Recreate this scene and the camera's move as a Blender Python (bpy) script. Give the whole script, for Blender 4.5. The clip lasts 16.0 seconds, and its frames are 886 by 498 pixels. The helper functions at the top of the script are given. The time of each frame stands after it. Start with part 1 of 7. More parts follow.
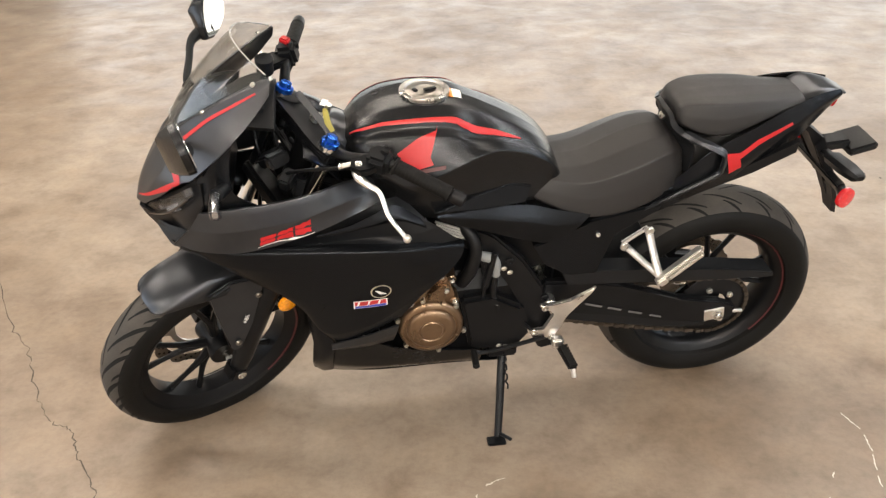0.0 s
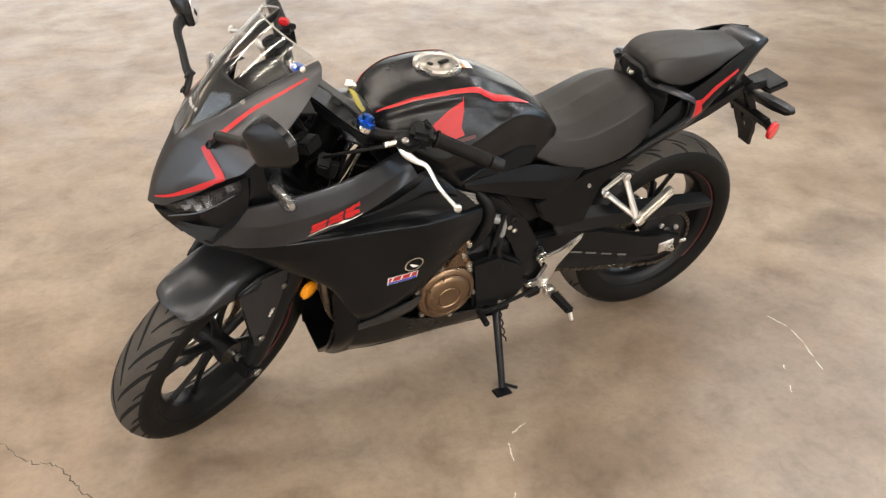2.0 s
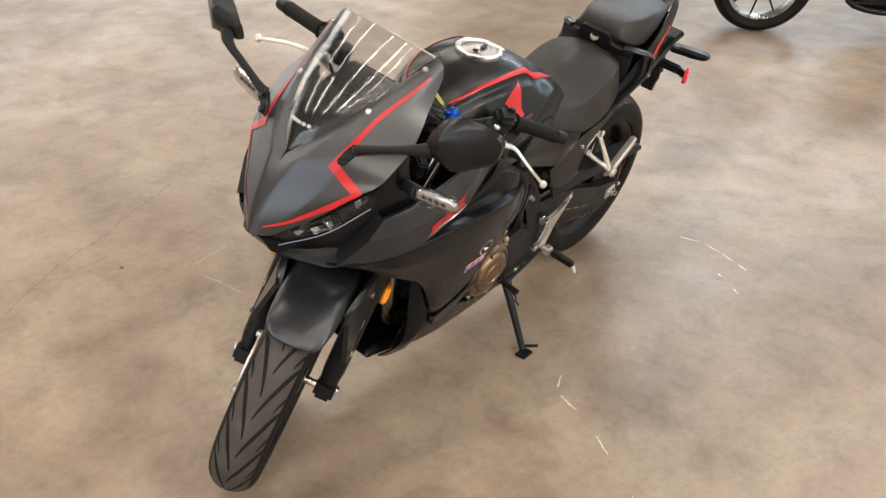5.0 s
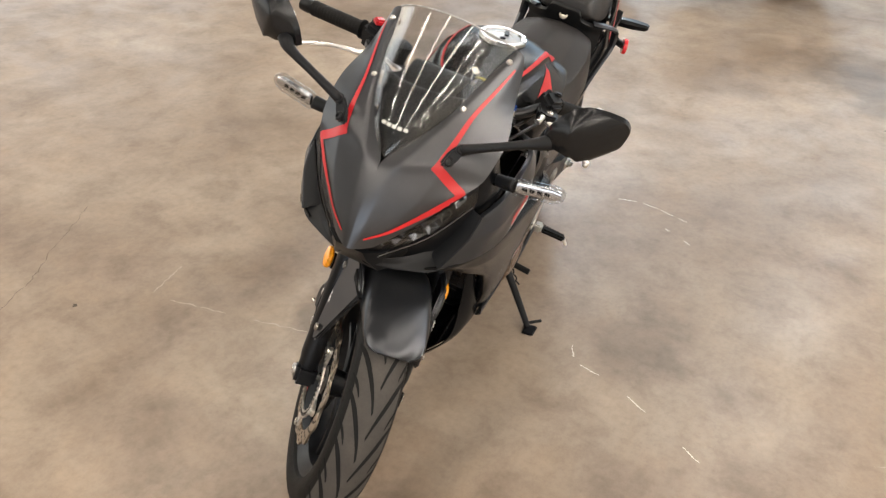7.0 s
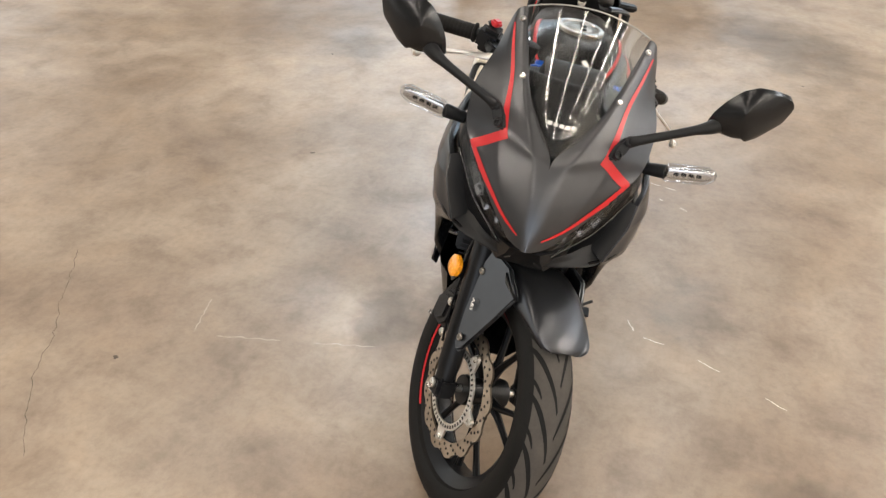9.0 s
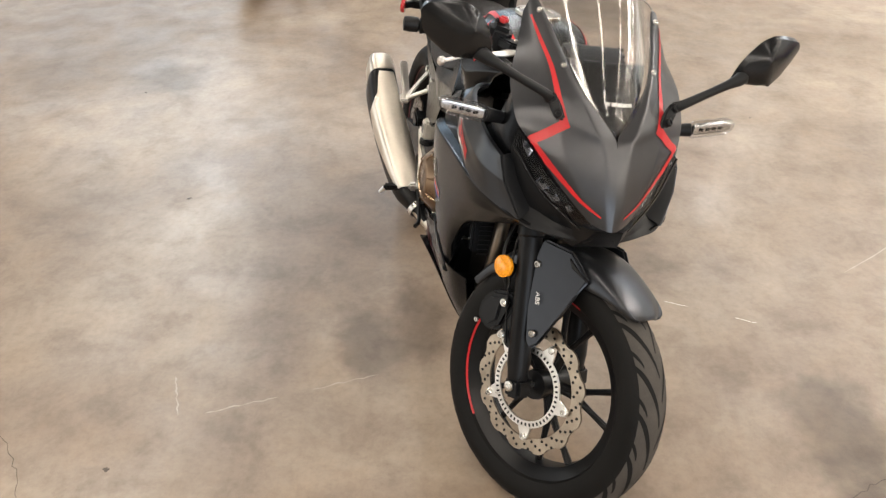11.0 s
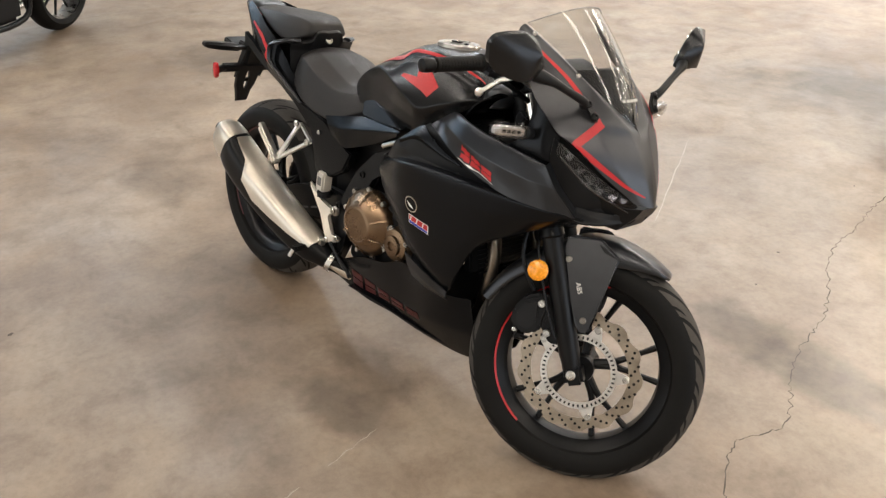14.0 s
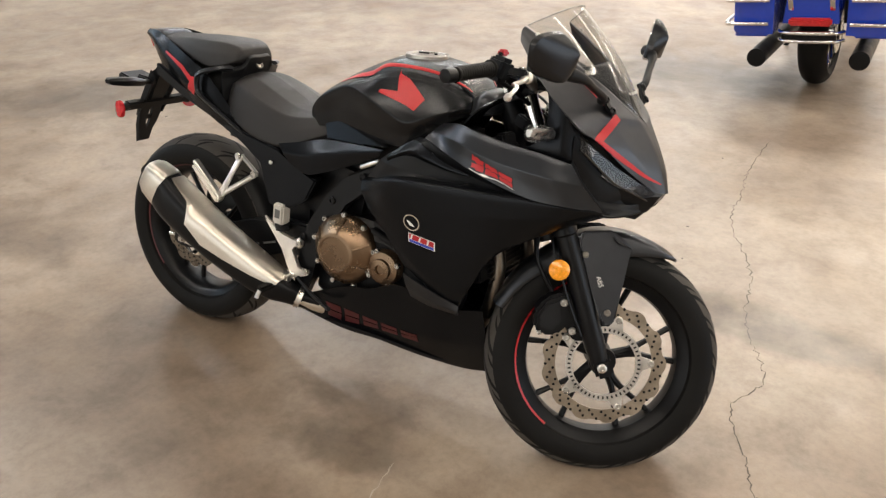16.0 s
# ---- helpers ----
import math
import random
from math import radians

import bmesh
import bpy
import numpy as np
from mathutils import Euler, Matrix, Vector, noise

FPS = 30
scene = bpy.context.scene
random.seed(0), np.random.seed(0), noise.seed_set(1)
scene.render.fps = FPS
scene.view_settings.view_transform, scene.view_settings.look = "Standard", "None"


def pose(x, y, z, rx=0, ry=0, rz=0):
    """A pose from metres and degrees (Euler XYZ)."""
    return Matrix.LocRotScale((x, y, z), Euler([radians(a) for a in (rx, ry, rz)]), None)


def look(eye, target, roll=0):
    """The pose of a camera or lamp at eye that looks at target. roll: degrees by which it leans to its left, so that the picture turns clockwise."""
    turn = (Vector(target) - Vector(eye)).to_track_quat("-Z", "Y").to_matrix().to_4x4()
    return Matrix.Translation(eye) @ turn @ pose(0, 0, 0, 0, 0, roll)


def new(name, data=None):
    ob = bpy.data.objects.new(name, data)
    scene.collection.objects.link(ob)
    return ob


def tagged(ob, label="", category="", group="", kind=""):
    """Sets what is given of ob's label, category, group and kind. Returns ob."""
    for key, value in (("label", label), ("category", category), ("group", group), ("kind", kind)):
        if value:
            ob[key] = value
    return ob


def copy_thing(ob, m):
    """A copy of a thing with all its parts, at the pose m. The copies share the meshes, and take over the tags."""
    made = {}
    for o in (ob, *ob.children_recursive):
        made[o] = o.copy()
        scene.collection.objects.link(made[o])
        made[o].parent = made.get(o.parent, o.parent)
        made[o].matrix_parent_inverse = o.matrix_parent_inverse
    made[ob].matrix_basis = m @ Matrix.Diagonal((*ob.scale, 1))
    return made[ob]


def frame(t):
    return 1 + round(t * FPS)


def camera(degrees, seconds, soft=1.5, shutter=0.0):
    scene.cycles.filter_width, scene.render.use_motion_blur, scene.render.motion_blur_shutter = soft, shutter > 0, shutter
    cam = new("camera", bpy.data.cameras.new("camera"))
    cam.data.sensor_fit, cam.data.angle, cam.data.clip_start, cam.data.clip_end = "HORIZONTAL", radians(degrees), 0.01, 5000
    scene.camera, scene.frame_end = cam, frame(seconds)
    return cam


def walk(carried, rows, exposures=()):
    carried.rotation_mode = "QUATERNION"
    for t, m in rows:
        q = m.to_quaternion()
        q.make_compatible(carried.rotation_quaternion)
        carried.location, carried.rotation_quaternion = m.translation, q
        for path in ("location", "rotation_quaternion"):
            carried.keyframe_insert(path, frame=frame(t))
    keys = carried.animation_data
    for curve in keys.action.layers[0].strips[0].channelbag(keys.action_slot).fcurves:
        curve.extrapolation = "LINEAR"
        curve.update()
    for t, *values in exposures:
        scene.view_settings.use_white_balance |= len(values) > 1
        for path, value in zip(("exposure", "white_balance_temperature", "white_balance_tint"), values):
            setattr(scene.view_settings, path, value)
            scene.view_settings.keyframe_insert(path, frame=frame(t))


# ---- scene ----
from mathutils.bvhtree import BVHTree

cam = camera(55.4, 16.0, soft=1.35)
METRES, EYE, TILT, LEAN, TURN = 4.792, 1.5, 0.0, 0.0, 0.0
PATH = [
    (0, (0.171, -0.017, 1.534), (0.047, 1.748, 0.602), -1.5),
    (0.5, (0.011, -0.001, 1.554), (0.08, 1.747, 0.584), -0.9),
    (1, (-0.156, -0.023, 1.564), (0.097, 1.7, 0.58), -0.5),
    (1.5, (-0.326, -0.066, 1.572), (0.047, 1.629, 0.578), 0.2),
    (2, (-0.479, -0.01, 1.572), (-0.03, 1.66, 0.568), 0.3),
    (2.5, (-0.616, 0.069, 1.604), (-0.064, 1.705, 0.596), -0.3),
    (3, (-0.781, 0.106, 1.609), (-0.099, 1.685, 0.587), 0.9),
    (3.5, (-0.937, 0.11, 1.619), (-0.151, 1.63, 0.583), 0.7),
    (4, (-1.049, 0.174, 1.606), (-0.172, 1.637, 0.562), 0.7),
    (4.2, (-1.095, 0.229, 1.604), (-0.18, 1.663, 0.553), 0.5),
    (6.3, (-1.639, 0.652, 1.603), (-0.3, 1.721, 0.571), 3.6),
    (6.5, (-1.663, 0.716, 1.6), (-0.31, 1.752, 0.554), 3.1),
    (7, (-1.711, 0.853, 1.608), (-0.306, 1.786, 0.534), 3.0),
    (7.5, (-1.808, 0.977, 1.604), (-0.332, 1.787, 0.524), 3.5),
    (8, (-1.932, 1.087, 1.609), (-0.404, 1.798, 0.531), 3.8),
    (8.5, (-1.999, 1.23, 1.601), (-0.45, 1.894, 0.525), 3.8),
    (9, (-2.004, 1.423, 1.602), (-0.43, 2.023, 0.524), 2.3),
    (9.2, (-2.017, 1.503, 1.605), (-0.42, 2.044, 0.53), 1.9),
    (11.3, (-2.089, 2.178, 1.6), (-0.409, 2.072, 0.52), -0.0),
    (11.5, (-2.081, 2.253, 1.608), (-0.409, 2.053, 0.529), 0.9),
    (12, (-2.085, 2.466, 1.602), (-0.444, 2.08, 0.526), 0.8),
    (12.5, (-2.076, 2.634, 1.598), (-0.462, 2.142, 0.524), 1.3),
    (13, (-1.996, 2.762, 1.589), (-0.409, 2.166, 0.529), 0.8),
    (13.5, (-1.915, 2.899, 1.611), (-0.37, 2.151, 0.584), 0.3),
    (14, (-1.891, 3.06, 1.609), (-0.406, 2.161, 0.616), -0.7),
    (14.5, (-1.853, 3.202, 1.609), (-0.41, 2.224, 0.629), -0.4),
    (15, (-1.741, 3.29, 1.588), (-0.334, 2.249, 0.62), -0.9),
    (15.5, (-1.599, 3.36, 1.59), (-0.287, 2.201, 0.624), -1.4),
    (16, (-1.497, 3.451, 1.585), (-0.317, 2.158, 0.618), -0.9),
]
walk(cam, [(t, look(eye, target, roll)) for t, eye, target, roll in PATH], [(0, 0.12), (3, 0.0), (9, 0.0), (12.5, -0.08), (14.0, -0.26), (16, -0.29)])

# ---- world and light ----
world = bpy.data.worlds.new("world")
scene.world = world
world.use_nodes = True
sky = world.node_tree.nodes.new("ShaderNodeTexSky")
sky.sky_type, sky.sun_disc = "NISHITA", False
sky.sun_elevation, sky.sun_rotation = radians(40), radians(200)
world.node_tree.links.new(sky.outputs[0], world.node_tree.nodes["Background"].inputs[0])
world.node_tree.nodes["Background"].inputs[1].default_value = 0.1


def area(name, eye, target, sx, sy, watts, colour):
    data = bpy.data.lights.new(name, "AREA")
    data.shape, data.size, data.size_y, data.energy, data.color = "RECTANGLE", sx, sy, watts, colour
    ob = new(name, data)
    ob.matrix_basis = look(eye, target) if abs(eye[0] - target[0]) + abs(eye[1] - target[1]) > 0.01 else pose(*eye)
    return ob


HALL_X, HALL_Y, HALL_H = (-9.0, 11.0), (-11.0, 12.0), 5.2
COOL, DAY = (0.62, 0.82, 1.0), (1.0, 0.93, 0.84)
TUBE_ROWS = [(x, y) for x in (-5.6, -2.0, 1.6, 5.2, 8.8) for y in (-8.8, -5.4, -1.8, 1.8, 5.4)]
TUBE_WATTS = {-8.8: 120, -5.4: 118, -1.8: 68, 1.8: 46, 5.4: 84}
TUBE_EXTRA = {(1.6, -5.4): 3.6, (1.6, -8.8): 1.6, (1.6, 1.8): 0.7, (5.2, 5.4): 1.2, (8.8, 5.4): 1.3, (-2.0, -1.8): 0.55, (-2.0, 1.8): 0.6}
TUBE_COLOUR = {-5.6: (1.0, 0.885, 0.75), -2.0: (1.0, 0.885, 0.75), 1.6: (1.0, 0.89, 0.765), 5.2: (0.94, 0.95, 0.95), 8.8: (0.89, 0.95, 1.0)}
TUBE_SHARE = {-5.6: 2.0, -2.0: 1.3, 1.6: 1.0, 5.2: 1.35, 8.8: 1.3}
for x, y in TUBE_ROWS:
    area("tube_light", (x, y, HALL_H - 0.42), (x, y, 0), 3.2, 0.24, TUBE_WATTS[y] * TUBE_SHARE[x] * TUBE_EXTRA.get((x, y), 1.0), TUBE_COLOUR[x])
# daylight through three open roller doors and a high strip window
area("door_light", (HALL_X[0] + 0.12, -0.5, 2.0), (0, -0.5, 1.2), 6.0, 3.9, 225, (0.86, 0.92, 1.0))
area("door_light", (5.0, HALL_Y[0] + 0.12, 2.0), (5.0, 0, 1.2), 8.0, 3.9, 150, DAY)
area("door_light", (1.0, HALL_Y[1] - 0.12, 2.0), (1.0, 0, 1.2), 14.0, 3.9, 300, DAY)
area("window_light", (HALL_X[1] - 0.12, 5.5, 3.7), (1.0, 5.0, 0.6), 8.0, 1.9, 125, COOL)


# ---- materials ----
def mat(name, base, rough=0.5, metal=0.0, vary=0.15, scale=6.0, bump=0.0, bump_scale=300.0, rough_vary=0.08, coat=0.0, spec=0.5):
    m = bpy.data.materials.new(name)
    m.use_nodes = True
    n, l = m.node_tree.nodes, m.node_tree.links
    p = n["Principled BSDF"]
    co = n.new("ShaderNodeTexCoord")
    a = n.new("ShaderNodeTexNoise")
    a.inputs["Scale"].default_value, a.inputs["Detail"].default_value = scale, 6
    f = n.new("ShaderNodeTexNoise")
    f.inputs["Scale"].default_value, f.inputs["Detail"].default_value = scale * 14, 3
    for t in (a, f):
        l.new(co.outputs["Object"], t.inputs["Vector"])
    both = n.new("ShaderNodeMath")
    both.operation = "MULTIPLY_ADD"
    both.inputs[1].default_value = 0.35
    l.new(f.outputs[0], both.inputs[0])
    l.new(a.outputs[0], both.inputs[2])
    rng = n.new("ShaderNodeMapRange")
    rng.inputs[1].default_value, rng.inputs[2].default_value = 0.45, 0.90
    rng.inputs[3].default_value, rng.inputs[4].default_value = 1 - vary, 1 + vary
    l.new(both.outputs[0], rng.inputs[0])
    mul = n.new("ShaderNodeVectorMath")
    mul.operation = "SCALE"
    mul.inputs[0].default_value = base[:3]
    l.new(rng.outputs[0], mul.inputs["Scale"])
    l.new(mul.outputs[0], p.inputs["Base Color"])
    rr = n.new("ShaderNodeMapRange")
    rr.inputs[1].default_value, rr.inputs[2].default_value = 0.45, 0.90
    rr.inputs[3].default_value, rr.inputs[4].default_value = max(rough - rough_vary, 0.02), min(rough + rough_vary, 1)
    l.new(both.outputs[0], rr.inputs[0])
    l.new(rr.outputs[0], p.inputs["Roughness"])
    p.inputs["Metallic"].default_value = metal
    p.inputs["Coat Weight"].default_value = coat
    p.inputs["Specular IOR Level"].default_value = spec
    if bump:
        g = n.new("ShaderNodeTexNoise")
        g.inputs["Scale"].default_value = bump_scale
        l.new(co.outputs["Object"], g.inputs["Vector"])
        b = n.new("ShaderNodeBump")
        b.inputs["Strength"].default_value, b.inputs["Distance"].default_value = bump, 0.002
        l.new(g.outputs[0], b.inputs["Height"])
        l.new(b.outputs[0], p.inputs["Normal"])
    return m


def clear(name, tint, gloss_rough=0.03, ior=1.45):
    """A thin clear pane: it lets light straight through and mirrors by Fresnel."""
    m = bpy.data.materials.new(name)
    m.use_nodes = True
    n, l = m.node_tree.nodes, m.node_tree.links
    n.remove(n["Principled BSDF"])
    tr, gl, mx, fr, pw = (n.new("ShaderNode" + k) for k in ("BsdfTransparent", "BsdfGlossy", "MixShader", "LayerWeight", "Math"))
    tr.inputs[0].default_value = (*tint, 1)
    gl.inputs["Roughness"].default_value = gloss_rough
    pw.operation, pw.inputs[1].default_value = "POWER", 3.0
    l.new(fr.outputs["Facing"], pw.inputs[0])
    lo = n.new("ShaderNodeMapRange")
    lo.inputs[3].default_value, lo.inputs[4].default_value = 0.035, ior - 0.85
    l.new(pw.outputs[0], lo.inputs[0])
    fr = lo
    l.new(fr.outputs[0], mx.inputs[0])
    l.new(tr.outputs[0], mx.inputs[1])
    l.new(gl.outputs[0], mx.inputs[2])
    l.new(mx.outputs[0], n["Material Output"].inputs[0])
    return m


def glow(name, colour, strength):
    m = mat(name, colour, 0.4)
    p = m.node_tree.nodes["Principled BSDF"]
    p.inputs["Emission Color"].default_value = (*colour, 1)
    p.inputs["Emission Strength"].default_value = strength
    return m


DARK_MARKS = [((-0.47, 1.08), (0.17, 0.10), 0, 0.62), ((-0.86, 1.03), (0.22, 0.10), 10, 0.60), ((-0.66, 1.00), (0.22, 0.09), 0, 0.78), ((0.71, -1.35), (0.50, 0.30), 20, 0.50), ((2.09, 3.50), (0.20, 0.13), 30, 0.55),
             ((3.25, 1.30), (0.50, 0.30), 40, 0.60), ((0.62, 2.45), (0.60, 0.26), -10, 0.84), ((0.36, 1.46), (0.20, 0.10), 0, 0.70), ((-0.14, 2.32), (0.16, 0.08), 20, 0.60), ((0.0, 2.17), (0.14, 0.07), 0, 0.66), ((1.75, 2.35), (0.20, 0.12), 0, 0.66)]


def concrete(name):
    m = bpy.data.materials.new(name)
    m.use_nodes = True
    n, l = m.node_tree.nodes, m.node_tree.links
    p = n["Principled BSDF"]
    co = n.new("ShaderNodeTexCoord")

    def noise_at(scale, detail, rough=0.55, warp=0.0):
        t = n.new("ShaderNodeTexNoise")
        t.inputs["Scale"].default_value, t.inputs["Detail"].default_value = scale, detail
        t.inputs["Roughness"].default_value, t.inputs["Distortion"].default_value = rough, warp
        l.new(co.outputs["Object"], t.inputs["Vector"])
        return t.outputs[0]

    def ramp(src, stops):
        r = n.new("ShaderNodeValToRGB")
        e = r.color_ramp.elements
        while len(e) < len(stops):
            e.new(0.5)
        for k, (at, c) in enumerate(stops):
            e[k].position, e[k].color = at, (*c, 1)
        l.new(src, r.inputs[0])
        return r.outputs[0]

    def mix(kind, fac, a, b):
        x = n.new("ShaderNodeMixRGB")
        x.blend_type = kind
        x.inputs[0].default_value = fac
        l.new(a, x.inputs[1])
        l.new(b, x.inputs[2])
        return x.outputs[0]

    broad = ramp(noise_at(0.9, 5, 0.6, 0.6), [(0.34, (0.194, 0.142, 0.099)), (0.50, (0.255, 0.197, 0.146)), (0.66, (0.329, 0.267, 0.206))])
    blotch = ramp(noise_at(5.5, 9, 0.66, 0.3), [(0.32, (0.72, 0.69, 0.66)), (0.5, (1, 1, 1)), (0.68, (1.17, 1.15, 1.12))])
    fine = ramp(noise_at(38, 6, 0.7), [(0.30, (0.80, 0.78, 0.75)), (0.55, (1, 1, 1)), (0.8, (1.1, 1.1, 1.1))])
    stain = ramp(noise_at(1.7, 6, 0.6, 0.7), [(0.50, (1, 1, 1)), (0.66, (0.86, 0.82, 0.77)), (0.80, (0.72, 0.68, 0.62))])
    colour = mix("MULTIPLY", 0.75, mix("MULTIPLY", 0.8, mix("MULTIPLY", 0.95, broad, blotch), fine), stain)
    # floor stains and dark marks, each an uneven soft patch
    warp = n.new("ShaderNodeTexNoise")
    warp.inputs["Scale"].default_value, warp.inputs["Detail"].default_value = 5.0, 5
    l.new(co.outputs["Object"], warp.inputs["Vector"])
    for (px, py), (rx, ry), turn, dark in DARK_MARKS:
        mp = n.new("ShaderNodeMapping")
        mp.vector_type = "TEXTURE"
        mp.inputs["Location"].default_value = (px, py, 0)
        mp.inputs["Rotation"].default_value = (0, 0, radians(turn))
        mp.inputs["Scale"].default_value = (rx, ry, 1)
        l.new(co.outputs["Object"], mp.inputs["Vector"])
        far = n.new("ShaderNodeVectorMath")
        far.operation = "LENGTH"
        l.new(mp.outputs[0], far.inputs[0])
        uneven = n.new("ShaderNodeMath")
        uneven.operation = "MULTIPLY_ADD"
        uneven.inputs[1].default_value = 1.3
        l.new(warp.outputs[0], uneven.inputs[0])
        half_far = n.new("ShaderNodeMath")
        half_far.operation = "MULTIPLY_ADD"
        half_far.inputs[1].default_value, half_far.inputs[2].default_value = 0.55, -0.50
        l.new(far.outputs["Value"], half_far.inputs[0])
        l.new(half_far.outputs[0], uneven.inputs[2])
        colour = mix("MULTIPLY", 1.0, colour, ramp(uneven.outputs[0], [(0.55, (dark, dark * 0.97, dark * 0.93)), (1.0, (1, 1, 1))]))
    l.new(colour, p.inputs["Base Color"])
    p.inputs["Specular IOR Level"].default_value = 0.62
    rr = n.new("ShaderNodeMapRange")
    rr.inputs[1].default_value, rr.inputs[2].default_value, rr.inputs[3].default_value, rr.inputs[4].default_value = 0.35, 0.68, 0.30, 0.50
    l.new(noise_at(3.2, 6, 0.6, 0.5), rr.inputs[0])
    l.new(rr.outputs[0], p.inputs["Roughness"])
    b = n.new("ShaderNodeBump")
    b.inputs["Strength"].default_value, b.inputs["Distance"].default_value = 0.18, 0.003
    l.new(noise_at(26, 8, 0.7), b.inputs["Height"])
    l.new(b.outputs[0], p.inputs["Normal"])
    return m


PAINT = mat("matt_graphite_paint", (0.048, 0.051, 0.057), 0.29, 0.78, 0.12, 3.0, 0.0, 900, 0.015, spec=0.42)
COWL_PAINT = mat("matt_grey_cowl_paint", (0.063, 0.065, 0.070), 0.32, 0.78, 0.12, 3.0, 0.0, 900, 0.015, spec=0.42)
TANK_PAINT = mat("satin_black_tank_paint", (0.027, 0.028, 0.030), 0.26, 0.78, 0.12, 3.0, 0.0, 900, 0.015, spec=0.42)
BLACK = mat("matt_black_paint", (0.0142, 0.0156, 0.0182), 0.26, 0.75, 0.12, 4.0, 0.0, 900, 0.015, spec=0.26)
PLASTIC = mat("black_grained_plastic", (0.0064, 0.007, 0.0082), 0.48, 0.0, 0.15, 8.0, 0.10, 700, spec=0.25)
METAL_BLACK = mat("black_coated_metal", (0.0056, 0.006, 0.0070), 0.36, 0.2, 0.2, 12.0, 0.05, 500, spec=0.25)
VINYL = mat("grey_black_seat_vinyl", (0.0175, 0.0164, 0.0166), 0.47, 0.0, 0.12, 5.0, 0.25, 520, spec=0.35)
RUBBER = mat("tyre_rubber", (0.0060, 0.0058, 0.0056), 0.60, 0.0, 0.30, 9.0, 0.15, 400, spec=0.15)
TREAD = mat("dusty_tread_rubber", (0.044, 0.039, 0.034), 0.80, 0.0, 0.35, 14.0, 0.25, 420)
GROOVE = mat("groove_rubber", (0.006, 0.006, 0.006), 0.8, spec=0.2)
RED = mat("red_stripe_film", (0.44, 0.011, 0.015), 0.36, 0.0, 0.08, 6.0)
RED_DULL = mat("dark_red_film", (0.062, 0.006, 0.008), 0.45, 0.0, 0.12, 8.0)
ALLOY = mat("bright_cast_alloy", (0.78, 0.76, 0.73), 0.34, 1.0, 0.10, 20.0, 0.06, 600)
STEEL = mat("bright_zinc_steel", (0.62, 0.61, 0.58), 0.28, 1.0, 0.15, 30.0)
DISC_STEEL = mat("brown_brushed_disc_steel", (0.42, 0.36, 0.29), 0.36, 1.0, 0.25, 26.0)
BRUSHED = mat("brushed_stainless_steel", (0.74, 0.69, 0.61), 0.40, 1.0, 0.10, 9.0, 0.05, 500)
PIPE = mat("heat_tinted_pipe_steel", (0.20, 0.175, 0.145), 0.30, 1.0, 0.25, 12.0)
BRONZE = mat("bronze_painted_cover", (0.20, 0.135, 0.085), 0.30, 0.9, 0.14, 14.0, 0.06, 500)
RING_METAL = mat("dull_silver_ring", (0.50, 0.48, 0.45), 0.30, 1.0, 0.12, 20.0)
CLAMP_GREY = mat("dull_grey_clamp_metal", (0.085, 0.088, 0.095), 0.40, 0.9, 0.15, 20.0)
CAP_METAL = mat("dull_cap_metal", (0.34, 0.32, 0.29), 0.34, 1.0, 0.15, 20.0)
# darker copy of the reflector silver, with shade put into its colour
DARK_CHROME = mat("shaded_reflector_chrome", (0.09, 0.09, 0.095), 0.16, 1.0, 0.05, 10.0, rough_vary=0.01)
CHROME = mat("chrome", (0.80, 0.80, 0.80), 0.10, 1.0, 0.04, 10.0)
MIRROR = mat("mirror_glass", (0.86, 0.87, 0.88), 0.03, 1.0, 0.02, 4.0, rough_vary=0.01)
BLUE_ANOD = mat("blue_anodised_metal", (0.02, 0.13, 0.62), 0.28, 0.9, 0.1, 20.0)
YELLOW = mat("yellow_paper_tag", (0.30, 0.26, 0.05), 0.6, 0.0, 0.08, 20.0)
WHITE = mat("white_film", (0.80, 0.79, 0.76), 0.45, 0.0, 0.06, 30.0)
GREY_RUBBER = mat("grey_hose_rubber", (0.22, 0.23, 0.235), 0.5, 0.0, 0.1, 30.0)
WHITE_DULL = mat("dull_white_print", (0.42, 0.42, 0.40), 0.5)
GREY_INK = mat("grey_print", (0.10, 0.10, 0.10), 0.5)
BLUE_INK = mat("blue_print", (0.03, 0.06, 0.42), 0.4)
ORANGE_INK = mat("orange_print", (0.75, 0.22, 0.03), 0.4)
RESERVOIR = mat("milky_reservoir_plastic", (0.52, 0.50, 0.46), 0.4, 0.0, 0.08, 30.0)
AMBER = mat("amber_lens", (0.88, 0.33, 0.012), 0.22, 0.0, 0.25, 160.0, 0.5, 160, coat=0.6)
RED_LENS = mat("red_lens", (0.55, 0.015, 0.02), 0.2, 0.0, 0.2, 120.0, 0.3, 160, coat=0.6)
LENS = clear("clear_lens", (0.84, 0.85, 0.86), 0.05)
LAMP_GLASS = clear("smoked_lamp_glass", (0.62, 0.63, 0.65), 0.03, 1.15)
CLEAR_EDGE = mat("cut_plastic_edge", (0.34, 0.33, 0.31), 0.25, 0.0, 0.10, 40.0)
SCREEN = clear("clear_screen_plastic", (0.90, 0.90, 0.89), 0.08, 1.4)
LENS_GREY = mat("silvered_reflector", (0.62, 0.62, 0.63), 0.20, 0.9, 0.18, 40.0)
CHAIN = mat("oily_chain_steel", (0.10, 0.085, 0.07), 0.42, 0.9, 0.3, 60.0)
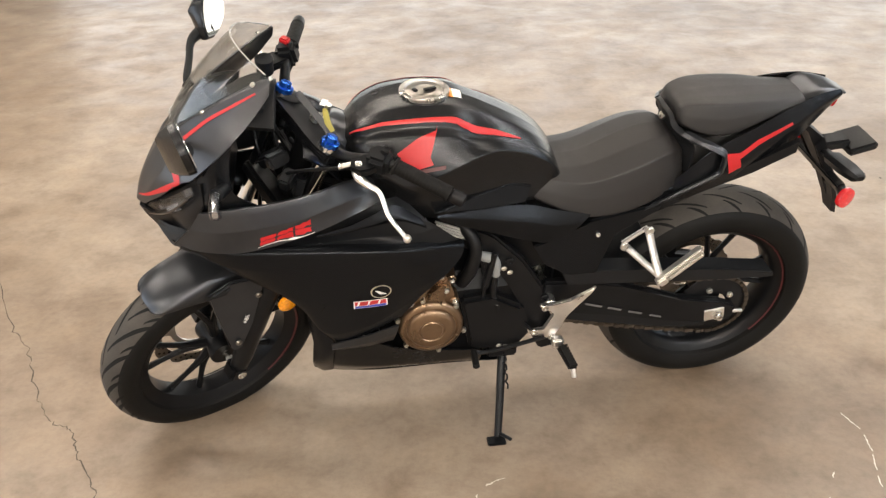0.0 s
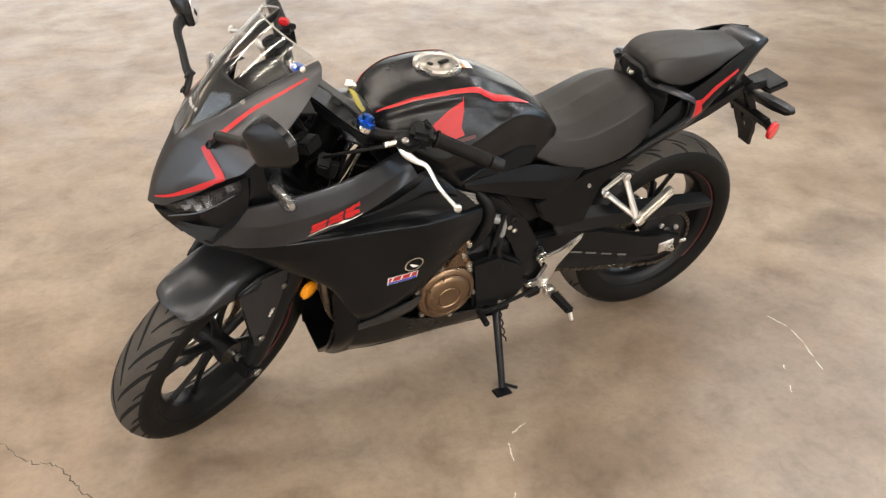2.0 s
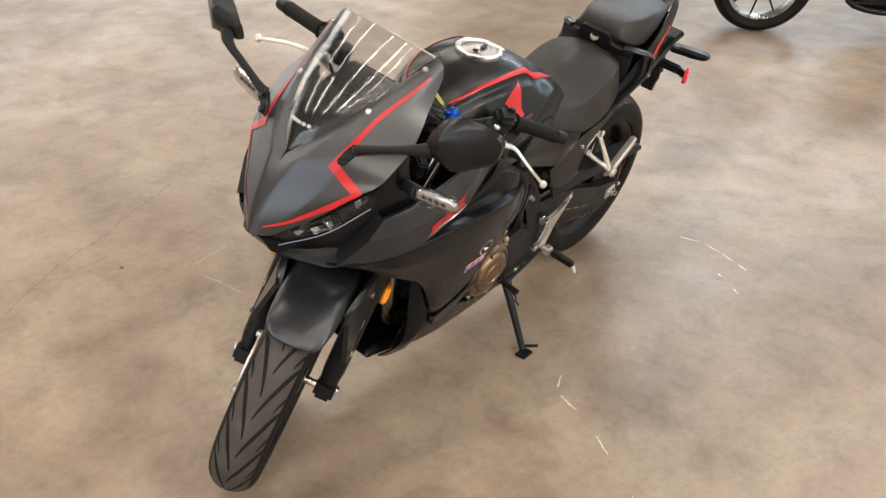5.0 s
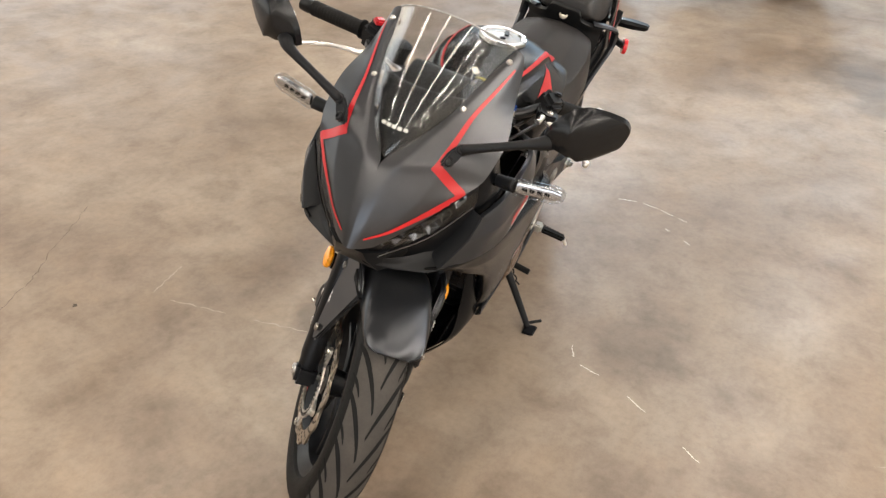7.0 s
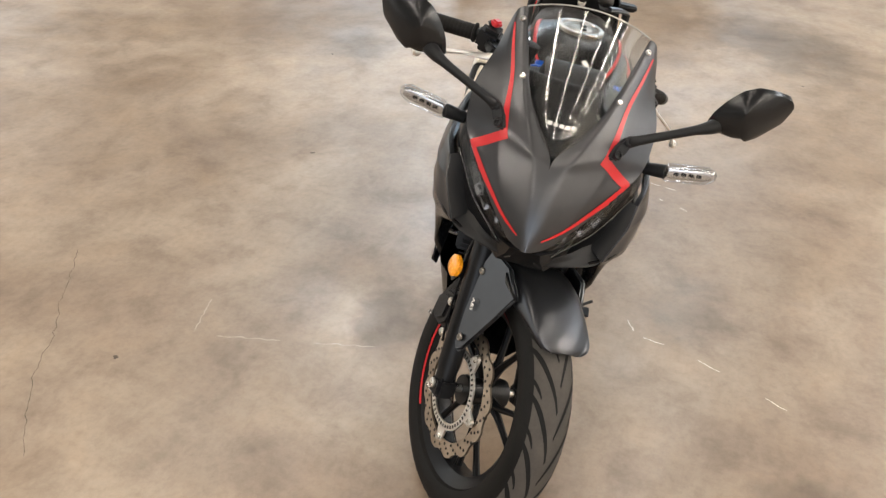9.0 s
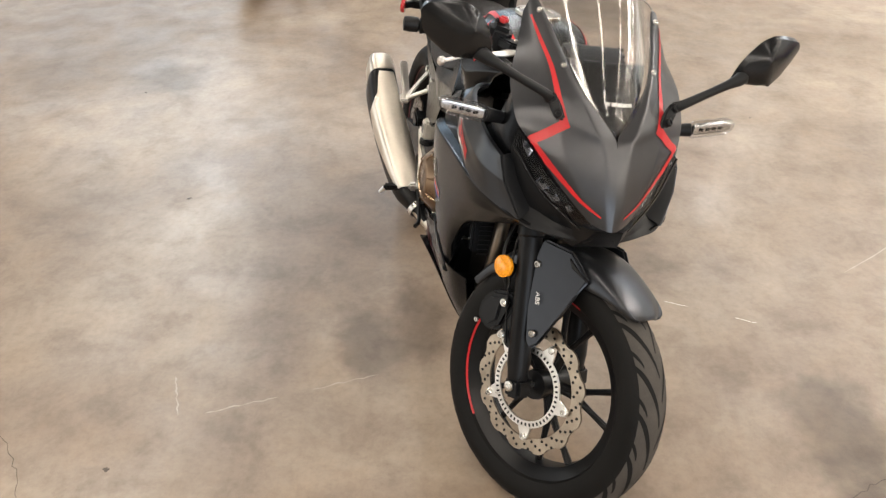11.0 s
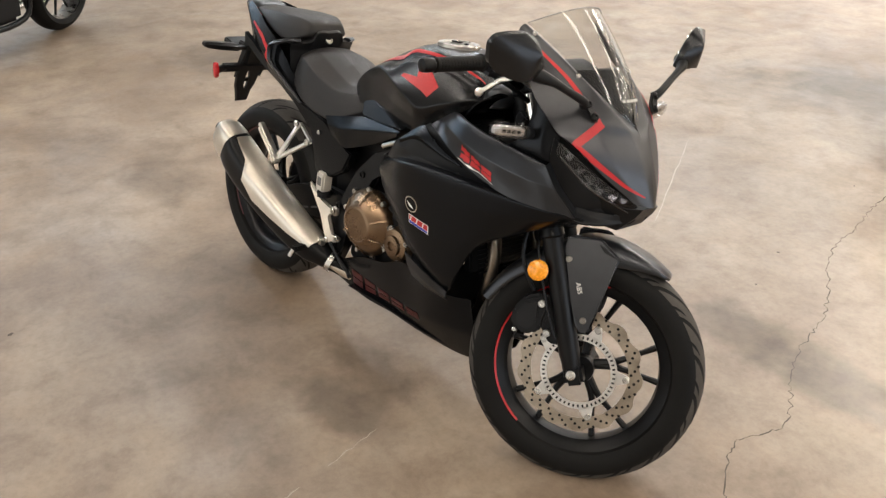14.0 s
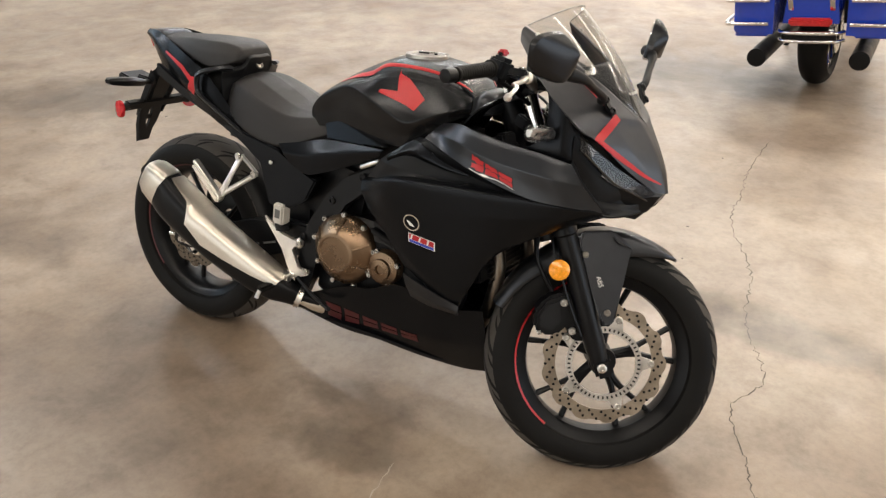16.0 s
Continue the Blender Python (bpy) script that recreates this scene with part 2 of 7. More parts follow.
BLUE_PAINT = mat("deep_blue_gloss_paint", (0.008, 0.045, 0.42), 0.18, 0.1, 0.08, 3.0, coat=0.7)
CONCRETE = concrete("worn_polished_concrete")
CRACK = mat("crack_grime", (0.085, 0.070, 0.056), 0.9, 0.0, 0.3, 20.0)
FAINT = mat("faint_scuff", (0.365, 0.312, 0.255), 0.55, 0.0, 0.2, 30.0)
SCRATCH = mat("pale_scuff", (0.66, 0.61, 0.53), 0.7, 0.0, 0.2, 30.0)
WALL = mat("painted_block_wall", (0.48, 0.465, 0.44), 0.8, 0.0, 0.10, 1.2, 0.2, 60)
ROOF = mat("grey_metal_roof", (0.20, 0.20, 0.20), 0.6, 0.2, 0.08, 1.0)
TUBE_GLOW = glow("lit_tube", (1.0, 0.92, 0.80), 6.0)
TUBE_GLOW.cycles.emission_sampling = "NONE"


# ---- shaping helpers ----
def spline(pts, n):
    """n points on a smooth curve through pts."""
    p = np.array(pts, float)
    if len(p) < 3:
        k = np.linspace(0, 1, n)[:, None]
        return p[0] * (1 - k) + p[-1] * k
    p = np.vstack([2 * p[0] - p[1], p, 2 * p[-1] - p[-2]])
    out = []
    for u in np.linspace(0, len(p) - 3 - 1e-9, n):
        i = int(u)
        t = u - i
        a, b, c, d = p[i:i + 4]
        out.append(0.5 * (2 * b + (c - a) * t + (2 * a - 5 * b + 4 * c - d) * t * t + (3 * b - a - 3 * c + d) * t ** 3))
    return np.array(out)


def flip(pts, side):
    q = np.array(pts, float).copy()
    q[..., 1] *= side
    return q


def quads(bm, g, close_u=False, close_v=False):
    """A sheet of quads over a grid of points g[u][v]."""
    vs = [[bm.verts.new(p) for p in row] for row in g]
    nu, nv = len(vs), len(vs[0])
    for i in range(nu if close_u else nu - 1):
        for j in range(nv if close_v else nv - 1):
            bm.faces.new((vs[i][j], vs[(i + 1) % nu][j], vs[(i + 1) % nu][(j + 1) % nv], vs[i][(j + 1) % nv]))
    return vs


def refine(ctrl, nu, nv):
    c = np.array(ctrl, float)
    c = np.array([spline(c[:, j], nu) for j in range(c.shape[1])]).transpose(1, 0, 2)
    return np.array([spline(c[i], nv) for i in range(nu)])


def patch(bm, ctrl, nu=10, nv=24, thick=0.004):
    """A smooth curved panel over a grid of control points, with thickness."""
    g = refine(ctrl, nu, nv)
    du, dv = np.gradient(g, axis=0), np.gradient(g, axis=1)
    nrm = np.cross(du, dv)
    nrm /= np.maximum(np.linalg.norm(nrm, axis=2, keepdims=True), 1e-9)
    if (nrm[..., 1].mean() * g[..., 1].mean()) < 0:
        nrm = -nrm
    a, b = quads(bm, g), quads(bm, g - nrm * thick)
    rim = [(i, 0) for i in range(nu)] + [(nu - 1, j) for j in range(1, nv)] + [(i, nv - 1) for i in range(nu - 2, -1, -1)] + [(0, j) for j in range(nv - 2, 0, -1)]
    for k in range(len(rim)):
        (i, j), (p, q) = rim[k], rim[(k + 1) % len(rim)]
        bm.faces.new((a[i][j], a[p][q], b[p][q], b[i][j]))
    return bm


def filleted(pts, r=0.012, k=3, fill=2):
    """A line with straight runs and small rounded corners; always the same count of points for the same count of corners."""
    p = np.array(pts, float)
    out = [p[0]]
    last = p[0]
    for i in range(1, len(p) - 1):
        a, b = p[i - 1] - p[i], p[i + 1] - p[i]
        la, lb = max(np.linalg.norm(a), 1e-9), max(np.linalg.norm(b), 1e-9)
        s, e = p[i] + a / la * min(r, la * 0.45), p[i] + b / lb * min(r, lb * 0.45)
        out += [last + (s - last) * t for t in np.linspace(0, 1, fill + 2)[1:-1]]
        out += [(1 - t) ** 2 * s + 2 * t * (1 - t) * p[i] + t * t * e for t in np.linspace(0, 1, k)]
        last = e
    out += [last + (p[-1] - last) * t for t in np.linspace(0, 1, fill + 2)[1:]]
    return np.array(out)


def creased(bm, ctrl, nv=34, r=0.008, thick=0.004, across=False, keep=0):
    """A panel of flat bands that meet in soft creases: rows of control points, smooth along each row, folded from row to row."""
    c = np.array(ctrl, float)
    rows = np.array([filleted(q, r, 3, 3) if across else spline(q, nv) for q in c])
    g = np.array([filleted(rows[:, j], r) for j in range(rows.shape[1])]).transpose(1, 0, 2)
    if keep:
        g[..., 1] = np.maximum(g[..., 1] * keep, 0) * keep
    return thicken(bm, g, thick)


def thicken(bm, g, thick):
    nu, nv = g.shape[:2]
    nrm = np.cross(np.gradient(g, axis=0), np.gradient(g, axis=1))
    nrm /= np.maximum(np.linalg.norm(nrm, axis=2, keepdims=True), 1e-9)
    if (nrm[..., 1].mean() * g[..., 1].mean()) < 0:
        nrm = -nrm
    a, b = quads(bm, g), quads(bm, g - nrm * thick)
    rim = [(i, 0) for i in range(nu)] + [(nu - 1, j) for j in range(1, nv)] + [(i, nv - 1) for i in range(nu - 2, -1, -1)] + [(0, j) for j in range(nv - 2, 0, -1)]
    for k in range(len(rim)):
        (i, j), (p, q) = rim[k], rim[(k + 1) % len(rim)]
        bm.faces.new((a[i][j], a[p][q], b[p][q], b[i][j]))
    return bm


def loft(bm, rings, n=0, caps=True):
    """A skin over closed rings of points; n: how many rings to smooth them into."""
    r = np.array(rings, float)
    if n:
        r = np.array([spline(r[:, j], n) for j in range(r.shape[1])]).transpose(1, 0, 2)
    vs = quads(bm, r, close_v=True)
    if caps:
        bm.faces.new(vs[0][::-1])
        bm.faces.new(vs[-1])
    return bm


def frames_along(p):
    t = np.gradient(p, axis=0)
    t /= np.maximum(np.linalg.norm(t, axis=1, keepdims=True), 1e-9)
    up = np.array((0, 0, 1.0)) if abs(t[0][2]) < 0.9 else np.array((1.0, 0, 0))
    u = np.cross(up, t[0])
    u /= np.linalg.norm(u)
    us = []
    for k in range(len(p)):
        u = u - t[k] * (u @ t[k])
        u /= np.linalg.norm(u)
        us.append(u)
    us = np.array(us)
    return us, np.cross(t, us)


def tube(bm, pts, r, n=12, steps=0, flat=1.0):
    """A round bar along a smooth line; r: one radius or one a point; flat: its second radius as a share of the first."""
    p = spline(pts, steps) if steps else np.array(pts, float)
    rad = np.interp(np.linspace(0, 1, len(p)), np.linspace(0, 1, np.size(r)), np.ravel(r)) if np.size(r) > 1 else np.full(len(p), float(r))
    u, v = frames_along(p)
    a = np.linspace(0, 2 * np.pi, n, endpoint=False)
    return loft(bm, [p[k] + rad[k] * (np.cos(a)[:, None] * u[k] + flat * np.sin(a)[:, None] * v[k]) for k in range(len(p))])


def turned(bm, profile, centre, axis, n=32, closed=False):
    """A turned body: profile of (radius, height along the axis)."""
    c, w = np.array(centre, float), np.array(axis, float)
    w /= np.linalg.norm(w)
    u = np.cross(w, (0, 0, 1.0) if abs(w[2]) < 0.9 else (1.0, 0, 0))
    u /= np.linalg.norm(u)
    v = np.cross(w, u)
    a = np.linspace(0, 2 * np.pi, n, endpoint=False)
    g = [c + w * h + max(r, 1e-4) * (np.cos(a)[:, None] * u + np.sin(a)[:, None] * v) for r, h in profile]
    vs = quads(bm, g, close_u=closed, close_v=True)
    if not closed:
        bm.faces.new(vs[0][::-1])
        bm.faces.new(vs[-1])
    return bm


def rod(bm, a, b, r, r2=None, n=14, soft=0.0):
    """A round bar from a to b with a small chamfer at its ends."""
    a, b = np.array(a, float), np.array(b, float)
    h, r2, s = np.linalg.norm(b - a), r if r2 is None else r2, soft or min(r * 0.2, 0.003)
    return turned(bm, [(r - s, 0), (r, s), (r2, h - s), (r2 - s, h)], a, b - a, n)


def soften(bm, faces, width, seg=2):
    edges = {e for f in faces for e in f.edges}
    bmesh.ops.bevel(bm, geom=list(edges), offset=width, segments=seg, affect="EDGES", clamp_overlap=True)


def block(bm, centre, size, turn=(0, 0, 0), soft=0.004):
    """A box with rounded edges."""
    m = pose(*centre, *turn) @ Matrix.Diagonal((*size, 1))
    made = bmesh.ops.create_cube(bm, size=1, matrix=m)["verts"]
    if soft:
        soften(bm, {f for v in made for f in v.link_faces}, soft)
    return bm


def plate(bm, outline, lo, hi, soft=0.003, to=None):
    """A flat plate: outline of (x, z), between two offsets in y (each a number, or one for each corner)."""
    n = len(outline)
    ends = [np.broadcast_to(e, n) for e in (lo, hi)]
    to = to or (lambda x, y, z: (x, y, z))
    a, b = ([bm.verts.new(to(x, e[k], z)) for k, (x, z) in enumerate(outline)] for e in ends)
    fs = [bm.faces.new(a), bm.faces.new(b[::-1])]
    for k in range(n):
        fs.append(bm.faces.new((a[k], b[k], b[(k + 1) % n], a[(k + 1) % n])))
    if soft:
        soften(bm, fs, soft)
    return bm


def bolt(bm, at, axis, r=0.006, h=0.004):
    """A round bolt head with a hex recess rim."""
    turned(bm, [(r, 0), (r, h * 0.7), (r * 0.8, h), (r * 0.5, h), (r * 0.45, h * 0.5)], at, axis, 12)
    return bm


def part(name, bm, material, parent, label="", m=None, sharp=38):
    """One mesh object under a thing or a part."""
    bmesh.ops.recalc_face_normals(bm, faces=bm.faces)
    for f in bm.faces:
        f.smooth = True
    for e in bm.edges:
        if len(e.link_faces) == 2 and e.calc_face_angle(0) > radians(sharp):
            e.smooth = False
    me = bpy.data.meshes.new(name)
    bm.to_mesh(me)
    bm.free()
    me.materials.append(material)
    ob = new(name, me)
    ob.parent = parent
    if m is not None:
        ob.matrix_basis = m
    return tagged(ob, label)


def bare():
    return bmesh.new()


def tree_of(ob):
    return BVHTree.FromPolygons([v.co for v in ob.data.vertices], [p.vertices for p in ob.data.polygons])


def lay(tree, p, lift):
    """The point on the outer skin of a panel nearest to p, lifted off it by a film's thickness, and the way out."""
    q = tree.find_nearest(Vector(p))
    n = q[1] if q[1].dot(OUT(q[0])) > 0 else -q[1]
    far = tree.ray_cast(q[0] + n * 0.012, -n, 0.02)
    at = far[0] if far[0] is not None else q[0]
    return at + n * lift, n


def strip(bm, tree, line, width, steps=40, lift=0.0014):
    """A film stripe laid on a surface along a line; width: one, or one a point."""
    p = spline(line, steps) if steps else np.array(line, float)
    if not steps:
        p = np.vstack([p[k] + (p[k + 1] - p[k]) * t for k in range(len(p) - 1) for t in np.linspace(0, 1, 8)[:-1]] + [p[-1]])
    wid = np.interp(np.linspace(0, 1, len(p)), np.linspace(0, 1, np.size(width)), np.ravel(width)) if np.size(width) > 1 else np.full(len(p), float(width))
    hits = [lay(tree, q, 0) for q in p]
    tan = np.gradient(np.array([h[0] for h in hits]), axis=0)
    rows = []
    for k, (at, nrm) in enumerate(hits):
        side = nrm.cross(Vector(tan[k])).normalized()
        rows.append([lay(tree, at + side * (w * wid[k]), lift)[0] for w in (-0.5, -0.3, -0.1, 0.1, 0.3, 0.5)])
    quads(bm, rows)
    return bm


def OUT(p):
    """Outwards from the spine of the motorcycle."""
    return Vector((0.25 * (p[0] - 0.9), p[1], (p[2] - 0.72) * 0.6)).normalized()


def film(bm, tree, outline, to, cuts=3, lift=0.0012, thick=0.0):
    """A film or thin plate of any outline, laid on a surface; to: (u, v) -> place near the surface."""
    b2 = bare()
    b2.faces.new([b2.verts.new((u, v, 0)) for u, v in outline])
    bmesh.ops.triangulate(b2, faces=b2.faces)
    for _ in range(cuts):
        bmesh.ops.subdivide_edges(b2, edges=b2.edges, cuts=1, use_grid_fill=True)
    low = {}
    for v in list(b2.verts):
        at, nn = lay(tree, to(v.co.x, v.co.y), lift)
        low[v] = at
        v.co = at + nn * thick
    if thick:
        rim_edges = [e for e in b2.edges if len(e.link_faces) == 1]
        base = {v: b2.verts.new(low[v]) for v in {w for e in rim_edges for w in e.verts}}
        for e in rim_edges:
            b2.faces.new((e.verts[0], e.verts[1], base[e.verts[1]], base[e.verts[0]]))
    me = bpy.data.meshes.new("film")
    b2.to_mesh(me)
    b2.free()
    bm.from_mesh(me)
    bpy.data.meshes.remove(me)
    return bm


# ---- the hall ----
(X0, X1), (Y0, Y1), H = HALL_X, HALL_Y, HALL_H


def slab(name, lo, hi, material, kind="structure", label=""):
    c, s = [(a + b) / 2 for a, b in zip(lo, hi)], [b - a for a, b in zip(lo, hi)]
    return tagged(part(name, block(bare(), c, s, soft=0), material, None, label), kind=kind)


floor = slab("floor", (X0, Y0, -0.2), (X1, Y1, 0), CONCRETE, label="worn tan polished concrete floor with stains and cracks")
ceiling = slab("ceiling", (X0 - 0.2, Y0 - 0.2, H), (X1 + 0.2, Y1 + 0.2, H + 0.15), ROOF)


def wall_with_door(name, axis, at, lo, hi, d0, d1, dh):
    """A wall along one axis with one tall opening."""
    bm = bare()
    for a, b, z0, z1 in ((lo, d0, 0, H), (d1, hi, 0, H), (d0, d1, dh, H)):
        if b - a > 0.01:
            c, s = [(a + b) / 2, at, (z0 + z1) / 2], [b - a, 0.2, z1 - z0]
            if axis == "y":
                c[0], c[1], s[0], s[1] = c[1], c[0], s[1], s[0]
            block(bm, c, s, soft=0)
    return tagged(part(name, bm, WALL, None), kind="structure")


wall_with_door("wall_north", "x", Y1 + 0.1, X0 - 0.2, X1 + 0.2, -6.0, 8.0, 4.0)
wall_with_door("wall_south", "x", Y0 - 0.1, X0 - 0.2, X1 + 0.2, 1.0, 9.0, 4.0)
wall_with_door("wall_west", "y", X0 - 0.1, Y0, Y1, -3.5, 2.5, 4.0)
bm = bare()
for y0, y1, z0, z1 in ((Y0, 1.4, 0, H), (9.6, Y1, 0, H), (1.4, 9.6, 0, 2.7), (1.4, 9.6, 4.7, H)):
    block(bm, (X1 + 0.1, (y0 + y1) / 2, (z0 + z1) / 2), (0.2, y1 - y0, z1 - z0), soft=0)
tagged(part("wall_east", bm, WALL, None), kind="structure")


def tube_lamp(x, y):
    body = part("batten_lamp", block(bare(), (0, 0, 0.05), (3.3, 0.20, 0.06), soft=0.01), WHITE, None)
    for dx in (-0.055, 0.055):
        part("tube", rod(bare(), (-1.6, dx, -0.005), (1.6, dx, -0.005), 0.014), TUBE_GLOW, body)
    body.matrix_basis = pose(x, y, H - 0.30)
    tagged(body, "white twin-tube batten lamp hung under the roof, lit", "lamp", "ceiling lamps")
    for dx in (-1.2, 1.2):
        part("hanger", rod(bare(), (dx, 0, 0.08), (dx, 0, 0.30), 0.006), STEEL, body)
    return body


first_lamp = tube_lamp(*TUBE_ROWS[0])
for x, y in TUBE_ROWS[1:]:
    copy_thing(first_lamp, pose(x, y, H - 0.30))


def ribbon(name, pts, width, material, label, steps, jitter, z=0.0008):
    """A thin uneven line on the floor."""
    rng = random.Random(len(pts) * 7 + steps)
    p = spline([(a, b, 0) for a, b in pts], steps)
    p[1:-1, :2] += np.array([[rng.uniform(-jitter, jitter) for _ in range(2)] for _ in range(steps - 2)])
    t = np.gradient(p, axis=0)
    side = np.stack([-t[:, 1], t[:, 0], 0 * t[:, 0]], 1)
    side /= np.maximum(np.linalg.norm(side, axis=1, keepdims=True), 1e-9)
    w = np.array([width * rng.uniform(0.35, 1.3) for _ in range(steps)])
    w[0] = w[-1] = width * 0.1
    bm = bare()
    quads(bm, [[q + s * k / 2 + (0, 0, z), q - s * k / 2 + (0, 0, z)] for q, s, k in zip(p, side, w)])
    return tagged(part(name, bm, material, None, label), kind="structure")


ribbon("floor_crack", [(-1.72, 2.66), (-1.46, 2.30), (-1.34, 2.167), (-1.227, 1.99), (-1.11, 1.832), (-1.02, 1.78), (-0.96, 1.69), (-0.872, 1.576), (-0.820, 1.48), (-0.845, 1.335), (-0.80, 1.235), (-0.722, 1.145), (-0.640, 1.00), (-0.590, 0.86), (-0.545, 0.75), (-0.450, 0.60), (-0.342, 0.46), (-0.262, 0.30), (-0.235, 0.165), (-0.175, -0.01), (-0.12, -0.20), (-0.06, -0.55)],
       0.0036, CRACK, "long jagged dark crack in the concrete", 190, 0.007)
ribbon("floor_crack", [(-0.20, 3.45), (-0.30, 3.38), (-0.45, 3.29), (-0.59, 3.19), (-0.74, 3.11), (-0.86, 3.02), (-1.00, 2.90)], 0.0016, CRACK, "hairline crack in the concrete", 50, 0.006, 0.0007)
SCUFFS = [[(1.14, 1.92), (1.168, 1.85)], [(1.17, 1.83), (1.166, 1.76)], [(1.163, 1.75), (1.15, 1.69)], [(1.145, 1.67), (1.14, 1.63)],
          [(1.04, 1.68), (1.03, 1.66)], [(1.0, 1.59), (0.985, 1.56)], [(0.20, 1.63), (0.17, 1.615), (0.15, 1.60)], [(0.13, 1.57), (0.12, 1.50)], [(0.09, 1.40), (0.06, 1.33)], [(0.0, 1.20), (-0.03, 1.14)]]
for pts in SCUFFS:
    ribbon("floor_scuff", pts, 0.0042, SCRATCH, "pale scratch in the concrete", 14, 0.002, 0.0006)
for pts in ([(0.24, 0.77), (0.36, 0.60), (0.50, 0.41), (0.66, 0.19), (0.80, 0.0)], [(-0.40, 2.75), (-0.34, 2.56)], [(-0.31, 2.47), (-0.25, 2.29)], [(-0.25, 2.87), (-0.41, 2.82)]):
    ribbon("floor_scuff", pts, 0.0045, FAINT, "faint pale scratch in the concrete", 16, 0.003, 0.0006)
for k, (x, y, r) in enumerate([(-0.19, 0.55, 0.006), (0.02, -0.2, 0.006), (-0.30, 0.80, 0.005), (1.9, 3.6, 0.008), (0.8, 3.1, 0.009), (-0.6, 2.95, 0.008), (2.6, 1.2, 0.008), (1.5, 0.7, 0.006)]):
    rng = random.Random(k)
    bm = bare()
    vs = [bm.verts.new((x + r * rng.uniform(0.5, 1.2) * math.cos(a), y + r * rng.uniform(0.5, 1.6) * math.sin(a), 0.0006)) for a in np.linspace(0, 6.0, 9)]
    bm.faces.new(vs)
    tagged(part("floor_spot", bm, CRACK, None, "small dark spot of grime"), kind="structure")


# ---- the sport motorcycle ----
# Its own axes: x forwards from the rear axle, y to its left, z up; it leans to its left on the side stand.
bike = new("sport_motorcycle")
bike.matrix_basis = pose(0.751, 2.1704, 0, -10.09, 0, 190.97)
tagged(bike, "matt black sport motorcycle with red stripes, leaning on its side stand", "motorcycle")
RAKE = Vector((-0.4313, 0, 0.9022))
STEER = Matrix.Translation((1.344, 0, 0.262)) @ Matrix.Rotation(radians(30), 4, RAKE) @ Matrix.Translation((-1.344, 0, -0.262))
SIDES = (1, -1)


def bp(name, bm, material, label="", steered=False, parent=None, sharp=38):
    return part(name, bm, material, parent or bike, label, STEER if steered and parent is None else None, sharp)


# -- wheels
def crown(radius, drop, k):
    return radius - drop * (1 - math.sqrt(max(0, 1 - (0.985 * k) ** 2)))


def tyre(bm, c, radius, half, drop, seg=144, across=25):
    """The body of a road tyre."""
    a = np.linspace(0, 2 * np.pi, seg, endpoint=False)
    ring = lambda r, y: np.stack([c[0] + r * np.cos(a), np.full(seg, c[1] + y), c[2] + r * np.sin(a)], 1)
    rows = [ring(0.220, -half * 0.72), ring(0.226, -half * 0.90), ring(0.240, -half * 0.985)]
    rows += [ring(crown(radius, drop, k), k * half) for k in np.linspace(-1, 1, across)]
    rows += [ring(0.240, half * 0.985), ring(0.226, half * 0.90), ring(0.220, half * 0.72)]
    quads(bm, rows, close_u=True, close_v=True)
    return bm


def grooves(bm, c, radius, half, drop, count, kinds):
    """Slanted lens-shaped tread cuts on both halves of the running band."""
    for side in SIDES:
        for k0, k1, sweep, off, wide in kinds:
            for n in range(count):
                th0 = 2 * math.pi * (n + off + (0.5 if side > 0 else 0)) / count
                rows = []
                for t in np.linspace(0, 1, 9):
                    k = k0 + (k1 - k0) * t
                    th = th0 + sweep * t ** 0.8
                    w = wide * (0.25 + 0.75 * math.sin(math.pi * min(1, 0.12 + 0.8 * t)))
                    row = []
                    for s in (-0.5, 0.5):
                        kk, tt = k + s * w * 0.35 / half, th - s * w * 0.93 / radius
                        r = crown(radius, drop, kk) + 0.0007
                        row.append((c[0] + r * math.cos(tt), c[1] + side * kk * half, c[2] + r * math.sin(tt)))
                    rows.append(row)
                quads(bm, rows)
    return bm


def tread(ob, c, half):
    """Dusty rubber on the running band."""
    ob.data.materials.append(TREAD)
    for p in ob.data.polygons:
        if abs(p.center.y - c[1]) < 0.80 * half and math.hypot(p.center.x - c[0], p.center.z - c[2]) > 0.25:
            p.material_index = 1


def rim(bm, c, half, depth_r=0.19):
    return turned(bm, [(0.224, -half), (0.216, -half + 0.006), (0.205, -half + 0.012), (depth_r + 0.004, -half * 0.55), (depth_r, 0), (depth_r + 0.004, half * 0.55), (0.205, half - 0.012), (0.216, half - 0.006), (0.224, half), (0.212, half * 0.5), (0.204, 0), (0.212, -half * 0.5)], c, (0, 1, 0), 72, closed=True)


